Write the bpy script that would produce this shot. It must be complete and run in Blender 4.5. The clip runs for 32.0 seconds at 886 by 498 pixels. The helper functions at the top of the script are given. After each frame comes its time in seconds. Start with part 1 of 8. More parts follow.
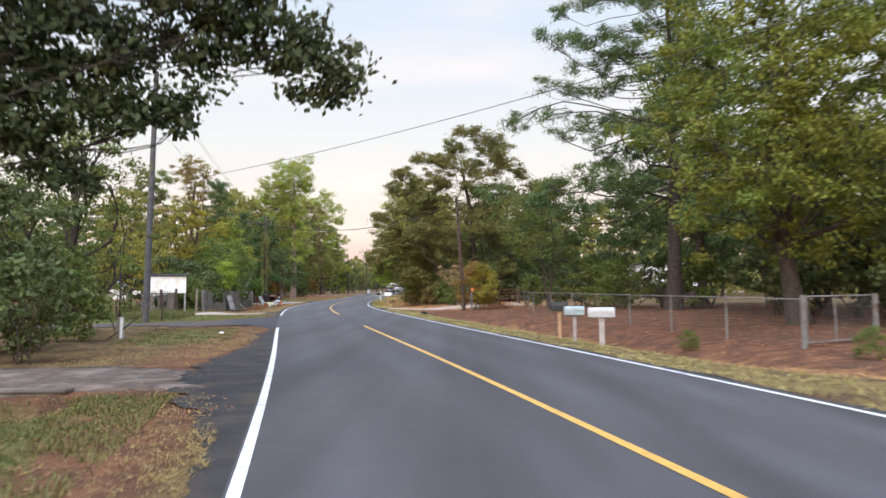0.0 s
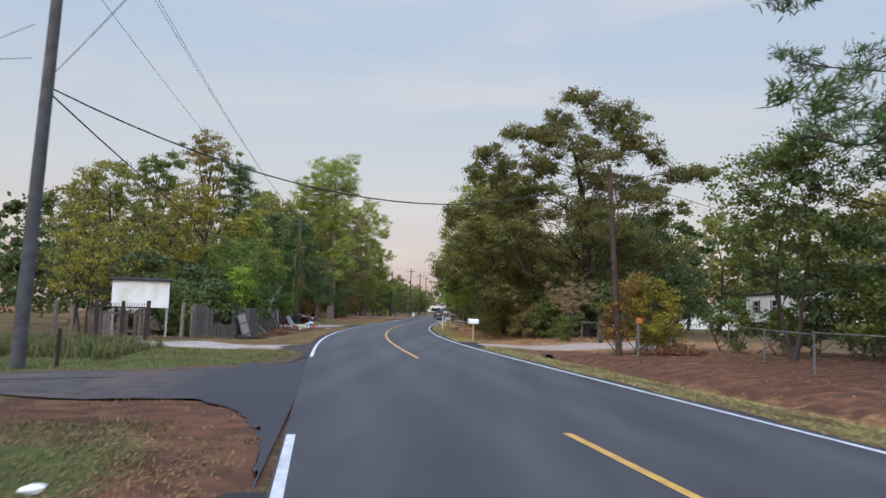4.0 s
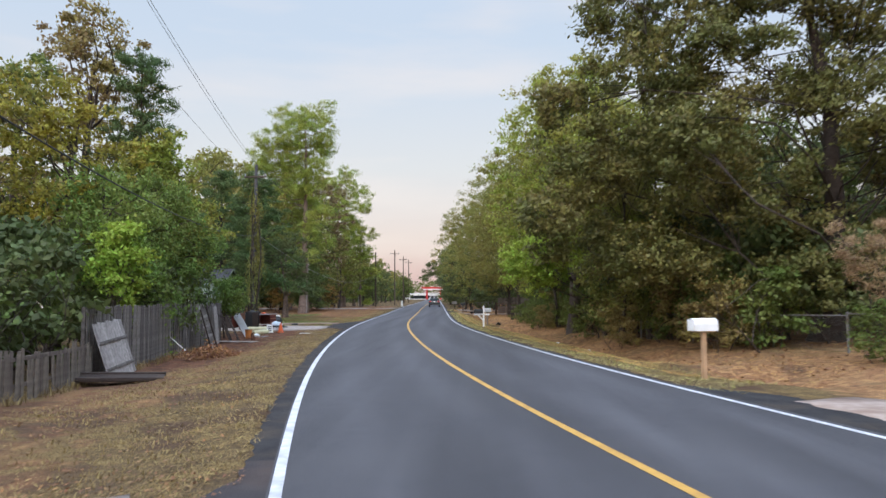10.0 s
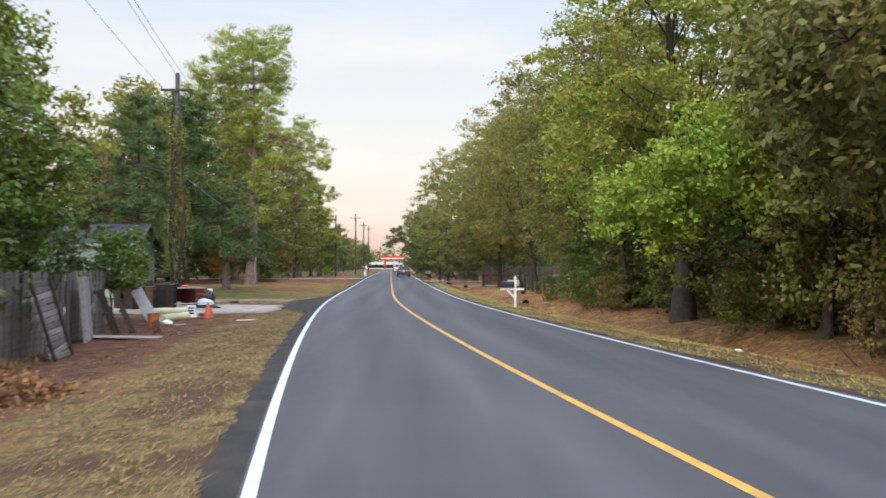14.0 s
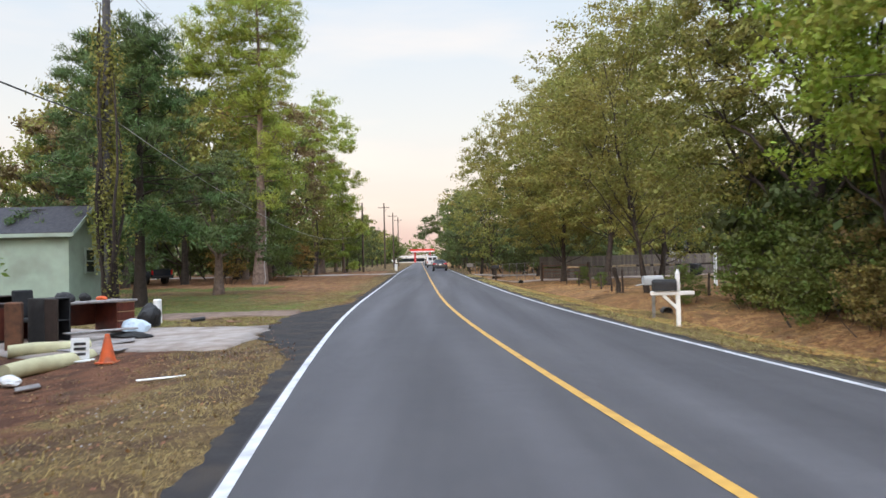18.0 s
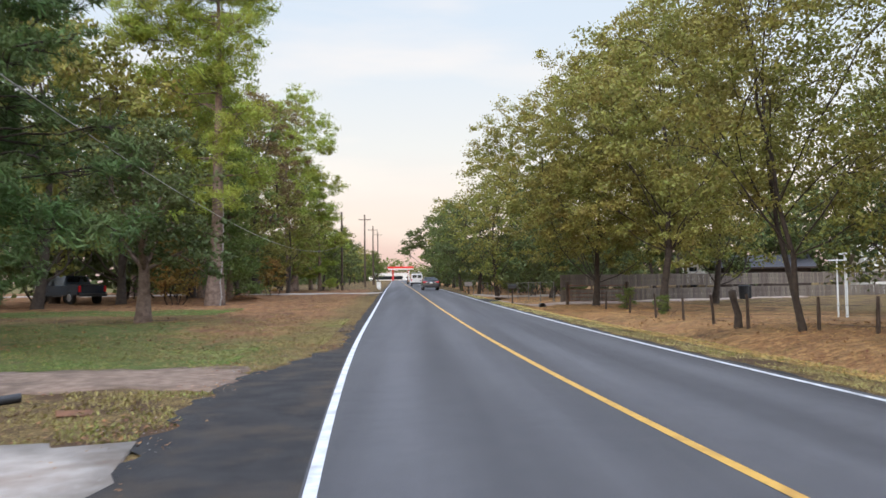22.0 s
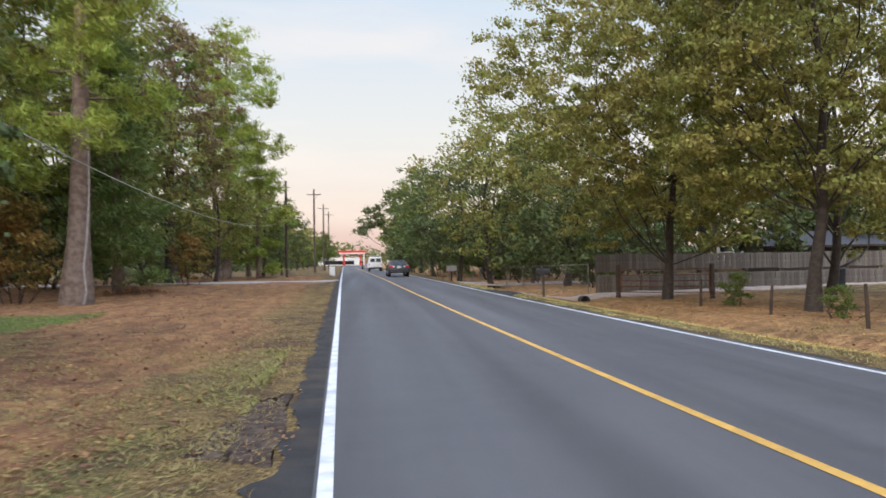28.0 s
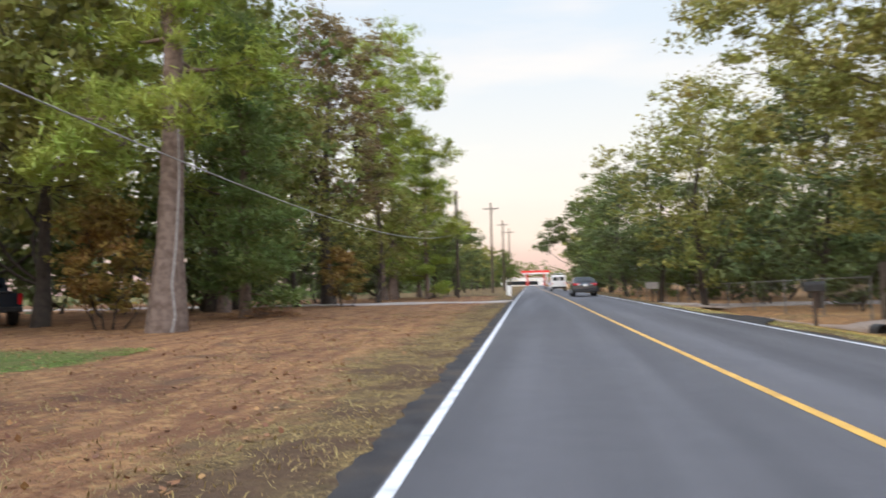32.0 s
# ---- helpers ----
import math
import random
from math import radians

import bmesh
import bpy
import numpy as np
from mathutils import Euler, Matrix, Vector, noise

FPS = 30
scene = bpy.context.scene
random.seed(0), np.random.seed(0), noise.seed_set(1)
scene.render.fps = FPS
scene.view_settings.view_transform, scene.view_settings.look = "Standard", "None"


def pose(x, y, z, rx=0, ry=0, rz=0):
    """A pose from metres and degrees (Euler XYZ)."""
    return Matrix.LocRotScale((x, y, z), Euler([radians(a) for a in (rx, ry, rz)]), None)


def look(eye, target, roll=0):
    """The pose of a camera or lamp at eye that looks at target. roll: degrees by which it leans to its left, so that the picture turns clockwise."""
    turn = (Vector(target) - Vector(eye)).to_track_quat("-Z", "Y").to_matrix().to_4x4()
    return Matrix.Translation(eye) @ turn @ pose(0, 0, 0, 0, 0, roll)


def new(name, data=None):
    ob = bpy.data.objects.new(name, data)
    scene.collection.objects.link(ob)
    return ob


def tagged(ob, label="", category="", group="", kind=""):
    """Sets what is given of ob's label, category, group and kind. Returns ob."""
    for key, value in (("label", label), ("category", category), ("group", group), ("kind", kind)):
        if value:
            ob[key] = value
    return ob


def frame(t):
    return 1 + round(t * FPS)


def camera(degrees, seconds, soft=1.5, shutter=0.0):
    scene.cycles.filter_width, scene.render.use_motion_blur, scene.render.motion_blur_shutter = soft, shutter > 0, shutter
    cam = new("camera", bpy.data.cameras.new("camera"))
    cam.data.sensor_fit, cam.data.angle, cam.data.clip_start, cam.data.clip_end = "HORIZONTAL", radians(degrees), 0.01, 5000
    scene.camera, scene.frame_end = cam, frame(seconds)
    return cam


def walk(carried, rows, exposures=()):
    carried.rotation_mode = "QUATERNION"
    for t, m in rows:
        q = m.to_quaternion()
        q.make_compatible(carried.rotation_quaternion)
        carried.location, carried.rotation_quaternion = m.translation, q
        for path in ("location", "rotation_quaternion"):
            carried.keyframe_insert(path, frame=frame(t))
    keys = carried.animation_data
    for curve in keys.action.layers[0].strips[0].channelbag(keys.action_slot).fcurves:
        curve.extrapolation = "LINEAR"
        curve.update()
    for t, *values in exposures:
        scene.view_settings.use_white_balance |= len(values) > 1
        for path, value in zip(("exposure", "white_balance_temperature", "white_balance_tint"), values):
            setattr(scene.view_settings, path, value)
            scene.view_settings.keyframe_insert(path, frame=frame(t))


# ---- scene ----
cam = camera(62.73, 32.0, shutter=0.5)
SKY_STRENGTH, GLOW_BEHIND, GLOW_ABOVE, SUN_STRENGTH = 0.85, 2.8, 2.1, 1.3
PATH = [
    (0.0, -0.000, 0.000, 1.357, 1.28, 3.16, 0.65),
    (0.5, -0.573, 2.429, 1.357, 2.12, 2.42, -0.25),
    (1.0, -1.149, 4.858, 1.355, 1.53, 1.40, 0.73),
    (1.5, -1.734, 7.279, 1.350, 2.20, 2.12, -0.86),
    (2.0, -2.335, 9.681, 1.346, 4.10, 3.35, -1.73),
    (2.5, -2.940, 12.059, 1.345, 5.14, 3.85, -1.24),
    (4.5, -5.095, 21.356, 1.393, 3.79, 5.51, -1.57),
    (5.0, -5.591, 23.559, 1.419, 3.93, 5.76, -1.62),
    (5.5, -6.096, 25.704, 1.442, 3.87, 5.70, -1.52),
    (6.0, -6.636, 27.789, 1.460, 3.62, 5.53, -1.12),
    (6.5, -7.210, 29.824, 1.472, 3.14, 5.38, -0.36),
    (7.0, -7.795, 31.818, 1.480, 2.60, 5.23, 0.60),
    (7.5, -8.343, 33.778, 1.487, 2.40, 5.90, 1.25),
    (8.0, -8.833, 35.715, 1.497, 1.61, 6.10, 1.12),
    (8.5, -9.234, 37.631, 1.513, 0.75, 5.81, -0.22),
    (9.0, -9.597, 39.522, 1.522, 0.57, 5.73, -0.93),
    (9.5, -9.968, 41.392, 1.514, 1.19, 4.96, -0.33),
    (10.0, -10.360, 43.240, 1.503, 1.77, 4.06, 0.29),
    (10.5, -10.756, 45.070, 1.493, 1.88, 3.22, 0.81),
    (11.0, -11.147, 46.895, 1.485, 0.41, 2.94, 0.29),
    (11.5, -11.537, 48.704, 1.476, -1.31, 2.61, -0.42),
    (12.0, -11.931, 50.479, 1.468, -1.17, 3.04, 1.55),
    (12.5, -12.286, 52.222, 1.463, -0.77, 2.76, 2.01),
    (13.0, -12.604, 53.935, 1.457, 0.28, 2.04, 1.43),
    (13.5, -12.886, 55.626, 1.449, 0.29, 1.39, 0.37),
    (15.5, -13.605, 62.302, 1.416, -9.93, 3.03, 1.90),
    (16.0, -13.760, 63.900, 1.417, -1.38, 1.63, 1.56),
    (16.5, -13.887, 65.472, 1.425, 2.10, 0.68, 2.77),
    (17.0, -14.006, 67.022, 1.435, 1.16, 0.60, 2.47),
    (17.5, -14.143, 68.560, 1.446, 0.44, 0.68, 1.60),
    (18.0, -14.361, 70.084, 1.450, 0.41, 1.13, 1.28),
    (18.5, -14.620, 71.592, 1.455, 1.19, 1.25, 1.80),
    (19.0, -14.886, 73.089, 1.459, 1.52, 1.16, 1.31),
    (19.5, -15.122, 74.585, 1.470, 1.28, 2.98, 1.40),
    (20.0, -15.363, 76.041, 1.480, 1.15, 4.62, 0.21),
    (20.5, -15.613, 77.444, 1.485, 1.25, 4.40, 0.10),
    (21.0, -15.854, 78.825, 1.478, 0.91, 3.51, 1.13),
    (21.5, -16.059, 80.202, 1.465, -0.37, 2.52, 0.97),
    (22.0, -16.239, 81.562, 1.450, -1.57, 2.55, 0.66),
    (22.5, -16.400, 82.913, 1.435, -3.04, 2.70, -0.43),
    (23.0, -16.558, 84.274, 1.425, -1.25, 0.82, -0.62),
    (23.5, -16.718, 85.664, 1.423, 0.90, -0.31, -0.79),
    (24.0, -16.870, 87.070, 1.425, -2.30, -0.73, 1.09),
    (24.5, -17.011, 88.436, 1.426, -6.60, 0.40, 0.08),
    (25.0, -17.142, 89.777, 1.422, -7.32, 2.95, -2.50),
    (25.5, -17.268, 91.101, 1.417, -6.05, 3.44, -0.76),
    (27.5, -17.636, 96.266, 1.402, -2.68, 2.53, 0.30),
    (28.0, -17.671, 97.525, 1.397, -5.54, 1.30, 0.97),
    (28.5, -17.665, 98.771, 1.392, -6.87, 0.00, 0.42),
    (29.0, -17.609, 99.982, 1.382, -7.31, 0.57, 0.57),
    (29.5, -17.521, 101.151, 1.362, -7.45, 1.93, 0.42),
    (30.0, -17.432, 102.276, 1.326, -4.21, 3.91, -0.14),
    (30.5, -17.365, 103.367, 1.281, 0.74, 3.10, 1.14),
    (31.0, -17.325, 104.428, 1.239, 3.68, 1.51, 1.81),
    (31.5, -17.324, 105.454, 1.216, 3.77, 2.06, 1.72),
    (32.0, -17.349, 106.461, 1.201, 8.98, 3.23, 1.29),
]
EXPOSURES = [(0.0, 0.34, 7150, 12), (1.0, 0.17, 6900, 11), (2.0, 0.06, 6750, 11), (4.5, -0.22, 6520, 10), (6.0, -0.22, 6520, 10), (7.0, -0.2, 6535, 10), (8.0, -0.16, 6560, 10), (9.0, -0.03, 6600, 10), (11.0, 0.16, 6850, 10), (12.0, 0.28, 7000, 10), (13.0, 0.34, 7150, 10), (16.0, 0.28, 7150, 10), (19.0, 0.33, 7200, 10), (21.0, 0.29, 7130, 10), (25.0, 0.3, 7100, 10), (28.0, 0.22, 7080, 10), (30.0, 0.32, 7280, 10), (32.0, 0.39, 7330, 10)]
walk(cam, [(t, pose(x, y, z, 90 + pitch, roll, yaw)) for t, x, y, z, yaw, pitch, roll in PATH], EXPOSURES)

# ---- world and light ----
world = bpy.data.worlds.new("world")
scene.world = world
world.use_nodes = True
wn, wl = world.node_tree.nodes, world.node_tree.links
wn.clear()
w_out, w_bg = wn.new("ShaderNodeOutputWorld"), wn.new("ShaderNodeBackground")
w_sky = wn.new("ShaderNodeTexSky")
w_sky.sky_type, w_sky.sun_disc = "NISHITA", False
w_sky.sun_elevation, w_sky.sun_rotation = radians(3), radians(180)
w_tc, w_sep, w_ramp = wn.new("ShaderNodeTexCoord"), wn.new("ShaderNodeSeparateXYZ"), wn.new("ShaderNodeValToRGB")
w_noise, w_map, w_cr = wn.new("ShaderNodeTexNoise"), wn.new("ShaderNodeMapping"), wn.new("ShaderNodeValToRGB")
w_mix, w_add, w_sc = wn.new("ShaderNodeMix"), wn.new("ShaderNodeMix"), wn.new("ShaderNodeMix")
wl.new(w_tc.outputs["Generated"], w_sep.inputs[0])
wl.new(w_sep.outputs["Z"], w_ramp.inputs[0])
SKY = [(0.0, (0.56, 0.43, 0.47)), (0.035, (0.70, 0.55, 0.60)), (0.09, (0.80, 0.72, 0.76)), (0.18, (0.74, 0.77, 0.85)), (0.34, (0.61, 0.725, 0.91)), (1.0, (0.46, 0.60, 0.86))]
for i, (p, c) in enumerate(SKY):
    e = w_ramp.color_ramp.elements[i] if i < 2 else w_ramp.color_ramp.elements.new(p)
    e.position, e.color = p, (*c, 1)
w_map.inputs["Scale"].default_value = (1.2, 1.2, 6.0)
wl.new(w_tc.outputs["Generated"], w_map.inputs["Vector"])
wl.new(w_map.outputs[0], w_noise.inputs["Vector"])
w_noise.inputs["Scale"].default_value, w_noise.inputs["Detail"].default_value = 1.6, 5
w_cr.color_ramp.elements[0].position, w_cr.color_ramp.elements[1].position = 0.5, 0.75
wl.new(w_noise.outputs[0], w_cr.inputs[0])
w_mix.data_type = w_add.data_type = w_sc.data_type = "RGBA"
w_sc.blend_type = "MULTIPLY"
w_sc.inputs[0].default_value = 0.5
wl.new(w_cr.outputs[0], w_sc.inputs[6])
w_sc.inputs[7].default_value = (0.5, 0.5, 0.5, 1)
wl.new(w_sc.outputs[2], w_mix.inputs[0])
wl.new(w_ramp.outputs[0], w_mix.inputs[6])
w_mix.inputs[7].default_value = (0.92, 0.86, 0.88, 1)
w_add.blend_type = "ADD"
w_add.inputs[0].default_value = 0.05
wl.new(w_mix.outputs[2], w_add.inputs[6])
wl.new(w_sky.outputs[0], w_add.inputs[7])
w_y, w_z, w_mul, w_gain = wn.new("ShaderNodeMapRange"), wn.new("ShaderNodeMapRange"), wn.new("ShaderNodeMath"), wn.new("ShaderNodeVectorMath")
w_y.interpolation_type = w_z.interpolation_type = "SMOOTHSTEP"
for node, lo, hi, gain in ((w_y, 0.55, -0.6, GLOW_BEHIND), (w_z, 0.35, 0.95, GLOW_ABOVE)):
    node.inputs[1].default_value, node.inputs[2].default_value, node.inputs[3].default_value, node.inputs[4].default_value = lo, hi, 1.0, gain
wl.new(w_sep.outputs["Y"], w_y.inputs[0])
wl.new(w_sep.outputs["Z"], w_z.inputs[0])
w_mul.operation, w_gain.operation = "MULTIPLY", "SCALE"
wl.new(w_y.outputs[0], w_mul.inputs[0])
wl.new(w_z.outputs[0], w_mul.inputs[1])
wl.new(w_add.outputs[2], w_gain.inputs[0])
wl.new(w_mul.outputs[0], w_gain.inputs["Scale"])
wl.new(w_gain.outputs[0], w_bg.inputs["Color"])
w_bg.inputs["Strength"].default_value = SKY_STRENGTH
wl.new(w_bg.outputs[0], w_out.inputs[0])

sun = new("sun", bpy.data.lights.new("sun", "SUN"))
sun.data.energy, sun.data.angle, sun.data.color = SUN_STRENGTH, radians(40), (1.0, 0.93, 0.84)
sun.matrix_world = look((-40, -60, 55), (0, 0, 0))


# ---- materials ----
def mat(name, col, col2=None, rough=0.8, scale=6.0, bump=0.2, bscale=None, metal=0.0, detail=6.0, island=0.0, obj=0.0, spec=0.3, stain=None, stain_scale=0.6):
    """Principled surface: two colours by noise, optional stains at a larger scale, per-piece shifts and fine relief."""
    m = bpy.data.materials.new(name)
    m.use_nodes = True
    n, l = m.node_tree.nodes, m.node_tree.links
    b = n["Principled BSDF"]
    b.inputs["Roughness"].default_value, b.inputs["Metallic"].default_value = rough, metal
    b.inputs["Specular IOR Level"].default_value = spec
    tc, nz, rp = n.new("ShaderNodeTexCoord"), n.new("ShaderNodeTexNoise"), n.new("ShaderNodeMix")
    rp.data_type = "RGBA"
    col2 = col2 or tuple(c * 0.75 for c in col)
    rp.inputs[6].default_value, rp.inputs[7].default_value = (*col, 1), (*col2, 1)
    nz.inputs["Scale"].default_value, nz.inputs["Detail"].default_value = scale, detail
    l.new(tc.outputs["Object"], nz.inputs["Vector"])
    ctr = n.new("ShaderNodeMapRange")
    ctr.inputs[1].default_value, ctr.inputs[2].default_value = 0.35, 0.65
    l.new(nz.outputs[0], ctr.inputs[0])
    l.new(ctr.outputs[0], rp.inputs[0])
    out = rp.outputs[2]
    if stain:
        s2, m2, r2 = n.new("ShaderNodeTexNoise"), n.new("ShaderNodeMix"), n.new("ShaderNodeMapRange")
        m2.data_type = "RGBA"
        s2.inputs["Scale"].default_value, s2.inputs["Detail"].default_value = stain_scale, 5
        r2.inputs[1].default_value, r2.inputs[2].default_value = 0.48, 0.68
        l.new(tc.outputs["Object"], s2.inputs["Vector"])
        l.new(s2.outputs[0], r2.inputs[0])
        l.new(r2.outputs[0], m2.inputs[0])
        l.new(out, m2.inputs[6])
        m2.inputs[7].default_value = (*stain, 1)
        out = m2.outputs[2]
    if island or obj:
        hsv, geo = n.new("ShaderNodeHueSaturation"), n.new("ShaderNodeNewGeometry" if island else "ShaderNodeObjectInfo")
        mr, mh = n.new("ShaderNodeMapRange"), n.new("ShaderNodeMapRange")
        k = island or obj
        mr.inputs[3].default_value, mr.inputs[4].default_value = 1 - k, 1 + k
        mh.inputs[3].default_value, mh.inputs[4].default_value = 0.5 - 0.05 * k, 0.5 + 0.05 * k
        src = geo.outputs["Random Per Island" if island else "Random"]
        l.new(src, mr.inputs[0]), l.new(src, mh.inputs[0])
        l.new(mr.outputs[0], hsv.inputs["Value"]), l.new(mh.outputs[0], hsv.inputs["Hue"])
        l.new(out, hsv.inputs["Color"])
        out = hsv.outputs[0]
    l.new(out, b.inputs["Base Color"])
    if bump:
        bz, bp = n.new("ShaderNodeTexNoise"), n.new("ShaderNodeBump")
        bz.inputs["Scale"].default_value, bz.inputs["Detail"].default_value = bscale or scale * 6, 4
        l.new(tc.outputs["Object"], bz.inputs["Vector"])
        bp.inputs["Strength"].default_value, bp.inputs["Distance"].default_value = bump, 0.02
        l.new(bz.outputs[0], bp.inputs["Height"])
        l.new(bp.outputs[0], b.inputs["Normal"])
    return m


def leaf_mat(name, col, col2, trans=0.4, vary=0.35):
    """Leaves: diffuse and some light let through, a colour of its own for each leaf, broad patches of the second colour."""
    m = bpy.data.materials.new(name)
    m.use_nodes = True
    n, l = m.node_tree.nodes, m.node_tree.links
    b = n["Principled BSDF"]
    b.inputs["Roughness"].default_value, b.inputs["Specular IOR Level"].default_value = 0.55, 0.25
    geo, tc, nz, mx, hsv = n.new("ShaderNodeNewGeometry"), n.new("ShaderNodeTexCoord"), n.new("ShaderNodeTexNoise"), n.new("ShaderNodeMix"), n.new("ShaderNodeHueSaturation")
    mx.data_type = "RGBA"
    nz.inputs["Scale"].default_value, nz.inputs["Detail"].default_value = 0.5, 3
    l.new(tc.outputs["Object"], nz.inputs["Vector"])
    cm, mr, mh = n.new("ShaderNodeMapRange"), n.new("ShaderNodeMapRange"), n.new("ShaderNodeMapRange")
    cm.inputs[1].default_value, cm.inputs[2].default_value = 0.4, 0.62
    l.new(nz.outputs[0], cm.inputs[0]), l.new(cm.outputs[0], mx.inputs[0])
    mx.inputs[6].default_value, mx.inputs[7].default_value = (*col, 1), (*col2, 1)
    mr.inputs[3].default_value, mr.inputs[4].default_value = 1 - vary, 1 + vary
    mh.inputs[3].default_value, mh.inputs[4].default_value = 0.48, 0.515
    l.new(geo.outputs["Random Per Island"], mr.inputs[0]), l.new(geo.outputs["Random Per Island"], mh.inputs[0])
    l.new(mr.outputs[0], hsv.inputs["Value"]), l.new(mh.outputs[0], hsv.inputs["Hue"])
    l.new(mx.outputs[2], hsv.inputs["Color"])
    l.new(hsv.outputs[0], b.inputs["Base Color"])
    tr, ms = n.new("ShaderNodeBsdfTranslucent"), n.new("ShaderNodeMixShader")
    l.new(hsv.outputs[0], tr.inputs["Color"])
    ms.inputs[0].default_value = trans
    l.new(b.outputs[0], ms.inputs[1]), l.new(tr.outputs[0], ms.inputs[2])
    l.new(ms.outputs[0], n["Material Output"].inputs["Surface"])
    return m


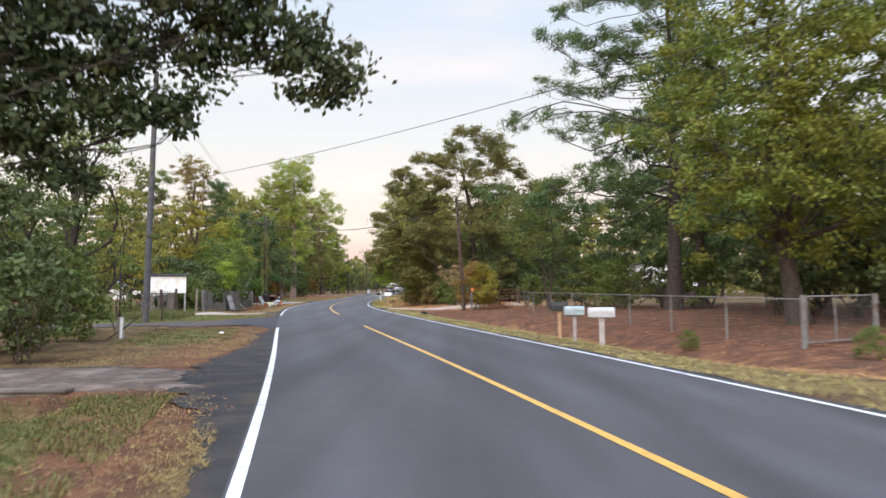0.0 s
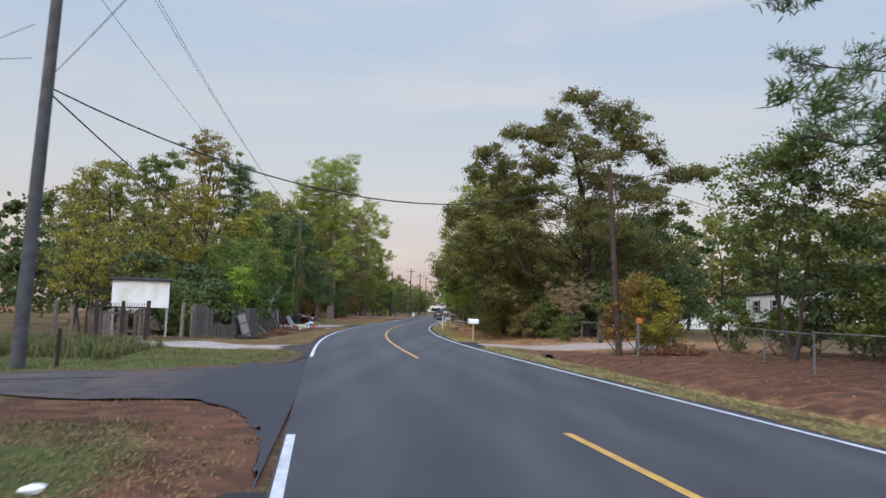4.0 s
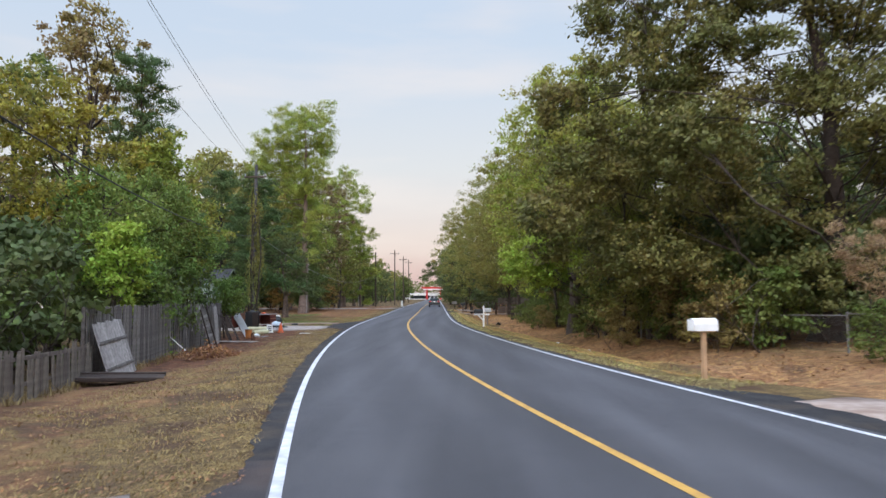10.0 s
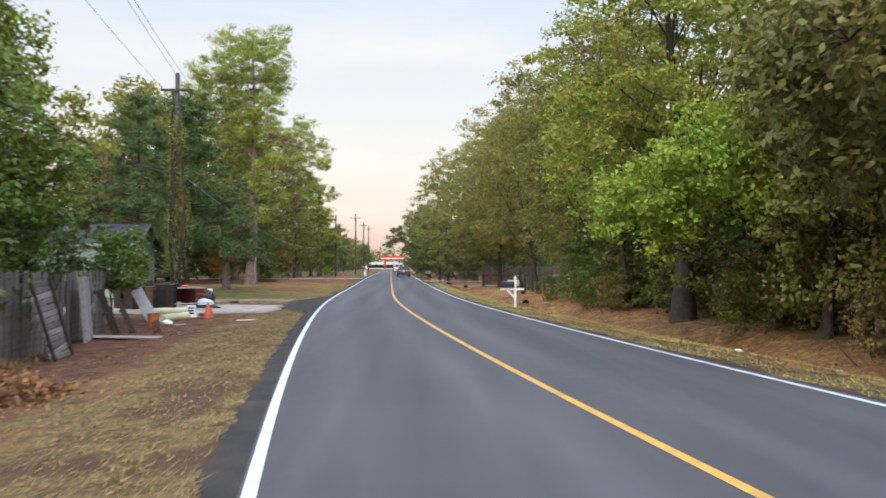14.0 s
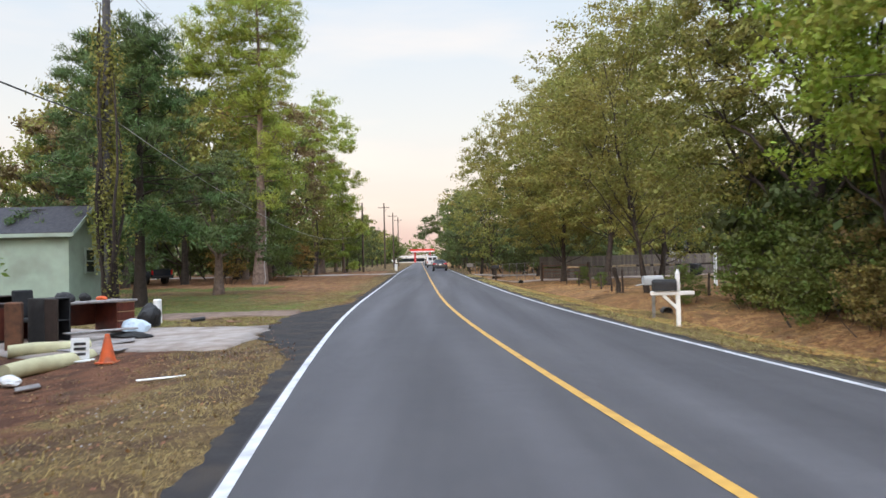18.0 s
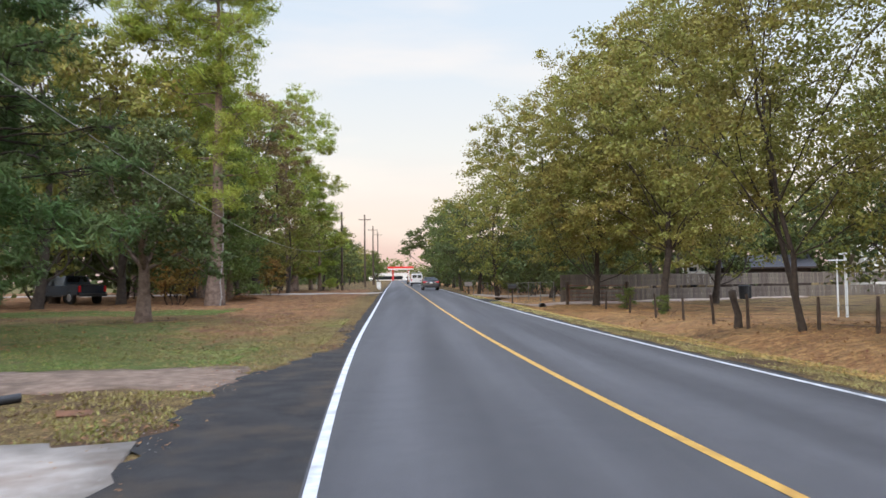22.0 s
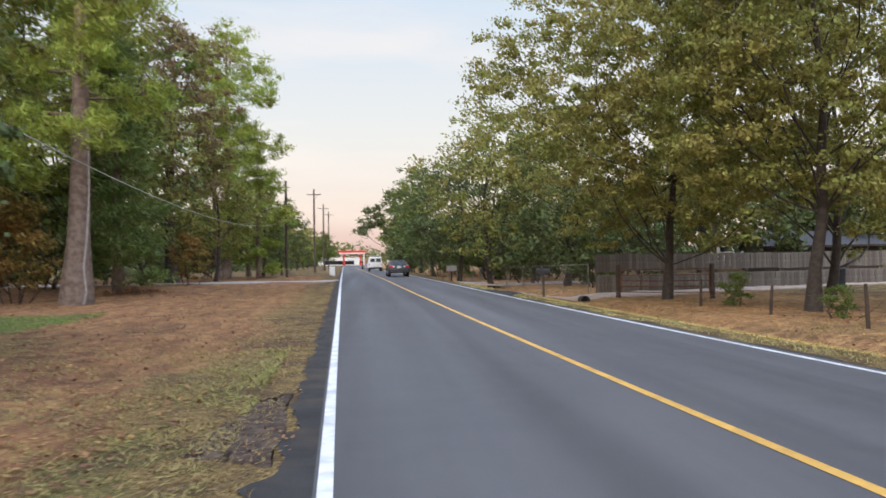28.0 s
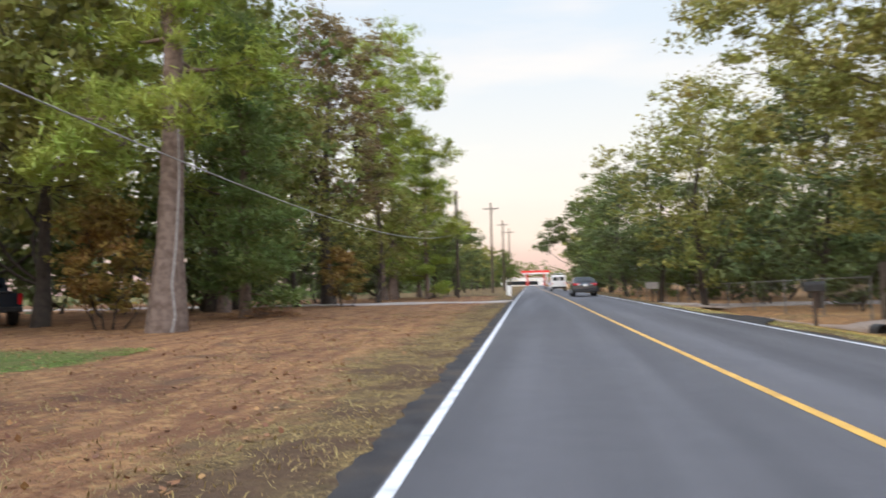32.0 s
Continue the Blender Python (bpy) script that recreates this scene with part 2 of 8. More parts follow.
M = dict(
    asphalt=mat("asphalt", (0.067, 0.065, 0.072), (0.061, 0.060, 0.066), 0.82, 2.6, 0.5, 90, stain=(0.070, 0.068, 0.074), stain_scale=0.35),
    asphalt_black=mat("asphalt_black", (0.028, 0.027, 0.029), (0.044, 0.042, 0.043), 0.9, 2, 0.6, 50, stain=(0.062, 0.050, 0.042), stain_scale=1.4, spec=0.15),
    asphalt_old=mat("asphalt_old", (0.100, 0.088, 0.086), (0.070, 0.061, 0.060), 0.95, 3, 0.8, 40, stain=(0.125, 0.095, 0.082), stain_scale=0.9, spec=0.08),
    asphalt_mouth=mat("asphalt_mouth", (0.062, 0.056, 0.058), (0.048, 0.043, 0.045), 0.9, 3.4, 0.8, 40, stain=(0.082, 0.062, 0.055), stain_scale=0.8, spec=0.08),
    box_white=mat("box_white", (0.40, 0.41, 0.42), (0.32, 0.33, 0.34), 0.5, 5, 0.1, 40, stain=(0.3, 0.29, 0.27), stain_scale=4),
    box_blue=mat("box_blue", (0.30, 0.38, 0.40), (0.22, 0.29, 0.31), 0.5, 5, 0.1, 40, stain=(0.2, 0.2, 0.18), stain_scale=4),
    white_paint=mat("white_paint", (0.62, 0.63, 0.66), (0.50, 0.51, 0.54), 0.7, 10, 0.15, 80, stain=(0.38, 0.38, 0.40), stain_scale=3),
    yellow_paint=mat("yellow_paint", (0.58, 0.33, 0.08), (0.49, 0.28, 0.07), 0.6, 8, 0.1, 80, stain=(0.4, 0.22, 0.06), stain_scale=3),
    concrete=mat("concrete", (0.385, 0.335, 0.305), (0.295, 0.252, 0.225), 0.95, 3.5, 0.6, 40, stain=(0.25, 0.195, 0.165), stain_scale=1.6, spec=0.1),
    concrete_red=mat("concrete_red", (0.40, 0.32, 0.275), (0.30, 0.23, 0.195), 0.95, 6, 0.6, 40, stain=(0.25, 0.175, 0.14), stain_scale=1.6, spec=0.1),
    drive_earth=mat("drive_earth", (0.145, 0.112, 0.097), (0.085, 0.064, 0.055), 0.95, 5, 1.0, 22, stain=(0.21, 0.17, 0.148), stain_scale=1.6, spec=0.1),
    drive_pale=mat("drive_pale", (0.255, 0.185, 0.148), (0.165, 0.112, 0.088), 0.95, 5, 1.0, 22, stain=(0.125, 0.090, 0.070), stain_scale=1.6, spec=0.1),
    concrete_grey=mat("concrete_grey", (0.19, 0.175, 0.165), (0.13, 0.118, 0.11), 0.95, 5, 0.6, 40, stain=(0.10, 0.085, 0.075), stain_scale=1.8, spec=0.1),
    soil=mat("soil", (0.078, 0.057, 0.048), (0.042, 0.031, 0.027), 0.95, 9, 1.0, 26, stain=(0.11, 0.082, 0.066), stain_scale=5, spec=0.1),
    dirt=mat("dirt", (0.130, 0.080, 0.060), (0.080, 0.052, 0.042), 0.95, 6, 0.9, 20, stain=(0.075, 0.062, 0.058), stain_scale=2.2, spec=0.1),
    gravel=mat("gravel", (0.36, 0.31, 0.29), (0.26, 0.21, 0.18), 0.95, 4, 0.6, 40),
    bark=mat("bark", (0.066, 0.051, 0.042), (0.038, 0.029, 0.025), 0.95, 7, 0.8, 14),
    bark_dark=mat("bark_dark", (0.045, 0.034, 0.028), (0.028, 0.021, 0.018), 0.95, 7, 0.8, 14),
    bark_pine=mat("bark_pine", (0.20, 0.145, 0.12), (0.11, 0.075, 0.06), 0.95, 5, 0.9, 10),
    pole_wood=mat("pole_wood", (0.080, 0.055, 0.043), (0.048, 0.033, 0.026), 0.9, 5, 0.4, 30),
    pole_grey=mat("pole_grey", (0.092, 0.090, 0.094), (0.058, 0.056, 0.060), 0.9, 5, 0.4, 30),
    fence_wood=mat("fence_wood", (0.180, 0.162, 0.150), (0.098, 0.085, 0.078), 0.92, 9, 0.5, 40, obj=0.35),
    fence_brown=mat("fence_brown", (0.175, 0.145, 0.122), (0.105, 0.085, 0.072), 0.92, 7, 0.5, 30, obj=0.25),
    plank_pale=mat("plank_pale", (0.34, 0.31, 0.30), (0.22, 0.20, 0.19), 0.9, 9, 0.4, 40, obj=0.2),
    wood_raw=mat("wood_raw", (0.42, 0.27, 0.16), (0.32, 0.20, 0.12), 0.8, 6, 0.3, 40),
    wood_red=mat("wood_red", (0.13, 0.035, 0.022), (0.07, 0.02, 0.015), 0.4, 5, 0.15, 30),
    wood_dark=mat("wood_dark", (0.045, 0.03, 0.025), (0.03, 0.02, 0.017), 0.6, 6, 0.2, 40),
    metal_grey=mat("metal_grey", (0.35, 0.36, 0.37), (0.27, 0.28, 0.29), 0.45, 8, 0.1, 60, metal=0.7),
    metal_dull=mat("metal_dull", (0.20, 0.195, 0.19), (0.13, 0.125, 0.12), 0.75, 8, 0.2, 60, metal=0.2, stain=(0.12, 0.085, 0.065), stain_scale=4),
    metal_dark=mat("metal_dark", (0.05, 0.05, 0.055), (0.035, 0.035, 0.04), 0.5, 8, 0.1, 60, metal=0.3),
    white=mat("white", (0.80, 0.80, 0.79), (0.70, 0.70, 0.69), 0.55, 3, 0.06, 40, stain=(0.6, 0.58, 0.55), stain_scale=1.2),
    panel_white=mat("panel_white", (0.80, 0.79, 0.76), (0.74, 0.73, 0.70), 0.6, 2, 0.05, 30, stain=(0.62, 0.58, 0.50), stain_scale=1.0),
    cream=mat("cream", (0.58, 0.55, 0.34), (0.48, 0.44, 0.27), 0.8, 4, 0.3, 30),
    black=mat("black", (0.018, 0.018, 0.02), (0.03, 0.03, 0.032), 0.6, 6, 0.1, 40),
    rubber=mat("rubber", (0.02, 0.02, 0.021), (0.035, 0.034, 0.033), 0.85, 8, 0.2, 60),
    green_wall=mat("green_wall", (0.315, 0.385, 0.315), (0.275, 0.335, 0.275), 0.75, 2, 0.06, 20, stain=(0.23, 0.265, 0.215), stain_scale=0.7),
    roof_dark=mat("roof_dark", (0.035, 0.036, 0.045), (0.055, 0.055, 0.062), 0.9, 8, 0.4, 50),
    roof_pale=mat("roof_pale", (0.34, 0.305, 0.26), (0.27, 0.24, 0.205), 0.7, 3, 0.2, 20),
    orange=mat("orange", (0.72, 0.13, 0.04), (0.60, 0.11, 0.04), 0.5, 6, 0.1, 40, stain=(0.35, 0.12, 0.07), stain_scale=5),
    ochre=mat("ochre", (0.55, 0.20, 0.05), (0.45, 0.16, 0.05), 0.6, 6, 0.1, 40, stain=(0.28, 0.12, 0.06), stain_scale=5),
    red=mat("red", (0.62, 0.03, 0.03), (0.52, 0.03, 0.03), 0.4, 4, 0.05, 30),
    blue_tarp=mat("blue_tarp", (0.04, 0.16, 0.45), (0.03, 0.11, 0.34), 0.5, 6, 0.5, 9),
    bag_pale=mat("bag_pale", (0.58, 0.68, 0.76), (0.46, 0.55, 0.63), 0.45, 6, 0.6, 9),
    glass=mat("glass", (0.015, 0.018, 0.022), (0.022, 0.026, 0.03), 0.06, 2, 0.0, spec=0.8),
    car_silver=mat("car_silver", (0.40, 0.43, 0.48), (0.38, 0.41, 0.46), 0.3, 2, 0.0, metal=0.5, spec=0.6),
    car_dark=mat("car_dark", (0.022, 0.032, 0.048), (0.026, 0.036, 0.052), 0.2, 2, 0.0, metal=0.3, spec=0.7),
    car_white=mat("car_white", (0.72, 0.73, 0.75), (0.66, 0.67, 0.69), 0.35, 2, 0.0, spec=0.5),
    tail_red=mat("tail_red", (0.55, 0.01, 0.015), (0.42, 0.01, 0.015), 0.2, 2, 0.0, spec=0.7),
    rust=mat("rust", (0.20, 0.09, 0.05), (0.11, 0.055, 0.035), 0.9, 6, 0.5, 30),
    tyre=mat("tyre", (0.018, 0.018, 0.019), (0.028, 0.027, 0.026), 0.85, 8, 0.3, 50),
    hub=mat("hub", (0.42, 0.43, 0.45), (0.30, 0.31, 0.33), 0.35, 4, 0.0, metal=0.8),
    cable=mat("cable", (0.03, 0.03, 0.032), (0.045, 0.045, 0.047), 0.7, 4, 0.0),
    cable_pale=mat("cable_pale", (0.27, 0.265, 0.255), (0.22, 0.215, 0.205), 0.6, 4, 0.0),
    leaf_oak=leaf_mat("leaf_oak", (0.110, 0.119, 0.034), (0.158, 0.138, 0.041), 0.28),
    leaf_green=leaf_mat("leaf_green", (0.098, 0.142, 0.032), (0.138, 0.150, 0.036), 0.3),
    leaf_olive=leaf_mat("leaf_olive", (0.185, 0.200, 0.050), (0.232, 0.202, 0.055), 0.32),
    leaf_late=leaf_mat("leaf_late", (0.205, 0.215, 0.056), (0.262, 0.222, 0.063), 0.36),
    leaf_bright=leaf_mat("leaf_bright", (0.225, 0.335, 0.045), (0.29, 0.35, 0.055), 0.35),
    leaf_willow=leaf_mat("leaf_willow", (0.125, 0.200, 0.042), (0.165, 0.205, 0.046), 0.35),
    leaf_lime=leaf_mat("leaf_lime", (0.235, 0.295, 0.052), (0.28, 0.26, 0.056), 0.35),
    leaf_gum=leaf_mat("leaf_gum", (0.165, 0.172, 0.026), (0.118, 0.155, 0.028), 0.35),
    leaf_yellow=leaf_mat("leaf_yellow", (0.30, 0.255, 0.036), (0.185, 0.19, 0.042), 0.35),
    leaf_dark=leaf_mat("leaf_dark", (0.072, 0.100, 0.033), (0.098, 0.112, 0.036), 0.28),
    leaf_rust=leaf_mat("leaf_rust", (0.27, 0.155, 0.045), (0.19, 0.17, 0.042), 0.35),
    # near-black tint: the look of leaves against bright sky, put into the colour
    leaf_backlit=leaf_mat("leaf_backlit", (0.044, 0.060, 0.024), (0.058, 0.068, 0.027), 0.25),
    leaf_fade=leaf_mat("leaf_fade", (0.240, 0.200, 0.062), (0.20, 0.140, 0.058), 0.3),
    leaf_brown=leaf_mat("leaf_brown", (0.165, 0.128, 0.055), (0.18, 0.118, 0.06), 0.3),
    leaf_dry=leaf_mat("leaf_dry", (0.36, 0.255, 0.14), (0.26, 0.175, 0.10), 0.3),
    needle=leaf_mat("needle", (0.095, 0.150, 0.042), (0.135, 0.172, 0.045), 0.2),
    needle_light=leaf_mat("needle_light", (0.225, 0.30, 0.056), (0.285, 0.31, 0.062), 0.35),
    needle_dark=leaf_mat("needle_dark", (0.060, 0.112, 0.034), (0.086, 0.124, 0.038), 0.2),
    grass_dry=leaf_mat("grass_dry", (0.31, 0.220, 0.088), (0.22, 0.155, 0.066), 0.2),
    grass_green=leaf_mat("grass_green", (0.088, 0.105, 0.028), (0.125, 0.115, 0.038), 0.2),
    straw=leaf_mat("straw", (0.56, 0.335, 0.115), (0.43, 0.23, 0.08), 0.2),
    grass_lawn=leaf_mat("grass_lawn", (0.205, 0.215, 0.058), (0.28, 0.22, 0.085), 0.2),
    grass_pale=leaf_mat("grass_pale", (0.45, 0.38, 0.155), (0.34, 0.30, 0.115), 0.2),
    grass_fresh=leaf_mat("grass_fresh", (0.130, 0.215, 0.046), (0.165, 0.205, 0.055), 0.25),
    litter=leaf_mat("litter", (0.30, 0.145, 0.062), (0.19, 0.095, 0.048), 0.1, 0.4),
)


def ground_mat():
    """Ground: colours by the cover layers of the sheet (green grass, leaf litter, bare earth), broken up at three scales."""
    m = bpy.data.materials.new("ground")
    m.use_nodes = True
    n, l = m.node_tree.nodes, m.node_tree.links
    b = n["Principled BSDF"]
    b.inputs["Roughness"].default_value, b.inputs["Specular IOR Level"].default_value = 0.95, 0.1
    tc = n.new("ShaderNodeTexCoord")

    def nz(scale, detail=6):
        t = n.new("ShaderNodeTexNoise")
        t.inputs["Scale"].default_value, t.inputs["Detail"].default_value = scale, detail
        l.new(tc.outputs["Object"], t.inputs["Vector"])
        return t.outputs[0]

    def rng(src, a, b2):
        r = n.new("ShaderNodeMapRange")
        r.inputs[1].default_value, r.inputs[2].default_value = a, b2
        l.new(src, r.inputs[0])
        return r.outputs[0]

    def mix(f, a, c):
        x = n.new("ShaderNodeMix")
        x.data_type = "RGBA"
        for s, v in ((0, f), (6, a), (7, c)):
            if isinstance(v, tuple):
                x.inputs[s].default_value = (*v, 1)
            else:
                l.new(v, x.inputs[s])
        return x.outputs[2]

    def mask(name, src):
        a, ad = n.new("ShaderNodeAttribute"), n.new("ShaderNodeMath")
        a.attribute_name = name
        ad.operation = "ADD"
        l.new(a.outputs["Fac"], ad.inputs[0]), l.new(src, ad.inputs[1])
        return rng(ad.outputs[0], 0.85, 1.15)

    mid, fine, grit = nz(2.2), nz(14), nz(48, 4)
    sw, st = n.new("ShaderNodeMapping"), n.new("ShaderNodeTexNoise")
    sw.inputs["Scale"].default_value, sw.inputs["Rotation"].default_value = (2.6, 0.5, 1), (0, 0, radians(35))
    st.inputs["Scale"].default_value, st.inputs["Detail"].default_value = 1.0, 7
    l.new(tc.outputs["Object"], sw.inputs["Vector"]), l.new(sw.outputs[0], st.inputs["Vector"])
    swept = st.outputs[0]
    tan = mix(rng(mid, 0.4, 0.6), (0.21, 0.142, 0.062), (0.112, 0.075, 0.040))
    tan = mix(rng(fine, 0.5, 0.68), tan, (0.28, 0.20, 0.088))
    tan = mix(rng(grit, 0.50, 0.60), tan, (0.050, 0.035, 0.022))
    tan = mix(rng(nz(0.8, 8), 0.50, 0.60), tan, (0.090, 0.056, 0.036))
    green = mix(rng(mid, 0.4, 0.6), (0.085, 0.118, 0.034), (0.125, 0.122, 0.046))
    green = mix(rng(grit, 0.5, 0.66), green, (0.035, 0.045, 0.018))
    leaf = mix(rng(fine, 0.4, 0.6), (0.385, 0.200, 0.094), (0.215, 0.110, 0.060))
    leaf = mix(rng(mid, 0.5, 0.7), leaf, (0.360, 0.222, 0.108))
    leaf = mix(rng(grit, 0.53, 0.63), leaf, (0.060, 0.035, 0.023))
    leaf = mix(rng(nz(5, 8), 0.52, 0.60), leaf, (0.42, 0.245, 0.11))
    raked, both = n.new("ShaderNodeAttribute"), n.new("ShaderNodeMath")
    raked.attribute_name, both.operation = "raked", "MULTIPLY"
    l.new(rng(swept, 0.45, 0.60), both.inputs[0]), l.new(raked.outputs["Fac"], both.inputs[1])
    leaf = mix(both.outputs[0], leaf, (0.135, 0.068, 0.041))
    bare = n.new("ShaderNodeMath")
    bare.operation = "MULTIPLY"
    bare.inputs[1].default_value = 0.42
    l.new(raked.outputs["Fac"], bare.inputs[0])
    leaf = mix(bare.outputs[0], leaf, (0.185, 0.088, 0.050))
    earth = mix(rng(mid, 0.4, 0.6), (0.190, 0.088, 0.052), (0.105, 0.052, 0.035))
    earth = mix(rng(grit, 0.55, 0.68), earth, (0.07, 0.042, 0.032))
    c = mix(mask("green", mid), tan, green)
    c = mix(mask("leaf", mid), c, leaf)
    c = mix(mask("earth", mid), c, earth)
    c = mix(rng(nz(0.9, 5), 0.58, 0.78), c, (0.095, 0.064, 0.044))
    l.new(c, b.inputs["Base Color"])
    bp = n.new("ShaderNodeBump")
    bp.inputs["Strength"].default_value, bp.inputs["Distance"].default_value = 1.0, 0.09
    l.new(fine, bp.inputs["Height"])
    l.new(bp.outputs[0], b.inputs["Normal"])
    return m


M["ground"] = ground_mat()


def streak(m, scale, dark):
    """Long faint tyre tracks and patches along the road."""
    n, l = m.node_tree.nodes, m.node_tree.links
    b = n["Principled BSDF"]
    src = b.inputs["Base Color"].links[0].from_socket
    tc, mp, nz, mr, mx = n.new("ShaderNodeTexCoord"), n.new("ShaderNodeMapping"), n.new("ShaderNodeTexNoise"), n.new("ShaderNodeMapRange"), n.new("ShaderNodeMix")
    mp.inputs["Scale"].default_value, mp.inputs["Rotation"].default_value = scale, (0, 0, radians(-8))
    l.new(tc.outputs["Object"], mp.inputs["Vector"]), l.new(mp.outputs[0], nz.inputs["Vector"])
    nz.inputs["Scale"].default_value, nz.inputs["Detail"].default_value = 1.0, 4
    mr.inputs[1].default_value, mr.inputs[2].default_value, mr.inputs[3].default_value, mr.inputs[4].default_value = 0.35, 0.65, dark, 1.12
    l.new(nz.outputs[0], mr.inputs[0])
    mx.data_type, mx.blend_type = "RGBA", "MULTIPLY"
    mx.inputs[0].default_value = 1.0
    l.new(src, mx.inputs[6]), l.new(mr.outputs[0], mx.inputs[7])
    l.new(mx.outputs[2], b.inputs["Base Color"])


streak(M["asphalt"], (1.1, 0.02, 1), 0.78)


def tone_along(m, y0, y1, a, b):
    """Scales the base colour along the road, from a at y0 to b at y1, in place of a change in light."""
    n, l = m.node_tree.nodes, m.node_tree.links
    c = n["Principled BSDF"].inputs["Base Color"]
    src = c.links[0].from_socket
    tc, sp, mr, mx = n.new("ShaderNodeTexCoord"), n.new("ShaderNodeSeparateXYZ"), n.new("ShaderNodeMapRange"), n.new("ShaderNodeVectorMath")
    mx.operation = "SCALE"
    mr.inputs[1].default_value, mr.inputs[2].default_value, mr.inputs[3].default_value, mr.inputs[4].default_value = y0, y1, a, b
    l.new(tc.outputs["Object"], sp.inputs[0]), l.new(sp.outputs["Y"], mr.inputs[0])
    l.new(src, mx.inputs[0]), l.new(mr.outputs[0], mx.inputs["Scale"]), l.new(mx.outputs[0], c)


# paler asphalt farther on stands in for brighter light there
tone_along(M["asphalt"], 25, 75, 0.88, 1.27)


def wheel_tracks(m, between, on_track):
    """Tyres polish two pale tracks into each lane, uneven along the road."""
    n, l = m.node_tree.nodes, m.node_tree.links
    c = n["Principled BSDF"].inputs["Base Color"]
    src = c.links[0].from_socket
    a, tc, mp, nz, ad, mr, mx = n.new("ShaderNodeAttribute"), n.new("ShaderNodeTexCoord"), n.new("ShaderNodeMapping"), n.new("ShaderNodeTexNoise"), n.new("ShaderNodeMath"), n.new("ShaderNodeMapRange"), n.new("ShaderNodeVectorMath")
    a.attribute_name, ad.operation, mx.operation = "wheel", "ADD", "SCALE"
    mp.inputs["Scale"].default_value, mp.inputs["Rotation"].default_value = (2.2, 0.12, 1), (0, 0, radians(-6))
    nz.inputs["Scale"].default_value, nz.inputs["Detail"].default_value = 1.0, 7
    l.new(tc.outputs["Object"], mp.inputs["Vector"]), l.new(mp.outputs[0], nz.inputs["Vector"])
    l.new(a.outputs["Fac"], ad.inputs[0]), l.new(nz.outputs[0], ad.inputs[1])
    mr.inputs[1].default_value, mr.inputs[2].default_value, mr.inputs[3].default_value, mr.inputs[4].default_value = 0.3, 1.6, between, on_track
    l.new(ad.outputs[0], mr.inputs[0]), l.new(src, mx.inputs[0]), l.new(mr.outputs[0], mx.inputs["Scale"]), l.new(mx.outputs[0], c)


wheel_tracks(M["asphalt"], 0.88, 1.13)


def freshen(m, colour):
    """Fresh asphalt laid over the sheet's layer named fresh, with an uneven margin."""
    n, l = m.node_tree.nodes, m.node_tree.links
    c = n["Principled BSDF"].inputs["Base Color"]
    src = c.links[0].from_socket
    a, tc, nz, ad, mr, mx = n.new("ShaderNodeAttribute"), n.new("ShaderNodeTexCoord"), n.new("ShaderNodeTexNoise"), n.new("ShaderNodeMath"), n.new("ShaderNodeMapRange"), n.new("ShaderNodeMix")
    a.attribute_name, ad.operation, mx.data_type = "fresh", "ADD", "RGBA"
    nz.inputs["Scale"].default_value, nz.inputs["Detail"].default_value = 0.9, 6
    l.new(tc.outputs["Object"], nz.inputs["Vector"])
    l.new(a.outputs["Fac"], ad.inputs[0]), l.new(nz.outputs[0], ad.inputs[1])
    mr.inputs[1].default_value, mr.inputs[2].default_value = 0.75, 1.2
    l.new(ad.outputs[0], mr.inputs[0]), l.new(mr.outputs[0], mx.inputs[0])
    l.new(src, mx.inputs[6])
    mx.inputs[7].default_value = (*colour, 1)
    l.new(mx.outputs[2], c)


freshen(M["asphalt_old"], (0.061, 0.060, 0.066))


# ---- building helpers ----
rng = np.random.default_rng(7)


def mesh_np(name, verts, quads, material, smooth=False):
    """A mesh of quads or triangles from arrays."""
    verts, quads = np.asarray(verts, np.float32).reshape(-1, 3), np.asarray(quads, np.int32)
    me = bpy.data.meshes.new(name)
    k = quads.shape[1]
    me.vertices.add(len(verts)), me.loops.add(quads.size), me.polygons.add(len(quads))
    me.vertices.foreach_set("co", verts.ravel())
    me.loops.foreach_set("vertex_index", quads.ravel())
    me.polygons.foreach_set("loop_start", np.arange(0, quads.size, k, dtype=np.int32))
    if smooth:
        me.polygons.foreach_set("use_smooth", np.ones(len(quads), bool))
    me.update()
    me.validate()
    me.materials.append(material)
    return me


def part(name, bm, material, parent, label=""):
    """Links a bmesh (or a ready mesh) as one object under a thing or part."""
    if isinstance(bm, bmesh.types.BMesh):
        me = bpy.data.meshes.new(name)
        bm.to_mesh(me)
        bm.free()
        me.materials.append(material)
    else:
        me = bm
    ob = new(name, me)
    ob.parent = parent
    return tagged(ob, label)


def thing(name, at=(0, 0, 0), turn=0.0, label="", category="", group="", kind=""):
    ob = new(name)
    ob.matrix_basis = pose(*at, 0, 0, turn)
    return tagged(ob, label, category, group, kind)


def box(bm, sx, sy, sz, at=(0, 0, 0), rot=(0, 0, 0), bevel=0.0):
    """A bevelled box by its centre, added to bm."""
    got = bmesh.ops.create_cube(bm, size=1, matrix=pose(*at, *rot) @ Matrix.Diagonal((sx, sy, sz, 1)))
    if bevel:
        es = list({e for v in got["verts"] for e in v.link_edges})
        bmesh.ops.bevel(bm, geom=es, offset=bevel, segments=1, affect="EDGES")
    return bm


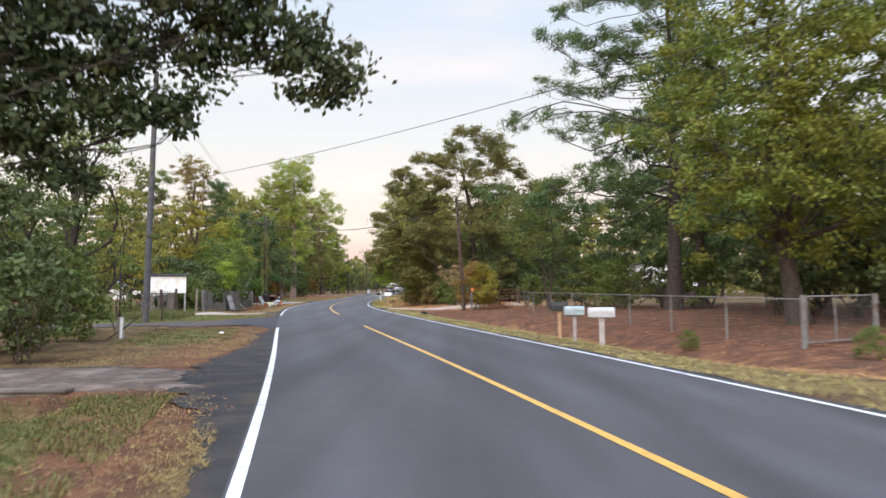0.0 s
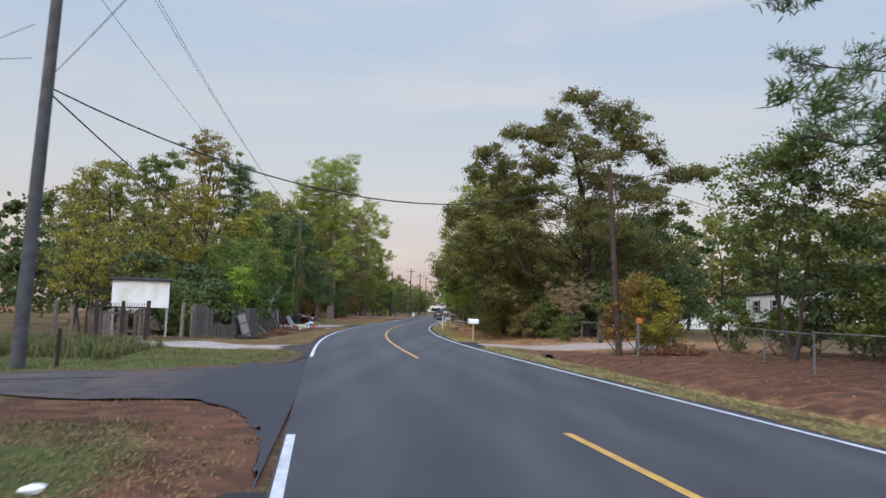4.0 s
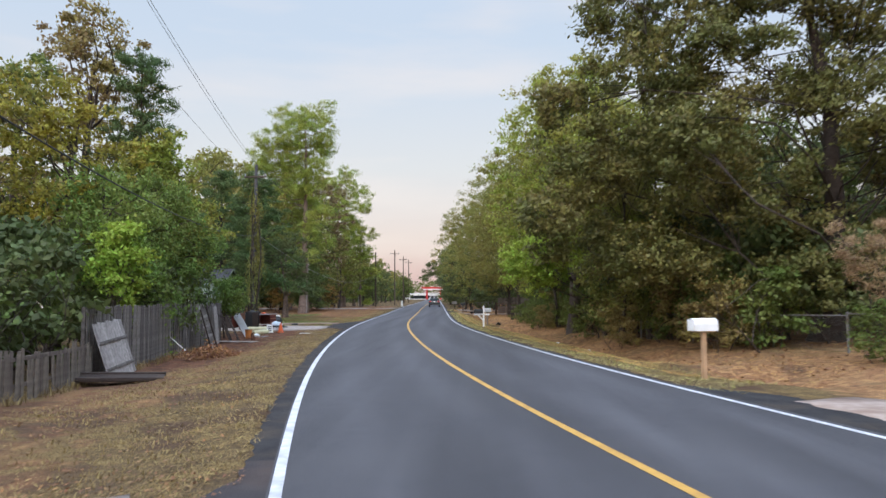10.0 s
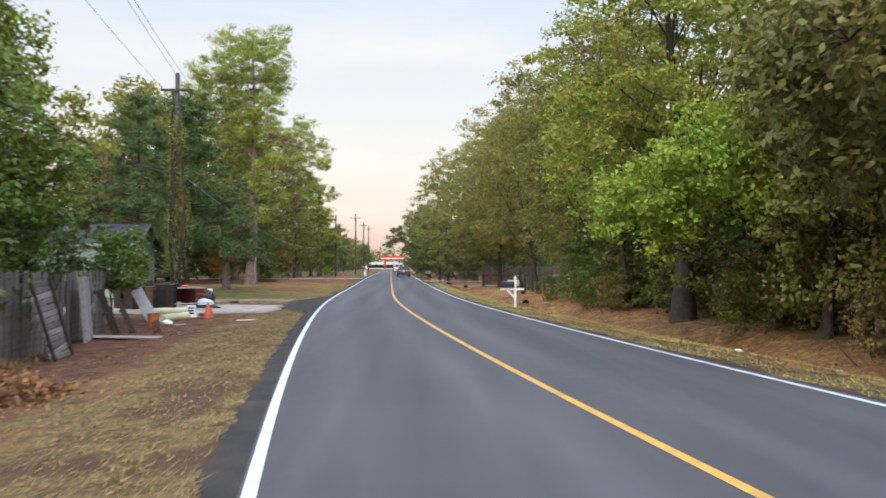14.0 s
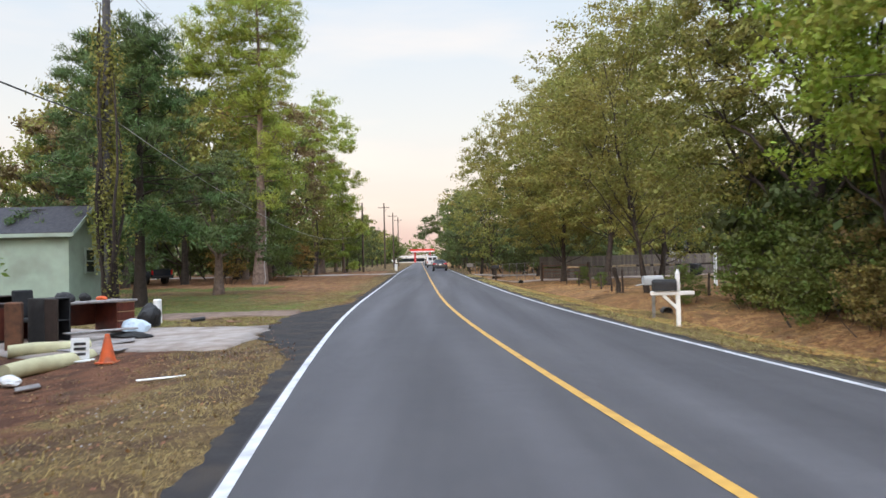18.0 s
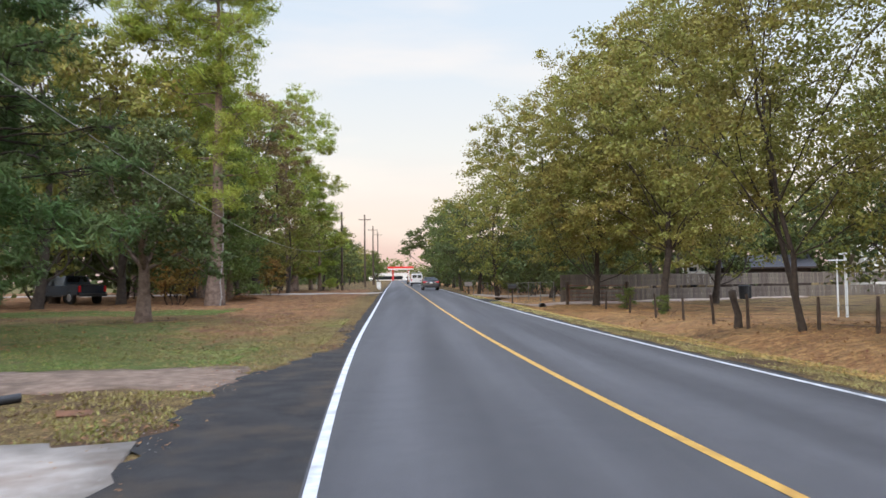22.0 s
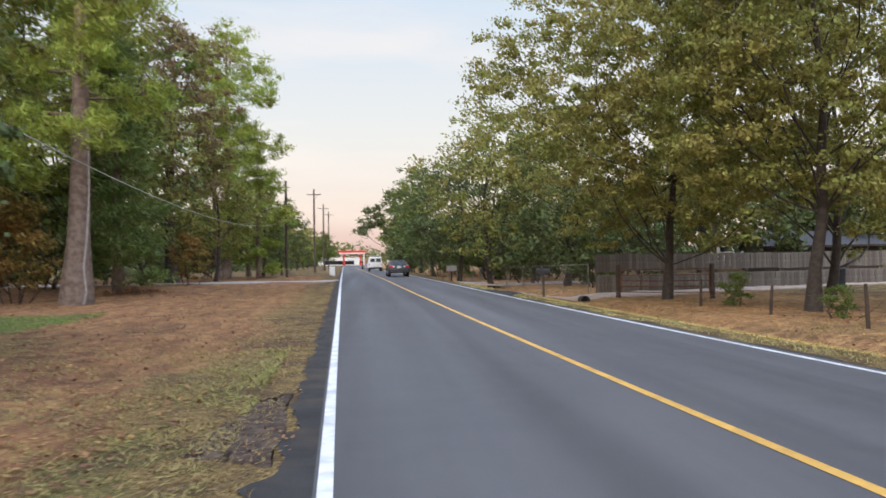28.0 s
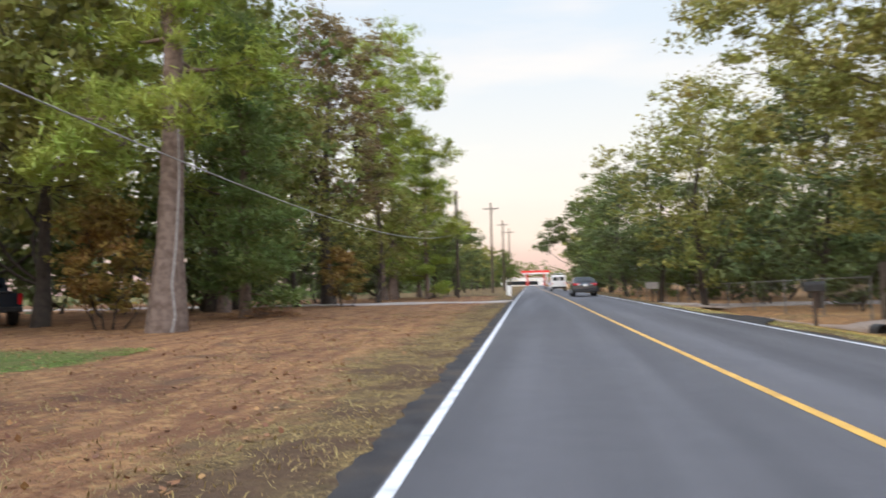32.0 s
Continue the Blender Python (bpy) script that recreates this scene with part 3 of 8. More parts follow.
def boxm(sx, sy, sz, at=(0, 0, 0), rot=(0, 0, 0), bevel=0.01):
    return box(bmesh.new(), sx, sy, sz, at, rot, bevel)


def cyl(bm, r1, r2, h, at=(0, 0, 0), rot=(0, 0, 0), seg=12):
    """A capped cone by its foot."""
    bmesh.ops.create_cone(bm, cap_ends=True, segments=seg, radius1=r1, radius2=r2, depth=h, matrix=pose(*at, *rot) @ Matrix.Translation((0, 0, h / 2)))
    return bm


def cylm(r1, r2, h, at=(0, 0, 0), rot=(0, 0, 0), seg=12):
    return cyl(bmesh.new(), r1, r2, h, at, rot, seg)


def tube_np(points, radii, sides=6):
    """Vertices and quads of a tapered bent tube."""
    p, r = np.asarray(points, float), np.asarray(radii, float)
    d = np.gradient(p, axis=0)
    d /= np.linalg.norm(d, axis=1, keepdims=True) + 1e-9
    ref = np.where(np.abs(d[:, 2:3]) > 0.9, [[1.0, 0, 0]], [[0, 0, 1.0]])
    a = np.cross(d, ref)
    a /= np.linalg.norm(a, axis=1, keepdims=True) + 1e-9
    b = np.cross(d, a)
    ang = np.linspace(0, 2 * np.pi, sides, endpoint=False)
    v = p[:, None] + r[:, None, None] * (np.cos(ang)[None, :, None] * a[:, None] + np.sin(ang)[None, :, None] * b[:, None])
    n = len(p)
    i, j = np.meshgrid(np.arange(n - 1), np.arange(sides), indexing="ij")
    k = (j + 1) % sides
    q = np.stack([i * sides + j, i * sides + k, (i + 1) * sides + k, (i + 1) * sides + j], -1).reshape(-1, 4)
    return v.reshape(-1, 3), q


class Pile:
    """Gathers tubes and leaves into one mesh."""

    def __init__(self):
        self.v, self.q, self.n = [], [], 0

    def add(self, v, q):
        self.v.append(v), self.q.append(q + self.n)
        self.n += len(v)

    def mesh(self, name, material, smooth=False):
        return mesh_np(name, np.concatenate(self.v), np.concatenate(self.q), material, smooth)


def leaves_np(c, size, wide=0.55, up=0.35, r=rng, flat=1.0, out=None):
    """A folded diamond for each leaf at the points c; out: directions that the leaves face."""
    n = len(c)
    a, nrm = r.normal(size=(n, 3)), r.normal(size=(n, 3))
    if out is not None:
        nrm = nrm * 0.45 + out / (np.linalg.norm(out, axis=1, keepdims=True) + 1e-6)
    nrm[:, 2] += up * 2
    a[:, 2] *= flat
    a /= np.linalg.norm(a, axis=1, keepdims=True)
    b = np.cross(nrm, a)
    b /= np.linalg.norm(b, axis=1, keepdims=True) + 1e-9
    s = size * r.uniform(0.65, 1.35, (n, 1))
    v = np.stack([c - a * s * 0.5, c + b * s * wide * 0.5, c + a * s * 0.5, c - b * s * wide * 0.5], 1)
    return v.reshape(-1, 3), np.arange(4 * n).reshape(n, 4)


def path_np(p0, p1, n=5, bend=0.15, r=rng):
    """A wavering line between two points."""
    p0, p1 = np.asarray(p0, float), np.asarray(p1, float)
    t = np.linspace(0, 1, n)[:, None]
    w = np.linalg.norm(p1 - p0) * bend
    off = r.normal(size=3) * w
    return p0 * (1 - t) + p1 * t + off * np.sin(np.pi * t) + r.normal(size=(n, 3)) * w * 0.15 * np.sin(np.pi * t)


def broadleaf(name, h, rad, base, leaf_m, n_leaf=14000, size=0.22, lobes=12, clump=0.55, trunk_r=None, seed=1, squash=0.8, bare=0.0, droop=0.0, bark="bark", per=70, low=0.0, fixed=None, stems=1, needle=False, straight=False, limb_k=0.5, limb_bend=0.10, needle_w=0.2, plain=False):
    """A broad-leaved tree at the origin: trunk, limbs, and a crown of leaf clumps gathered into uneven lobes.
    base: height of the crown's foot. fixed: lobes of its own, (x, y, z, radius)."""
    r = np.random.default_rng(seed)
    tr = trunk_r or 0.02 * h + 0.03
    ch = h - base
    L = []
    for i in range(lobes):
        k = (i + 0.5) / lobes
        z = base + ch * (0.12 + 0.8 * k)
        prof = np.sin(np.pi * min(max(0.18 + 0.75 * k, 0), 1)) ** 0.6
        ang = i * 2.4 + r.uniform(-0.5, 0.5)
        d = rad * prof * r.uniform(0.35, 0.72)
        L.append((d * np.cos(ang), d * np.sin(ang), z, rad * r.uniform(0.30, 0.48) * (0.75 + 0.35 * prof)))
    L.append((0, 0, h - rad * 0.34, rad * 0.36))
    if fixed:
        L = L + list(fixed) if lobes > 1 else list(fixed)
    wood, arms, fol = Pile(), Pile(), Pile()
    stem_tops = []
    for s in range(stems):
        off = np.array([r.normal() * 0.3, r.normal() * 0.3, 0]) * (stems > 1)
        top = np.array([r.normal() * rad * 0.1 + off[0] * 4, r.normal() * rad * 0.1 + off[1] * 4, h * 0.82])
        tp = path_np(off + [0, 0, -0.3], top * [0.3, 0.3, 1.17] if straight else top, 9, 0.006 if straight else 0.03 + 0.03 * (stems > 1), r)
        tz = np.clip((tp[:, 2]) / (h * 0.82), 0, 1)
        flare = 1 + 0.5 * np.exp(-np.maximum(tp[:, 2], 0) * 2.2)
        wood.add(*tube_np(tp, tr / stems ** 0.5 * (1.0 - 0.85 * tz) * flare, 6 if plain else 9))
        stem_tops.append((tp, tz))
    cs = []
    w = np.array([l[3] ** 1.6 for l in L])
    total = n_leaf // per
    for li, (x, y, z, lr) in enumerate(L):
        tp, tz = stem_tops[li % stems]
        i0 = int(np.clip(np.searchsorted(tp[:, 2], max(z - lr * 1.2 - 0.15 * h, base * 0.7)), 1, len(tp) - 1))
        small = len(L) > 22 and (lr < 0.8 * np.median([l[3] for l in L]) or (len(L) > 60 and z < 0.3 * h))
        limb = path_np((x, y, z - lr * 0.6), (x, y, z), 6, 0.1, r) if small else path_np(tp[i0] if not straight else [np.interp(z - 0.12 * np.hypot(x, y), tp[:, 2], tp[:, 0]), np.interp(z - 0.12 * np.hypot(x, y), tp[:, 2], tp[:, 1]), z - 0.12 * np.hypot(x, y)], (x, y, z), 6, limb_bend, r)
        r0 = tr * (1 - 0.85 * tz[i0]) * (0.2 if straight else limb_k)
        if not small:
            arms.add(*tube_np(limb, np.linspace(r0, r0 * 0.3 + 0.01, 6), 4 if plain else 6))
        nc = max(3, int(total * w[li] / w.sum()))
        d = r.normal(size=(nc, 3))
        d /= np.linalg.norm(d, axis=1, keepdims=True)
        rr = lr * (0.3 + 0.85 * r.random((nc, 1)) ** 0.7)
        pts = np.array([x, y, z]) + d * rr * [1, 1, squash]
        cs.append(pts)
        for q in ([] if plain else pts[:: max(1, nc // 4)]):
            arms.add(*tube_np(path_np(limb[4], q, 4, 0.12, r), np.linspace(r0 * 0.32 + 0.008, 0.008, 4), 3))
    cs = np.concatenate(cs)
    cs = cs[cs[:, 2] > max(low, 0.15)]
    if bare:
        cs = cs[r.random(len(cs)) > bare]
    sig = clump * r.uniform(0.5, 1.2, (len(cs), 1, 1))
    g = r.normal(size=(len(cs), per, 3)) * [1, 1, 0.55]
    pts = cs[:, None] + g * sig * 0.55
    pts[..., 2] -= droop * np.hypot(g[..., 0], g[..., 1]) * clump
    pts, g = pts.reshape(-1, 3), g.reshape(-1, 3)
    ok = pts[:, 2] > 0.05
    pts, g = pts[ok], g[ok]
    fol.add(*leaves_np(pts, size, needle_w if needle else 0.55, 0.5 if needle else 0.3, r=r, out=g))
    return wood.mesh(name + "_wood", M[bark], True), fol.mesh(name + "_leaves", M[leaf_m]), arms.mesh(name + "_limbs", M[bark], True) if arms.n else None


def spread(lobes, depth, seed, more=2, swell=1.0):
    """Lobes given as (x, z, radius), set at uneven depths, each with smaller lobes about it."""
    r = np.random.default_rng(seed)
    out = []
    for x, z, q in lobes:
        q = q * swell
        y = float(r.uniform(-1, 1)) * depth * (0.35 + 0.65 * (abs(x) < 3))
        out.append((x, y, z, q))
        for k in range(more):
            d = r.normal(size=3)
            d = d / np.linalg.norm(d) * q * r.uniform(0.8, 1.25) * [1, 1, 0.6]
            out.append((x + d[0], y + d[1], z + d[2], q * r.uniform(0.45, 0.75)))
    return out


def boughs(h, z0, n, reach, seed, taper=1.2, lift=0.12, fat=0.62):
    """Lobes along the boughs of a pine, whorl by whorl."""
    r = np.random.default_rng(seed)
    out = []
    for i in range(n):
        k = (i + 0.5) / n
        z, a = z0 + (h - z0) * k, i * 2.4 + r.uniform(-0.5, 0.5)
        ln = reach * (1 - 0.86 * k ** taper) * r.uniform(0.6, 1.1) + 0.3
        for f in ((0.42, 0.72, 1.0) if ln < 3.5 else (0.36, 0.56, 0.78, 1.0)):
            b = a + r.normal() * 0.10
            out.append((ln * f * math.cos(b), ln * f * math.sin(b), z + ln * f * lift + r.normal() * 0.12, fat * r.uniform(0.7, 1.2) * (1.1 - 0.35 * f) + 0.035 * ln))
    out.append((0, 0, h - 0.4, 0.45))
    return out


def pine(name, h, rad, base, leaf_m, n=11000, seed=1, trunk_r=None, conical=0.3, size=0.34, per=130, clump=0.75, droop=0.0, bare=0.0):
    """A tall pine: bare lower trunk, wavering branches in rough whorls, tufts of needles in flattened clumps."""
    r = np.random.default_rng(seed)
    tr = trunk_r or 0.013 * h + 0.06
    wood, arms, fol = Pile(), Pile(), Pile()
    tp = path_np((0, 0, -0.3), (r.normal() * 0.25, r.normal() * 0.25, h * 0.97), 12, 0.012, r)
    tz = np.clip(tp[:, 2] / h, 0, 1)
    wood.add(*tube_np(tp, tr * (1 - 0.88 * tz) * (1 + 0.45 * np.exp(-np.maximum(tp[:, 2], 0) * 2)), 10))
    nb = max(10, int(n / per / 3))
    cs = []
    for i in range(nb):
        k = (i + r.uniform(0, 0.9)) / nb
        z = base + (h * 0.97 - base) * k
        prof = (1 - k) ** 0.75 if conical > 0.6 else (0.55 + 0.45 * np.sin(np.pi * min(1, k * 1.05 + 0.05))) * (1 - 0.28 * k ** 3)
        ln = rad * prof * r.uniform(0.5, 1.12)
        ang = i * 2.399 + r.uniform(-0.6, 0.6)
        p0 = np.array([np.interp(z, tp[:, 2], tp[:, a]) for a in (0, 1)] + [z])
        end = p0 + [ln * np.cos(ang), ln * np.sin(ang), ln * r.uniform(-0.15, 0.35) - droop * ln]
        br = path_np(p0, end, 6, 0.07, r)
        r0 = 0.03 + 0.012 * ln
        arms.add(*tube_np(br, np.linspace(r0, 0.012, 6), 5))
        m = max(2, int(3 * ln / rad * 1.6))
        for j in range(m):
            t = 0.45 + 0.6 * (j + r.random()) / m
            c = br[0] + (br[-1] - br[0]) * t + r.normal(size=3) * [0.35, 0.35, 0.15] * (0.4 + 0.25 * ln)
            cs.append(c)
            arms.add(*tube_np(path_np(br[3], c, 3, 0.1, r), [0.02, 0.012, 0.006], 3))
    cs.append(np.array([tp[-1][0], tp[-1][1], h - 0.3]))
    cs = np.array(cs)
    if bare:
        cs = cs[r.random(len(cs)) > bare]
    k = max(20, int(n / len(cs)))
    d = r.normal(size=(len(cs), k, 3))
    g = d * [1, 1, 0.42] * clump * r.uniform(0.45, 0.85, (len(cs), 1, 1))
    c = (cs[:, None] + g).reshape(-1, 3)
    a = (d + r.normal(size=d.shape) * 0.7 + [0, 0, 0.5]).reshape(-1, 3)
    a /= np.linalg.norm(a, axis=1, keepdims=True)
    b = np.cross(a, r.normal(size=a.shape))
    b /= np.linalg.norm(b, axis=1, keepdims=True) + 1e-9
    s = size * r.uniform(0.7, 1.3, (len(c), 1))
    v = np.stack([c - a * s * 0.5, c + b * s * 0.08, c + a * s * 0.5, c - b * s * 0.08], 1).reshape(-1, 3)
    fol.add(v, np.arange(len(v)).reshape(-1, 4))
    return wood.mesh(name + "_wood", M["bark_pine"], True), fol.mesh(name + "_needles", M[leaf_m]), arms.mesh(name + "_limbs", M["bark_pine"], True)


def plant(name, meshes, x, y, z, turn=0.0, scale=1.0, label="", category="tree", group=""):
    """One tree or bush from its meshes: trunk, crown and branches."""
    t = thing(name, (x, y, z), turn, label, category, group)
    t.scale = (scale, scale, scale)
    part("trunk" if category == "tree" else "stem", meshes[0], None, t)
    part("crown" if category == "tree" else "foliage", meshes[1], None, t)
    if meshes[2]:
        tagged(part("bough", meshes[2], None, t), kind="stuff")
    return t


# ---- the plan: the road's centre line and level ----
ROAD_Y = np.array([-60, -5, 5, 15, 25, 35, 45, 55, 65, 75, 90, 110, 140, 200, 320, 1500.0])
ROAD_X = np.array([15.61, 3.88, 1.75, -0.54, -2.97, -5.36, -7.69, -9.76, -11.38, -12.64, -14.06, -15.09, -16.31, -18.64, -23.32, -69.38])
LEVEL_Y = np.array([-60, 40, 70, 95, 120, 150, 200, 320, 420, 1500.0])
LEVEL_Z = np.array([0.000, -0.011, -0.006, 0.012, 0.132, 0.402, 0.694, 1.455, 2.255, 2.255])


def spline(xs, ys, x):
    """A natural cubic curve through the points."""
    n, h = len(xs), np.diff(xs)
    A, c = np.eye(n), np.zeros(n)
    for i in range(1, n - 1):
        A[i, i - 1:i + 2] = h[i - 1], 2 * (h[i - 1] + h[i]), h[i]
        c[i] = 6 * ((ys[i + 1] - ys[i]) / h[i] - (ys[i] - ys[i - 1]) / h[i - 1])
    m = np.linalg.solve(A, c)
    x = np.clip(np.asarray(x, float), xs[0], xs[-1])
    i = np.clip(np.searchsorted(xs, x) - 1, 0, n - 2)
    H, a, b = h[i], xs[i + 1] - x, x - xs[i]
    return m[i] * a ** 3 / 6 / H + m[i + 1] * b ** 3 / 6 / H + (ys[i] / H - m[i] * H / 6) * a + (ys[i + 1] / H - m[i + 1] * H / 6) * b


def cx(y):
    return spline(ROAD_Y, ROAD_X, y)


def cz(y):
    return spline(LEVEL_Y, LEVEL_Z, y)


def slope(y):
    return (cx(np.asarray(y, float) + 0.5) - cx(np.asarray(y, float) - 0.5))


def bump(x, a, b, soft=1.0):
    """1 between a and b, with soft ends."""
    return np.clip((x - a) / soft + 0.5, 0, 1) * np.clip((b - x) / soft + 0.5, 0, 1)


def sines(x, y, s=1.0):
    """A smooth, uneven field between about -1 and 1."""
    return (np.sin(x * 1.3 * s + 1.7 * np.sin(y * 0.7 * s)) + np.sin(y * 1.1 * s + 2.1 * np.sin(x * 0.6 * s + 1)) + np.sin((x + y) * 2.3 * s)) / 3


def edge_left(y):
    e = 3.58 + 0.04 * np.sin(y * 1.7) * np.sin(y * 0.53) + 0.03 * np.sin(y * 5.1) + 0.025 * np.sin(y * 13.7) + (0.10 * np.sin(y * 3.9 + 1.3 * np.sin(y * 1.7)) + 0.05 * np.sin(y * 9.1)) * np.clip(bump(y, 8, 27, 3) + bump(y, 43, 50, 2) + bump(y, 83, 104, 3), 0, 1)
    e = e + 1.05 * bump(y, 9.5, 17.5, 5) + 0.3 * bump(y, 18, 26, 3) + 0.9 * bump(y, 44, 49, 3) + 1.35 * bump(y, 84.5, 95.5, 5)
    return -e


def edge_right(y):
    return 3.52 + 0.06 * np.sin(y * 1.3) + 0.04 * np.sin(y * 4.3) + 0.9 * bump(y, 51, 55, 2) + 1.0 * bump(y, 127, 131, 2)


# the edges of the side road and its mouth
SIDE_SOUTH = [(-60, 27.0), (-16, 29.5), (-11, 30.0), (-9.1, 30.15), (-8.3, 29.3), (-7.8, 28.5), (-7.3, 27.6), (-6.4, 24.6)]
SIDE_NORTH = [(-60, 29.6), (-16.3, 32.0), (-13.6, 34.2), (-12.4, 35.3), (-11.0, 36.8), (-10.4, 39.0), (-10.2, 42.0)]


def on_side_road(x, y):
    a, b = np.array(SIDE_SOUTH), np.array(SIDE_NORTH)
    return (y > np.interp(x, a[:, 0], a[:, 1])) & (y < np.interp(x, b[:, 0], b[:, 1]))


def gz(x, y):
    """Level of the ground."""
    x, y = np.asarray(x, float), np.asarray(y, float)
    u = x - cx(y)
    paved = (u > edge_left(y) + 0.25) & (u < edge_right(y) - 0.12)
    z = cz(y) - np.where(paved, 0.09, 0.025 + 0.03 * np.clip((np.abs(u) - 3.6) / 1.0, 0, 1))
    drive = bump(y, 49.5, 58, 1.5) + bump(y, 126.5, 131.5, 1.5) + bump(y, 90, 92, 0.8) + bump(y, 60.5, 62, 1)
    ditch = np.exp(-((u - 6.6) / 1.1) ** 2) * (0.42 - 0.36 * np.clip(drive, 0, 1)) * bump(y, 14, 170, 6)
    z = z - ditch
    z = z - 0.24 * bump(u, -16, -6.0, 0.8) * bump(y, 7.6, 9.75, 0.45)
    z = z - 0.40 * np.clip((-u - 4.4) / 3.4, 0, 1) * bump(u, -16, 0, 4) * bump(y, 55.5, 83.2, 5) - 0.10 * bump(u, -7.5, -4.5, 1.5) * bump(y, 46, 54, 3)
    z = z - 0.34 * np.clip((u - 4.2) / 3, 0, 1) * bump(y, 108, 172, 14)
    z = z + 0.20 * np.clip((u - 8.5) / 4, 0, 1) * (1 - bump(y, 108, 172, 14)) + 0.05 * sines(x, y, 0.7) * np.clip((np.abs(u) - 4.5) / 2, 0, 1)
    return z


def on(x, y):
    return (float(x), float(y), float(gz(x, y)))


# ---- ground, road, drives ----
def build_ground():
    us = np.concatenate([[-900, -400, -200, -120, -80, -60, -48, -40], np.arange(-34, -9, 1.0), np.arange(-9, 10.01, 0.3), np.arange(11, 34, 1.0), [40, 50, 65, 90, 130, 220, 420, 900]])
    ys = np.concatenate([[-500, -200, -100, -50, -25, -15], np.arange(-10, 140, 0.5), np.arange(140, 220, 2.0), np.arange(220, 460, 10.0), [500, 600, 800, 1100, 1500]])
    Y, U = np.meshgrid(ys, us, indexing="ij")
    X = cx(Y) + U
    Z = gz(X, Y)
    fine = (np.abs(U) > 4) & (np.abs(U) < 30)
    Z = Z + fine * 0.02 * sines(X * 3, Y * 3, 1.3)
    nr, nc = Y.shape
    i, j = np.meshgrid(np.arange(nr - 1), np.arange(nc - 1), indexing="ij")
    q = np.stack([i * nc + j, i * nc + j + 1, (i + 1) * nc + j + 1, (i + 1) * nc + j], -1).reshape(-1, 4)
    me = mesh_np("ground", np.stack([X, Y, Z], -1), q, M["ground"], True)
    n1 = 0.18 * sines(X, Y, 0.5)
    left, right = U < 0, U > 0
    green = left * (0.85 * bump(Y, -20, 8, 2) * bump(U, -9, -4.8, 1.2) + 0.8 * bump(Y, 33, 43.5, 2) * bump(U, -16, -4.2, 1.5) + 0.78 * bump(Y, 20, 26.5, 2) * bump(U, -7.5, -4.2, 1)
                    + 0.74 * bump(Y, 92.5, 108, 4) * bump(U, -24, -5.5, 2.5) + 0.35 * bump(Y, 104, 114, 4) * bump(U, -30, -8.5, 3) + 0.85 * bump(Y, 114.5, 120.5, 1.5) * bump(U, -24, -10.3, 1.5) + 0.30 * bump(Y, 92, 112, 6) * bump(U, -6.0, -3.5, 1.2))
    green = green + 0.5 * left * (U < -36)
    leaf = right * (0.75 * np.clip((U - 5.0 - 0.7 * (Y < 50)) / 1.2, 0, 1) * (1 - 0.6 * np.clip((U - 15) / 10, 0, 1))) * (1 - 0.22 * bump(Y, 62, 140, 6)) + left * (0.86 * bump(Y, 100, 175, 8) * np.clip((-U - 4.0) / 1.8, 0, 1) * (1 - 0.75 * bump(Y, 80, 114, 4) * bump(U, -40, -8.5, 3)) * (1 - bump(Y, 114.5, 120.5, 1.5) * bump(U, -24, -10.3, 1.5)) + 0.42 * bump(Y, 48, 90, 4) * bump(U, -9, -5.2, 1))
    earth = left * (0.75 * bump(Y, -10, 9, 2) * bump(U, -5.4, -3.9, 0.9) + 0.75 * bump(Y, 10, 22, 3) * bump(U, -6.2, -3.9, 0.8) + 0.85 * bump(Y, 21, 31, 2) * bump(U, -5.0, -3.4, 0.8) + 0.7 * bump(Y, 27.3, 31, 0.8) * bump(U, -8, -3.4, 1) + 0.75 * bump(Y, 39, 44, 2) * bump(U, -5.0, -3.6, 0.8)
                    + 0.50 * bump(Y, 66, 84, 6) * bump(U, -11, -6.2, 1.4) + 0.50 * bump(Y, 52, 90, 4) * bump(U, -10, -6.2, 1.2) + 0.38 * bump(Y, 76, 83, 2) * bump(U, -6.2, -3.8, 1.0)
                    + 0.6 * bump(Y, 9.6, 13.6, 1.0) * bump(U, -30, -4.5, 1.2) + 0.42 * bump(Y, 100, 135, 8) * bump(U, -9, -6, 2))
    earth = earth + right * (0.78 * bump(Y, -20, 50, 6) * bump(U, 6.7, 30, 1.6) + 0.55 * bump(U, 5.5, 8, 1) * bump(Y, 40, 52, 3))
    for name, a in (("green", green + n1), ("leaf", leaf + n1), ("earth", earth - n1), ("raked", 0.15 + 0.85 * left)):
        at = me.attributes.new(name, "FLOAT", "POINT")
        at.data.foreach_set("value", np.clip(a, 0, 1).astype(np.float32).ravel())
    return tagged(new("ground", me), "dry autumn verges of tan grass, leaf litter and bare red earth", "ground", "", "structure")


build_ground()


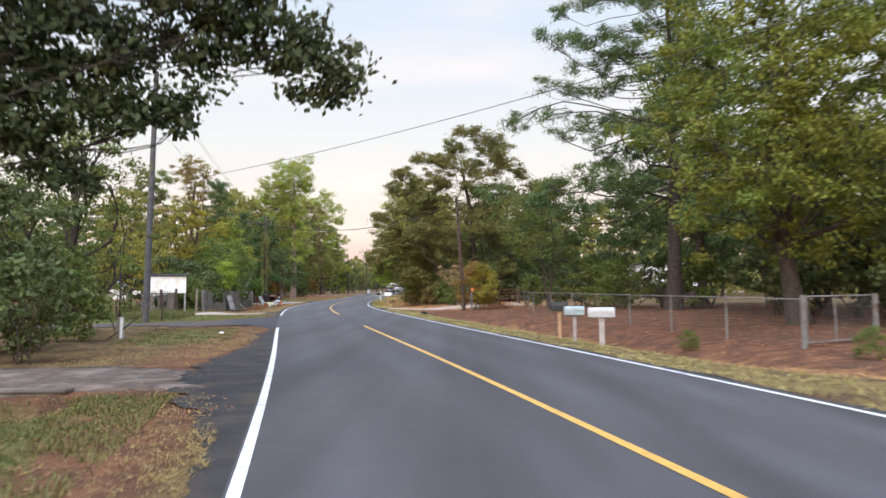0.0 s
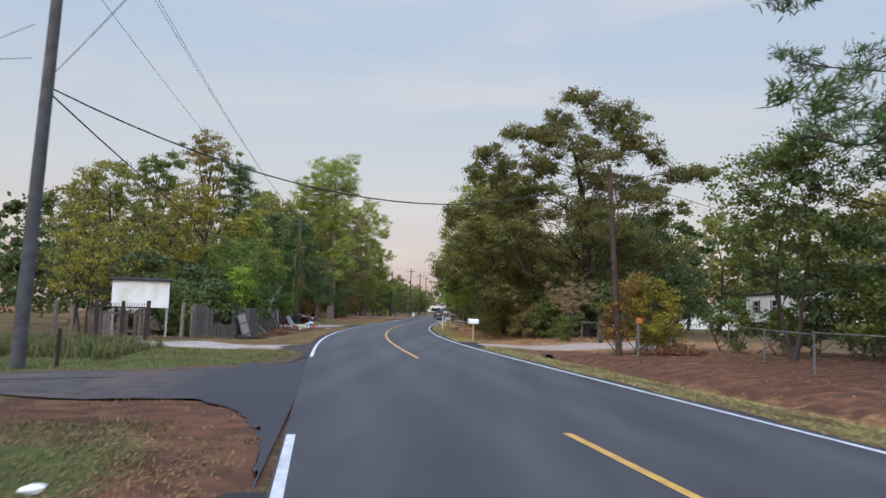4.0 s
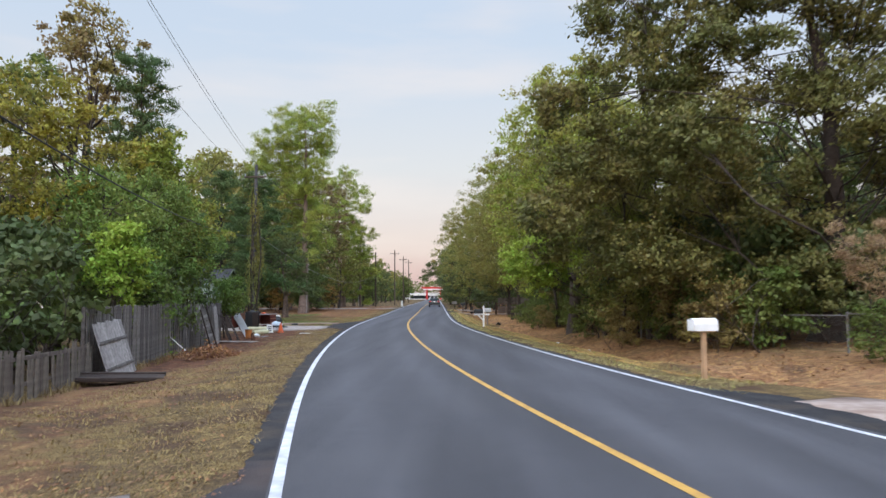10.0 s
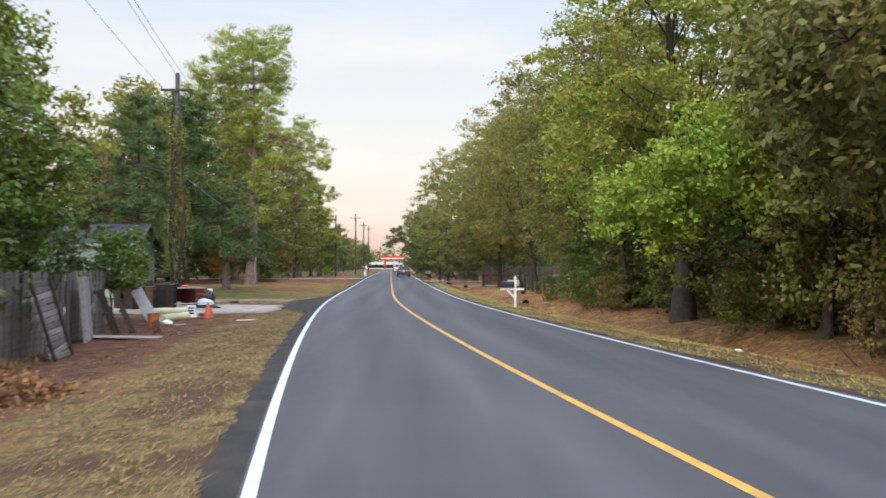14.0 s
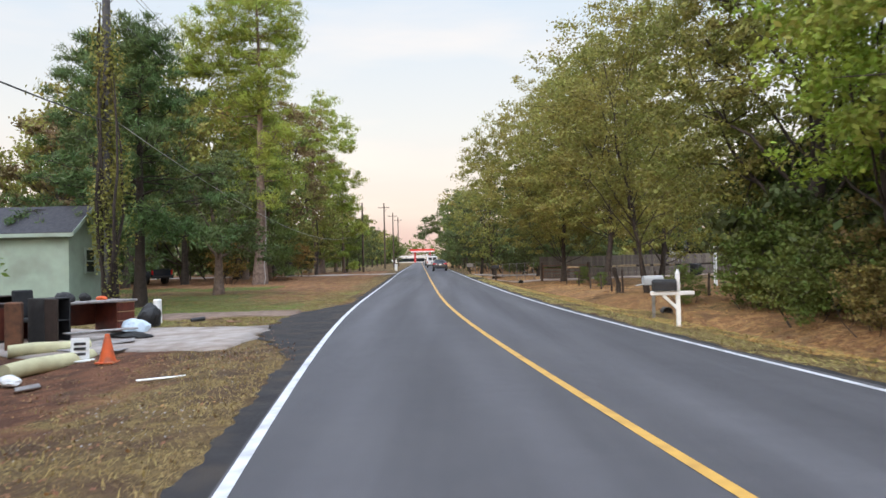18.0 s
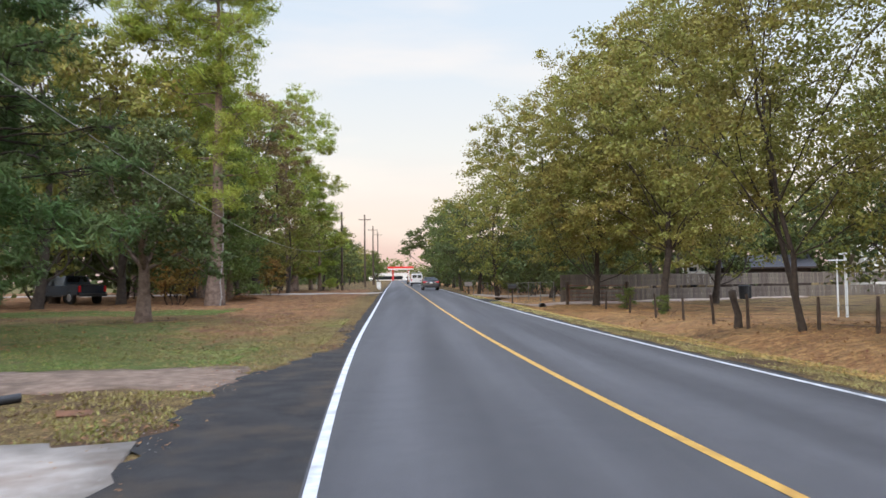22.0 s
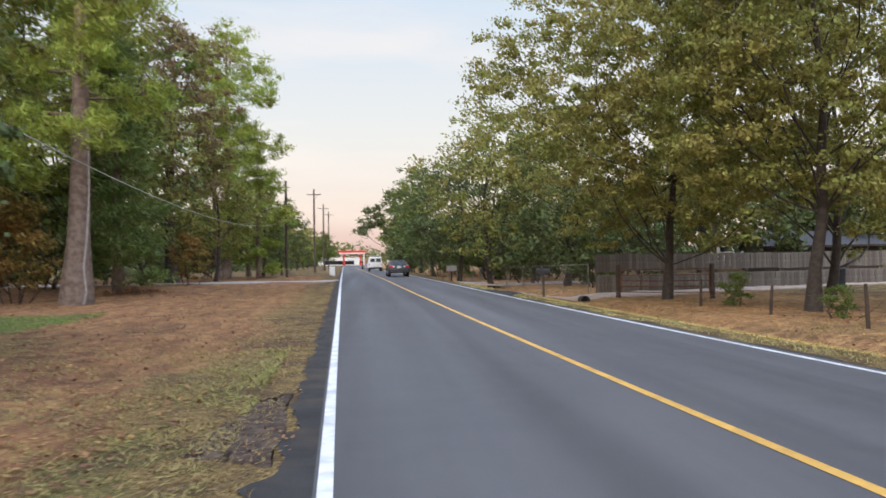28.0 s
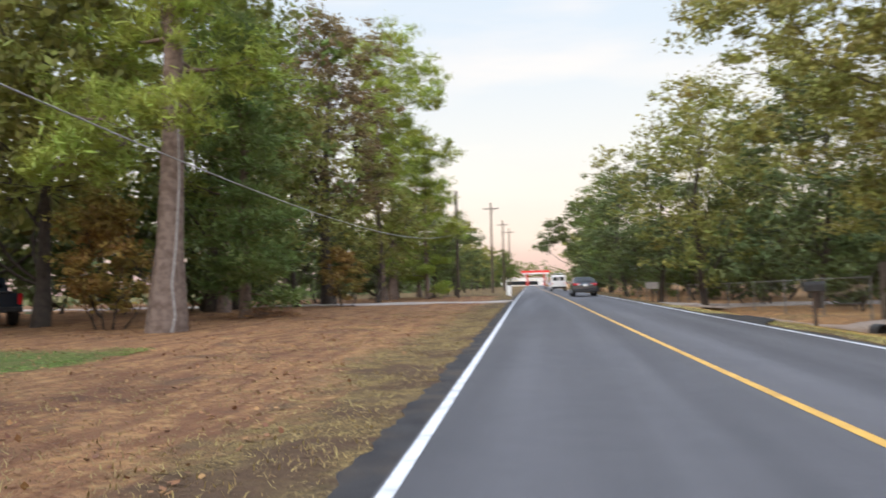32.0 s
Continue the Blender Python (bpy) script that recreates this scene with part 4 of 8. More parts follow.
def ribbon(name, y0, y1, ua, ub, lift, material, step=0.5, label="", category="road", cols=2):
    """A strip along the road between two offsets (numbers or functions of y)."""
    ys = np.arange(y0, y1 + 1e-6, step)
    a = ua(ys) if callable(ua) else np.full_like(ys, ua)
    b = ub(ys) if callable(ub) else np.full_like(ys, ub)
    s = slope(ys)
    nx, ny = 1 / np.hypot(1, s), -s / np.hypot(1, s)
    t = np.linspace(0, 1, cols)
    U = a[:, None] * (1 - t) + b[:, None] * t
    X, Y = cx(ys)[:, None] + U * nx[:, None], ys[:, None] + U * ny[:, None]
    Z = cz(ys)[:, None] - 0.012 * (U / 3.3) ** 2 + lift
    nr, nc = X.shape
    i, j = np.meshgrid(np.arange(nr - 1), np.arange(nc - 1), indexing="ij")
    q = np.stack([i * nc + j, i * nc + j + 1, (i + 1) * nc + j + 1, (i + 1) * nc + j], -1).reshape(-1, 4)
    me = mesh_np(name, np.stack([X, Y, Z], -1), q, material, True)
    if cols > 9:
        at = me.attributes.new("wheel", "FLOAT", "POINT")
        at.data.foreach_set("value", sum(np.exp(-((np.abs(U) - k) / 0.34) ** 2) for k in (0.85, 2.4)).astype(np.float32).ravel())
    return tagged(new(name, me), label, category, "", "structure")


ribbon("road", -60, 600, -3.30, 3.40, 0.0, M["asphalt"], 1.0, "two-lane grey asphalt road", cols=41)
for y0, y1, m in ((-30, 25.5, "asphalt_black"), (41.5, 51, "asphalt_mouth"), (51, 330, "asphalt_black")):
    ribbon("shoulder", y0, y1, edge_left, -3.30, -0.004, M[m], 0.125, "ragged dark asphalt edge of the road", cols=4)
ribbon("shoulder", -30, 330, 3.40, edge_right, -0.004, M["asphalt_black"], 0.25, "thin black asphalt edge of the road", cols=3)
ribbon("road_marking", -30, 28.0, -3.275, -3.175, 0.005, M["white_paint"], 0.5, "white painted edge line", "road marking")
ribbon("road_marking", 41.5, 400, -3.275, -3.175, 0.005, M["white_paint"], 0.5, "white painted edge line", "road marking")
ribbon("road_marking", -30, 400, 3.165, 3.265, 0.005, M["white_paint"], 0.5, "white painted edge line", "road marking")
ribbon("road_marking", -30, 28.4, -0.055, 0.055, 0.005, M["yellow_paint"], 0.5, "solid yellow centre line", "road marking")
ribbon("road_marking", 41.5, 400, -0.055, 0.055, 0.005, M["yellow_paint"], 0.5, "solid yellow centre line", "road marking")


def patch(name, corners, material, label, lift=0.03, seed=0, category="driveway", n=22, rough=0.16, edges=None):
    """A slab between four corners (two along one end, two along the other) or two edge lines, with ragged edges, lying on the ground."""
    r = np.random.default_rng(seed)
    s = np.linspace(0, 1, 7)[None, :, None]
    if edges is None:
        a, b, c, d = [np.array(p, float) for p in corners]
        edges = [[a, d], [b, c]]
    lines = []
    for e in edges:
        e = np.array(e, float)
        k = np.concatenate([[0], np.cumsum(np.hypot(*np.diff(e, axis=0).T))])
        f = np.linspace(0, k[-1], n)
        lines.append(np.stack([np.interp(f, k, e[:, 0]), np.interp(f, k, e[:, 1])], -1)[:, None])
    P = lines[0] * (1 - s) + lines[1] * s
    jit = r.normal(size=P.shape) * rough
    jit[1:-1, 1:-1] = 0
    P = P + jit
    X, Y = P[..., 0], P[..., 1]
    Z = gz(X, Y) + lift
    top = np.stack([X, Y, Z], -1)
    m, k = X.shape
    i, j = np.meshgrid(np.arange(m - 1), np.arange(k - 1), indexing="ij")
    q = np.stack([i * k + j, i * k + j + 1, (i + 1) * k + j + 1, (i + 1) * k + j], -1).reshape(-1, 4)
    loop = [(0, jj) for jj in range(k)] + [(ii, k - 1) for ii in range(1, m)] + [(m - 1, jj) for jj in range(k - 2, -1, -1)] + [(ii, 0) for ii in range(m - 2, 0, -1)]
    idx = np.array([ii * k + jj for ii, jj in loop])
    low = top.reshape(-1, 3)[idx] - [0, 0, 0.12]
    e = len(idx)
    w = np.stack([idx, m * k + np.arange(e), m * k + (np.arange(e) + 1) % e, np.roll(idx, -1)], -1)
    return tagged(new(name, mesh_np(name, np.concatenate([top.reshape(-1, 3), low]), np.concatenate([q, w]), material, False)), label, category, "", "structure")


def build_side_road():
    """The side road as one sheet: fresh dark asphalt at its mouth fading into old, pale, worn asphalt."""
    e = [np.array(q[::-1], float) for q in (SIDE_SOUTH, SIDE_NORTH)]
    lines = []
    for q in e:
        k = np.concatenate([[0], np.cumsum(np.hypot(*np.diff(q, axis=0).T))])
        f = np.concatenate([np.linspace(0, 14, 60), np.linspace(14.5, k[-1], 50)])
        lines.append(np.stack([np.interp(f, k, q[:, 0]), np.interp(f, k, q[:, 1])], -1)[:, None])
    t = np.linspace(0, 1, 41)[None, :, None]
    P = lines[0] * (1 - t) + lines[1] * t
    r = np.random.default_rng(11)
    P[2:, 0] += r.normal(size=P[2:, 0].shape) * 0.04
    P[2:, -1] += r.normal(size=P[2:, -1].shape) * 0.04
    X, Y = P[..., 0], P[..., 1]
    U = X - cx(Y)
    near = np.clip((U + 6.0) / 1.6, 0, 1)
    Z = (gz(X, Y) + 0.03) * (1 - near) + (cz(Y) - 0.019) * near - 0.12 * np.clip(U + 3.31, 0, 1)
    m, k = X.shape
    i, j = np.meshgrid(np.arange(m - 1), np.arange(k - 1), indexing="ij")
    me = mesh_np("side_road", np.stack([X, Y, Z], -1), np.stack([i * k + j, i * k + j + 1, (i + 1) * k + j + 1, (i + 1) * k + j], -1).reshape(-1, 4), M["asphalt_old"], True)
    at = me.attributes.new("fresh", "FLOAT", "POINT")
    at.data.foreach_set("value", np.clip((U + 6.6) / 2.2, 0, 1).astype(np.float32).ravel())
    return tagged(new("side_road", me), "old pale asphalt side road joining from the verge", "road", "", "structure")


build_side_road()


def worn(name, pts, wide, material, label, seed):
    """A ragged thin line or hollow worn into the old asphalt."""
    r = np.random.default_rng(seed)
    p = np.array(pts, float)
    n = 18
    k = np.linspace(0, len(p) - 1, n)
    c = np.stack([np.interp(k, np.arange(len(p)), p[:, i]) for i in (0, 1)], -1) + r.normal(size=(n, 2)) * 0.03
    w = wide * np.sin(np.linspace(0.08, math.pi - 0.08, n)) * r.uniform(0.4, 1.3, n)
    a, b = c + np.stack([0 * w, w], -1), c - np.stack([0 * w, w], -1)
    v = np.concatenate([a, b])
    v = np.concatenate([v, (gz(v[:, 0], v[:, 1]) + 0.036)[:, None]], 1)
    i = np.arange(n - 1)
    return tagged(new(name, mesh_np(name, v, np.stack([i, i + 1, i + 1 + n, i + n], -1), M[material], False)), label, "road crack", "", "structure")


worn("road_crack", [(-15.4, 31.2), (-13.8, 31.7), (-12.3, 32.2), (-11.3, 32.6)], 0.05, "asphalt_black", "long dark crack in the old asphalt", 1)
worn("road_crack", [(-12.3, 32.2), (-11.7, 32.45)], 0.09, "asphalt_black", "dark pothole in the old asphalt", 2)
patch("driveway", [(-3.6, 10.5), (-4.2, 13.3), (-30, 14.2), (-30, 10.6)], M["drive_earth"], "rutted grey-brown earth driveway crossing the verge", 0.03, 2)
patch("driveway", [(-12.3, 46.2), (-13.1, 49.4), (-24, 46.6), (-23, 43.4)], M["concrete"], "broken pale concrete driveway", 0.035, 3)
patch("driveway", [(-4.9, 52.0), (-5.7, 54.4), (4.6, 57.6), (4.9, 51.0)], M["concrete_red"], "pale pinkish concrete driveway to the gate", 0.05, 4)
patch("driveway", [(-18.45, 84.0), (-18.8, 88.3), (-31, 90.0), (-30, 84.6)], M["concrete"], "pale cracked concrete driveway under the junk", 0.04, 5)
patch("driveway", [(-10.8, 127.6), (-11.0, 130.8), (14, 142), (14, 138)], M["concrete_red"], "pinkish gravel driveway along the board fence", 0.05, 6)
patch("soil_patch", None, M["dirt"], "red-brown dirt spread along the corner of the asphalt", 0.034, 12, "soil", 50, 0.06, [[(-14.6, 33.45), (-13.6, 34.3), (-12.4, 35.4), (-11.1, 36.9), (-10.5, 39.0), (-10.5, 40.7)], [(-14.2, 33.2), (-13.0, 33.9), (-11.6, 34.9), (-10.4, 36.5), (-9.95, 38.4), (-10.25, 40.8)]])
patch("driveway", [(-18.9, 92.0), (-19.3, 94.5), (-31, 93.7), (-31, 91.3)], M["drive_pale"], "worn pale earth track across the lawn", 0.022, 13, n=30)
patch("soil_patch", [(-18.38, 102.7), (-18.55, 105.6), (-18.85, 105.3), (-19.12, 103.2)], M["soil"], "dark crumbly soil beside the asphalt edge", 0.012, 9, "soil", 24, 0.03)
patch("driveway", [(-11.5, 146.5), (-11.6, 150.5), (60, 158), (60, 153)], M["gravel"], "pale gravel lane beyond the chain-link fence", 0.05, 7)
patch("driveway", [(-20.2, 150), (-20.4, 154), (-90, 158), (-90, 154)], M["gravel"], "pale gravel lane through the trees", 0.04, 8, n=40)


# ---- poles and wires ----
def utility_pole(at, h, r, material, label, lean=(0, 0), arms=(), gear=True, arm_turn=0.0):
    t = thing("utility_pole", on(*at), 0, label, "utility pole", "poles along the road")
    t.rotation_euler = (radians(lean[0]), radians(lean[1]), radians(arm_turn))
    part("shaft", mesh_np("shaft", *tube_np([(0, 0, -0.5), (0, 0, h * 0.3), (0, 0, h * 0.65), (0, 0, h)], [r, r * 0.92, r * 0.8, r * 0.66], 12), M[material], True), None, t)
    part("pole_cap", cylm(r * 0.66, r * 0.5, 0.05, (0, 0, h)), M[material], t)
    for z, w in arms:
        arm = part("crossarm", boxm(w, 0.09, 0.11, (0, -r, z)), M["pole_wood"], t)
        part("brace", boxm(w * 0.5, 0.02, 0.03, (w * 0.2, -r - 0.02, z - 0.3), (0, -50, 0), 0), M["metal_dark"], t)
        for s in (-0.46, 0.46):
            part("insulator", cylm(0.05, 0.035, 0.16, (w * s, -r, z + 0.05), seg=8), M["metal_grey"], arm)
    return t


def wire(a, b, sag, material="cable", r=0.008, label="thin black overhead cable between poles", n=24):
    t = np.linspace(0, 1, n)[:, None]
    p = np.array(a) * (1 - t) + np.array(b) * t
    p[:, 2] -= 4 * sag * t[:, 0] * (1 - t[:, 0])
    ob = new("overhead_wire", mesh_np("wire", *tube_np(p, np.full(n, r), 5), M[material], True))
    return tagged(ob, label, "wire", "overhead wires")


PA, PB, PC, PD = (-15.0, 34.5), (0.3, 48.1), (-24.6, 92.0), (-26.1, 170.5)
utility_pole(PA, 12.1, 0.16, "pole_grey", "tall grey wooden utility pole with one crossarm", (0, 2.2), ((10.4, 1.75),), arm_turn=-10)
utility_pole(PB, 7.5, 0.13, "pole_wood", "leaning brown wooden service pole", (0, -3.2))
utility_pole(PC, 10.8, 0.16, "pole_grey", "grey utility pole wrapped in hanging vines", (0, 0), ((10.0, 1.5),))
utility_pole(PD, 9.5, 0.15, "pole_wood", "wooden utility pole beside the gravel lane")
utility_pole((-25.9, 203), 12.0, 0.16, "pole_wood", "far wooden utility pole beside the road", (0, 0), ((11.2, 2.0),))
utility_pole((-26.5, 232), 12.2, 0.16, "pole_wood", "far wooden utility pole beside the road", (0, 0), ((11.4, 2.0),))
utility_pole((-27.0, 256), 12.6, 0.16, "pole_wood", "far wooden utility pole beside the road", (0, 0), ((11.8, 2.0),))
za, zc, zd = float(gz(*PA)), float(gz(*PC)), float(gz(*PD))
ax = PA[0] + 0.42
for dx, cxx in ((-0.8, -0.7), (0.8, 0.7)):
    wire((ax + dx, PA[1], za + 10.5), (PC[0] + cxx, PC[1], zc + 10.1), 0.9)
    wire((PC[0] + cxx, PC[1], zc + 10.1), (PD[0] + dx * 0.3, PD[1], zd + 9.3), 1.2)
    wire((ax + dx, PA[1], za + 10.5), (4 + dx, -60, 11), 0.8)
wire((ax, PA[1], za + 12.0), (PC[0], PC[1], zc + 10.7), 0.9)
wire((PC[0], PC[1], zc + 10.7), (PD[0], PD[1], zd + 9.5), 1.2)
wire((PA[0] + 0.3, PA[1], za + 6.3), (PB[0] - 0.42, PB[1], gz(*PB) + 7.2), 1.9, r=0.02)
wire((PA[0] + 0.3, PA[1], za + 6.6), (21.1, -5.8, 6.7), 0.97, r=0.009)
wire((PB[0] - 0.45, PB[1], gz(*PB) + 7.2), (18, 62, 6.0), 0.5, r=0.012)
wire((PA[0] + 0.26, PA[1], za + 6.2), (PC[0], PC[1], zc + 6.0), 1.5, r=0.02)
wire((PC[0], PC[1], zc + 6.2), (PD[0], PD[1], zd + 5.7), 2.3, "cable_pale", 0.016, "grey sagging overhead cable between poles")
wire((PA[0] - 0.2, PA[1], za + 7.8), (-60, 55, 7), 0.8)
wire((PA[0] - 0.2, PA[1], za + 7.0), (-60, 30, 7), 0.8)
wire((ax - 0.8, PA[1], za + 10.4), (-60, 22, 10), 0.9)


# ---- trees ----
def tree_kinds():
    """The tree meshes that several trees share; the _far ones have fewer, larger leaves."""
    k = {}
    for tail, n, sz in (("", 8400, 0.23), ("_far", 2600, 0.5)):
        k["broad_a" + tail] = broadleaf("broad_a", 11, 4.4, 1.3, "leaf_green", n, sz, 13, 0.62, seed=11, per=38, trunk_r=0.17, limb_k=0.3, plain=bool(tail))
        k["broad_b" + tail] = broadleaf("broad_b", 12, 4.8, 1.2, "leaf_olive", n, sz, 14, 0.66, seed=12, per=38, trunk_r=0.17, limb_k=0.3, plain=bool(tail))
        k["broad_c" + tail] = broadleaf("broad_c", 10, 4.4, 1.2, "leaf_dark", n, sz, 13, 0.66, seed=13, per=38, trunk_r=0.17, limb_k=0.3, plain=bool(tail))
        k["pine_a" + tail] = pine("pine_a", 22, 4.2, 8, "needle", n * 4 // 3, seed=21, size=sz * 1.9, clump=0.85)
        k["pine_b" + tail] = pine("pine_b", 20, 4.6, 6, "needle_light", n * 4 // 3, seed=22, size=sz * 1.9, clump=0.85)
    k["shrub"] = broadleaf("shrub", 2.6, 1.5, 0.1, "leaf_green", 3000, 0.165, 8, 0.4, trunk_r=0.05, seed=31, stems=4, plain=True)
    k["shrub_fine"] = broadleaf("shrub_fine", 2.6, 1.6, 0.1, "leaf_fade", 3400, 0.135, 9, 0.4, trunk_r=0.03, seed=33, stems=4, plain=True)
    k["shrub_near"] = broadleaf("shrub_near", 2.7, 1.6, 0.1, "leaf_green", 3600, 0.135, 9, 0.42, trunk_r=0.03, seed=34, stems=4, plain=True)
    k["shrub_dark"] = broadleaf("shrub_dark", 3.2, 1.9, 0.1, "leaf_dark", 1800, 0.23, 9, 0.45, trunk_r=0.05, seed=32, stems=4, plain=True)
    return k


K = tree_kinds()


def put(kind, x, y, s=1.0, label="", category="tree", name=None, group="", turn=None):
    n = name or ("pine_tree" if kind.startswith("pine") else "bush" if kind.startswith("shrub") else "tree")
    if not kind.startswith("shrub") and (abs(x - float(cx(y))) > 24 or y > 200):
        kind += "_far"
    return plant(n, K[kind], *on(x, y), (x * 37 + y * 53) % 360 if turn is None else turn, s, label, category, group)


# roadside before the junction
# this oak's crown is darkened by its leaf colour, as if backlit
plant("oak_tree", broadleaf("verge_oak", 9.5, 4.6, 2.6, "leaf_backlit", 38000, 0.12, 1, 0.33, trunk_r=0.22, seed=41, limb_k=0.08, bark="bark_dark", fixed=[
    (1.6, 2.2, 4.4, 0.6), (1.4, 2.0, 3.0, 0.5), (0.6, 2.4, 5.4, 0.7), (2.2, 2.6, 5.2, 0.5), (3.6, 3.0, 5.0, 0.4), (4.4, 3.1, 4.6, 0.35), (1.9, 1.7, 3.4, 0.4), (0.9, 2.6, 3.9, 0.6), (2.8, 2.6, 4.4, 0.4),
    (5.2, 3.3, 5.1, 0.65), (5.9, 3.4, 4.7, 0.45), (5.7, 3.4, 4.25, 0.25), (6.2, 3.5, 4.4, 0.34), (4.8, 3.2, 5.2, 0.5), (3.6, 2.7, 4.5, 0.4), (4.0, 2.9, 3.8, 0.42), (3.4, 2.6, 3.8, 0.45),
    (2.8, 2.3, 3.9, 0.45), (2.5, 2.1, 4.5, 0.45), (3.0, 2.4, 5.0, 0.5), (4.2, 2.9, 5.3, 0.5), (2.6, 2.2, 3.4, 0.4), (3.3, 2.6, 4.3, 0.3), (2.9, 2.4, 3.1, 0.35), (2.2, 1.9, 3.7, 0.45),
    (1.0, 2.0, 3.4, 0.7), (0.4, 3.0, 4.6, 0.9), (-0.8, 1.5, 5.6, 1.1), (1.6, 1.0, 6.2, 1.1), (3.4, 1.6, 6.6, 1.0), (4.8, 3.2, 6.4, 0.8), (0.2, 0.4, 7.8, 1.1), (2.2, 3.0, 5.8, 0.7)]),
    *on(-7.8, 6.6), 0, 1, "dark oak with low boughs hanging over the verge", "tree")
plant("tree", broadleaf("verge_tree", 8.8, 3.3, 0.5, "leaf_green", 14000, 0.13, 15, 0.42, seed=42), *on(-13.4, 24.5), 0, 1, "small leafy tree on the corner of the side road", "tree")
plant("tree", broadleaf("verge_tree_dark", 8.0, 3.8, 0.4, "leaf_dark", 16000, 0.16, 15, 0.45, seed=43), *on(-13.2, 17.5), 0, 1, "dark green tree behind the verge", "tree")
put("shrub_dark", -9.2, 15.0, 0.66, "low dark green bush beside the driveway", "bush")
put("shrub_dark", -10.6, 17.5, 0.8, "dark green bush under the verge trees", "bush")
put("shrub", -11.6, 21.5, 0.8, "green bush under the verge trees", "bush")
put("shrub_dark", -12.2, 15.4, 0.8, "dark green bush behind the driveway", "bush")

# right side before the pole
put("shrub_near", 5.9, 19.0, 0.2, "small round green bush on the leaf-strewn bank", "bush")
put("shrub_near", 7.9, 14.2, 0.24, "low green bush by the gate", "bush")
plant("tree", broadleaf("sweetgum", 13.0, 5.0, 1.6, "leaf_gum", 52000, 0.15, 22, 0.46, seed=44, limb_k=0.3), *on(10.4, 22.4), 0, 1, "yellow-green sweetgum with low boughs by the chain-link fence", "tree")
plant("pine_tree", broadleaf("pine_tall", 21, 7.2, 4.5, "needle_dark", 92000, 0.34, 1, 0.46, needle_w=0.12, trunk_r=0.36, seed=45, per=70, squash=0.5, bark="bark", needle=True, straight=True, fixed=boughs(22, 3.2, 50, 10.4, 145, 2.4, 0.05, 0.74)), *on(11.0, 37.5), 0, 1, "tall pine with long spreading boughs over the yard", "tree")
plant("pine_tree", pine("pine_tall_b", 18, 5.6, 1.5, "needle_dark", 20000, seed=46, size=0.45, clump=0.95), *on(14.8, 44.5), 0, 1, "dark pine behind the yard fence", "tree")
for x, y, k, s in ((19, 26, "broad_c", 1.0), (23, 34, "broad_a", 1.1), (17, 52, "broad_c", 0.85), (28, 45, "broad_c", 1.2), (16, 20, "broad_c", 0.9), (15, 8, "broad_a", 0.9), (20, 12, "broad_c", 1.0), (15.5, 31, "broad_c", 0.9), (19, 39, "broad_c", 1.0), (14.5, 27, "broad_c", 0.75), (21, 45, "broad_c", 1.1)):
    put(k, x, y, s, "leafy tree in the yard behind the wire fence")

plant("tree", broadleaf("yard_sapling", 8.0, 2.7, 2.2, "leaf_green", 14000, 0.13, 14, 0.42, trunk_r=0.11, seed=47, stems=2, limb_k=0.3), *on(5.4, 44.4), 0, 1, "feathery dark green tree beside the chain-link fence", "tree")
plant("tree", broadleaf("corner_tree", 6.0, 2.8, 1.6, "leaf_yellow", 7500, 0.11, 13, 0.4, trunk_r=0.1, seed=48, stems=3, bare=0.1, limb_k=0.35), *on(-23.8, 52.4), 0, 1, "airy half-bare tree behind the picket fence", "tree")

# bushes added as dark filler where the yard behind the fence lies in shade
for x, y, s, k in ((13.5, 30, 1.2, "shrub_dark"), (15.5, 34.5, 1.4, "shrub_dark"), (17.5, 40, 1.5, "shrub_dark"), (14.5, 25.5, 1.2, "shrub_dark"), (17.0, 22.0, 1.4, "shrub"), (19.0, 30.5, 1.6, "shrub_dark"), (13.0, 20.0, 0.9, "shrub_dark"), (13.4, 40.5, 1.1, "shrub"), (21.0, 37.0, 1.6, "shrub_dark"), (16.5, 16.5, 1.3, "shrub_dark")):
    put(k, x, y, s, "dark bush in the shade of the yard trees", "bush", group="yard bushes")

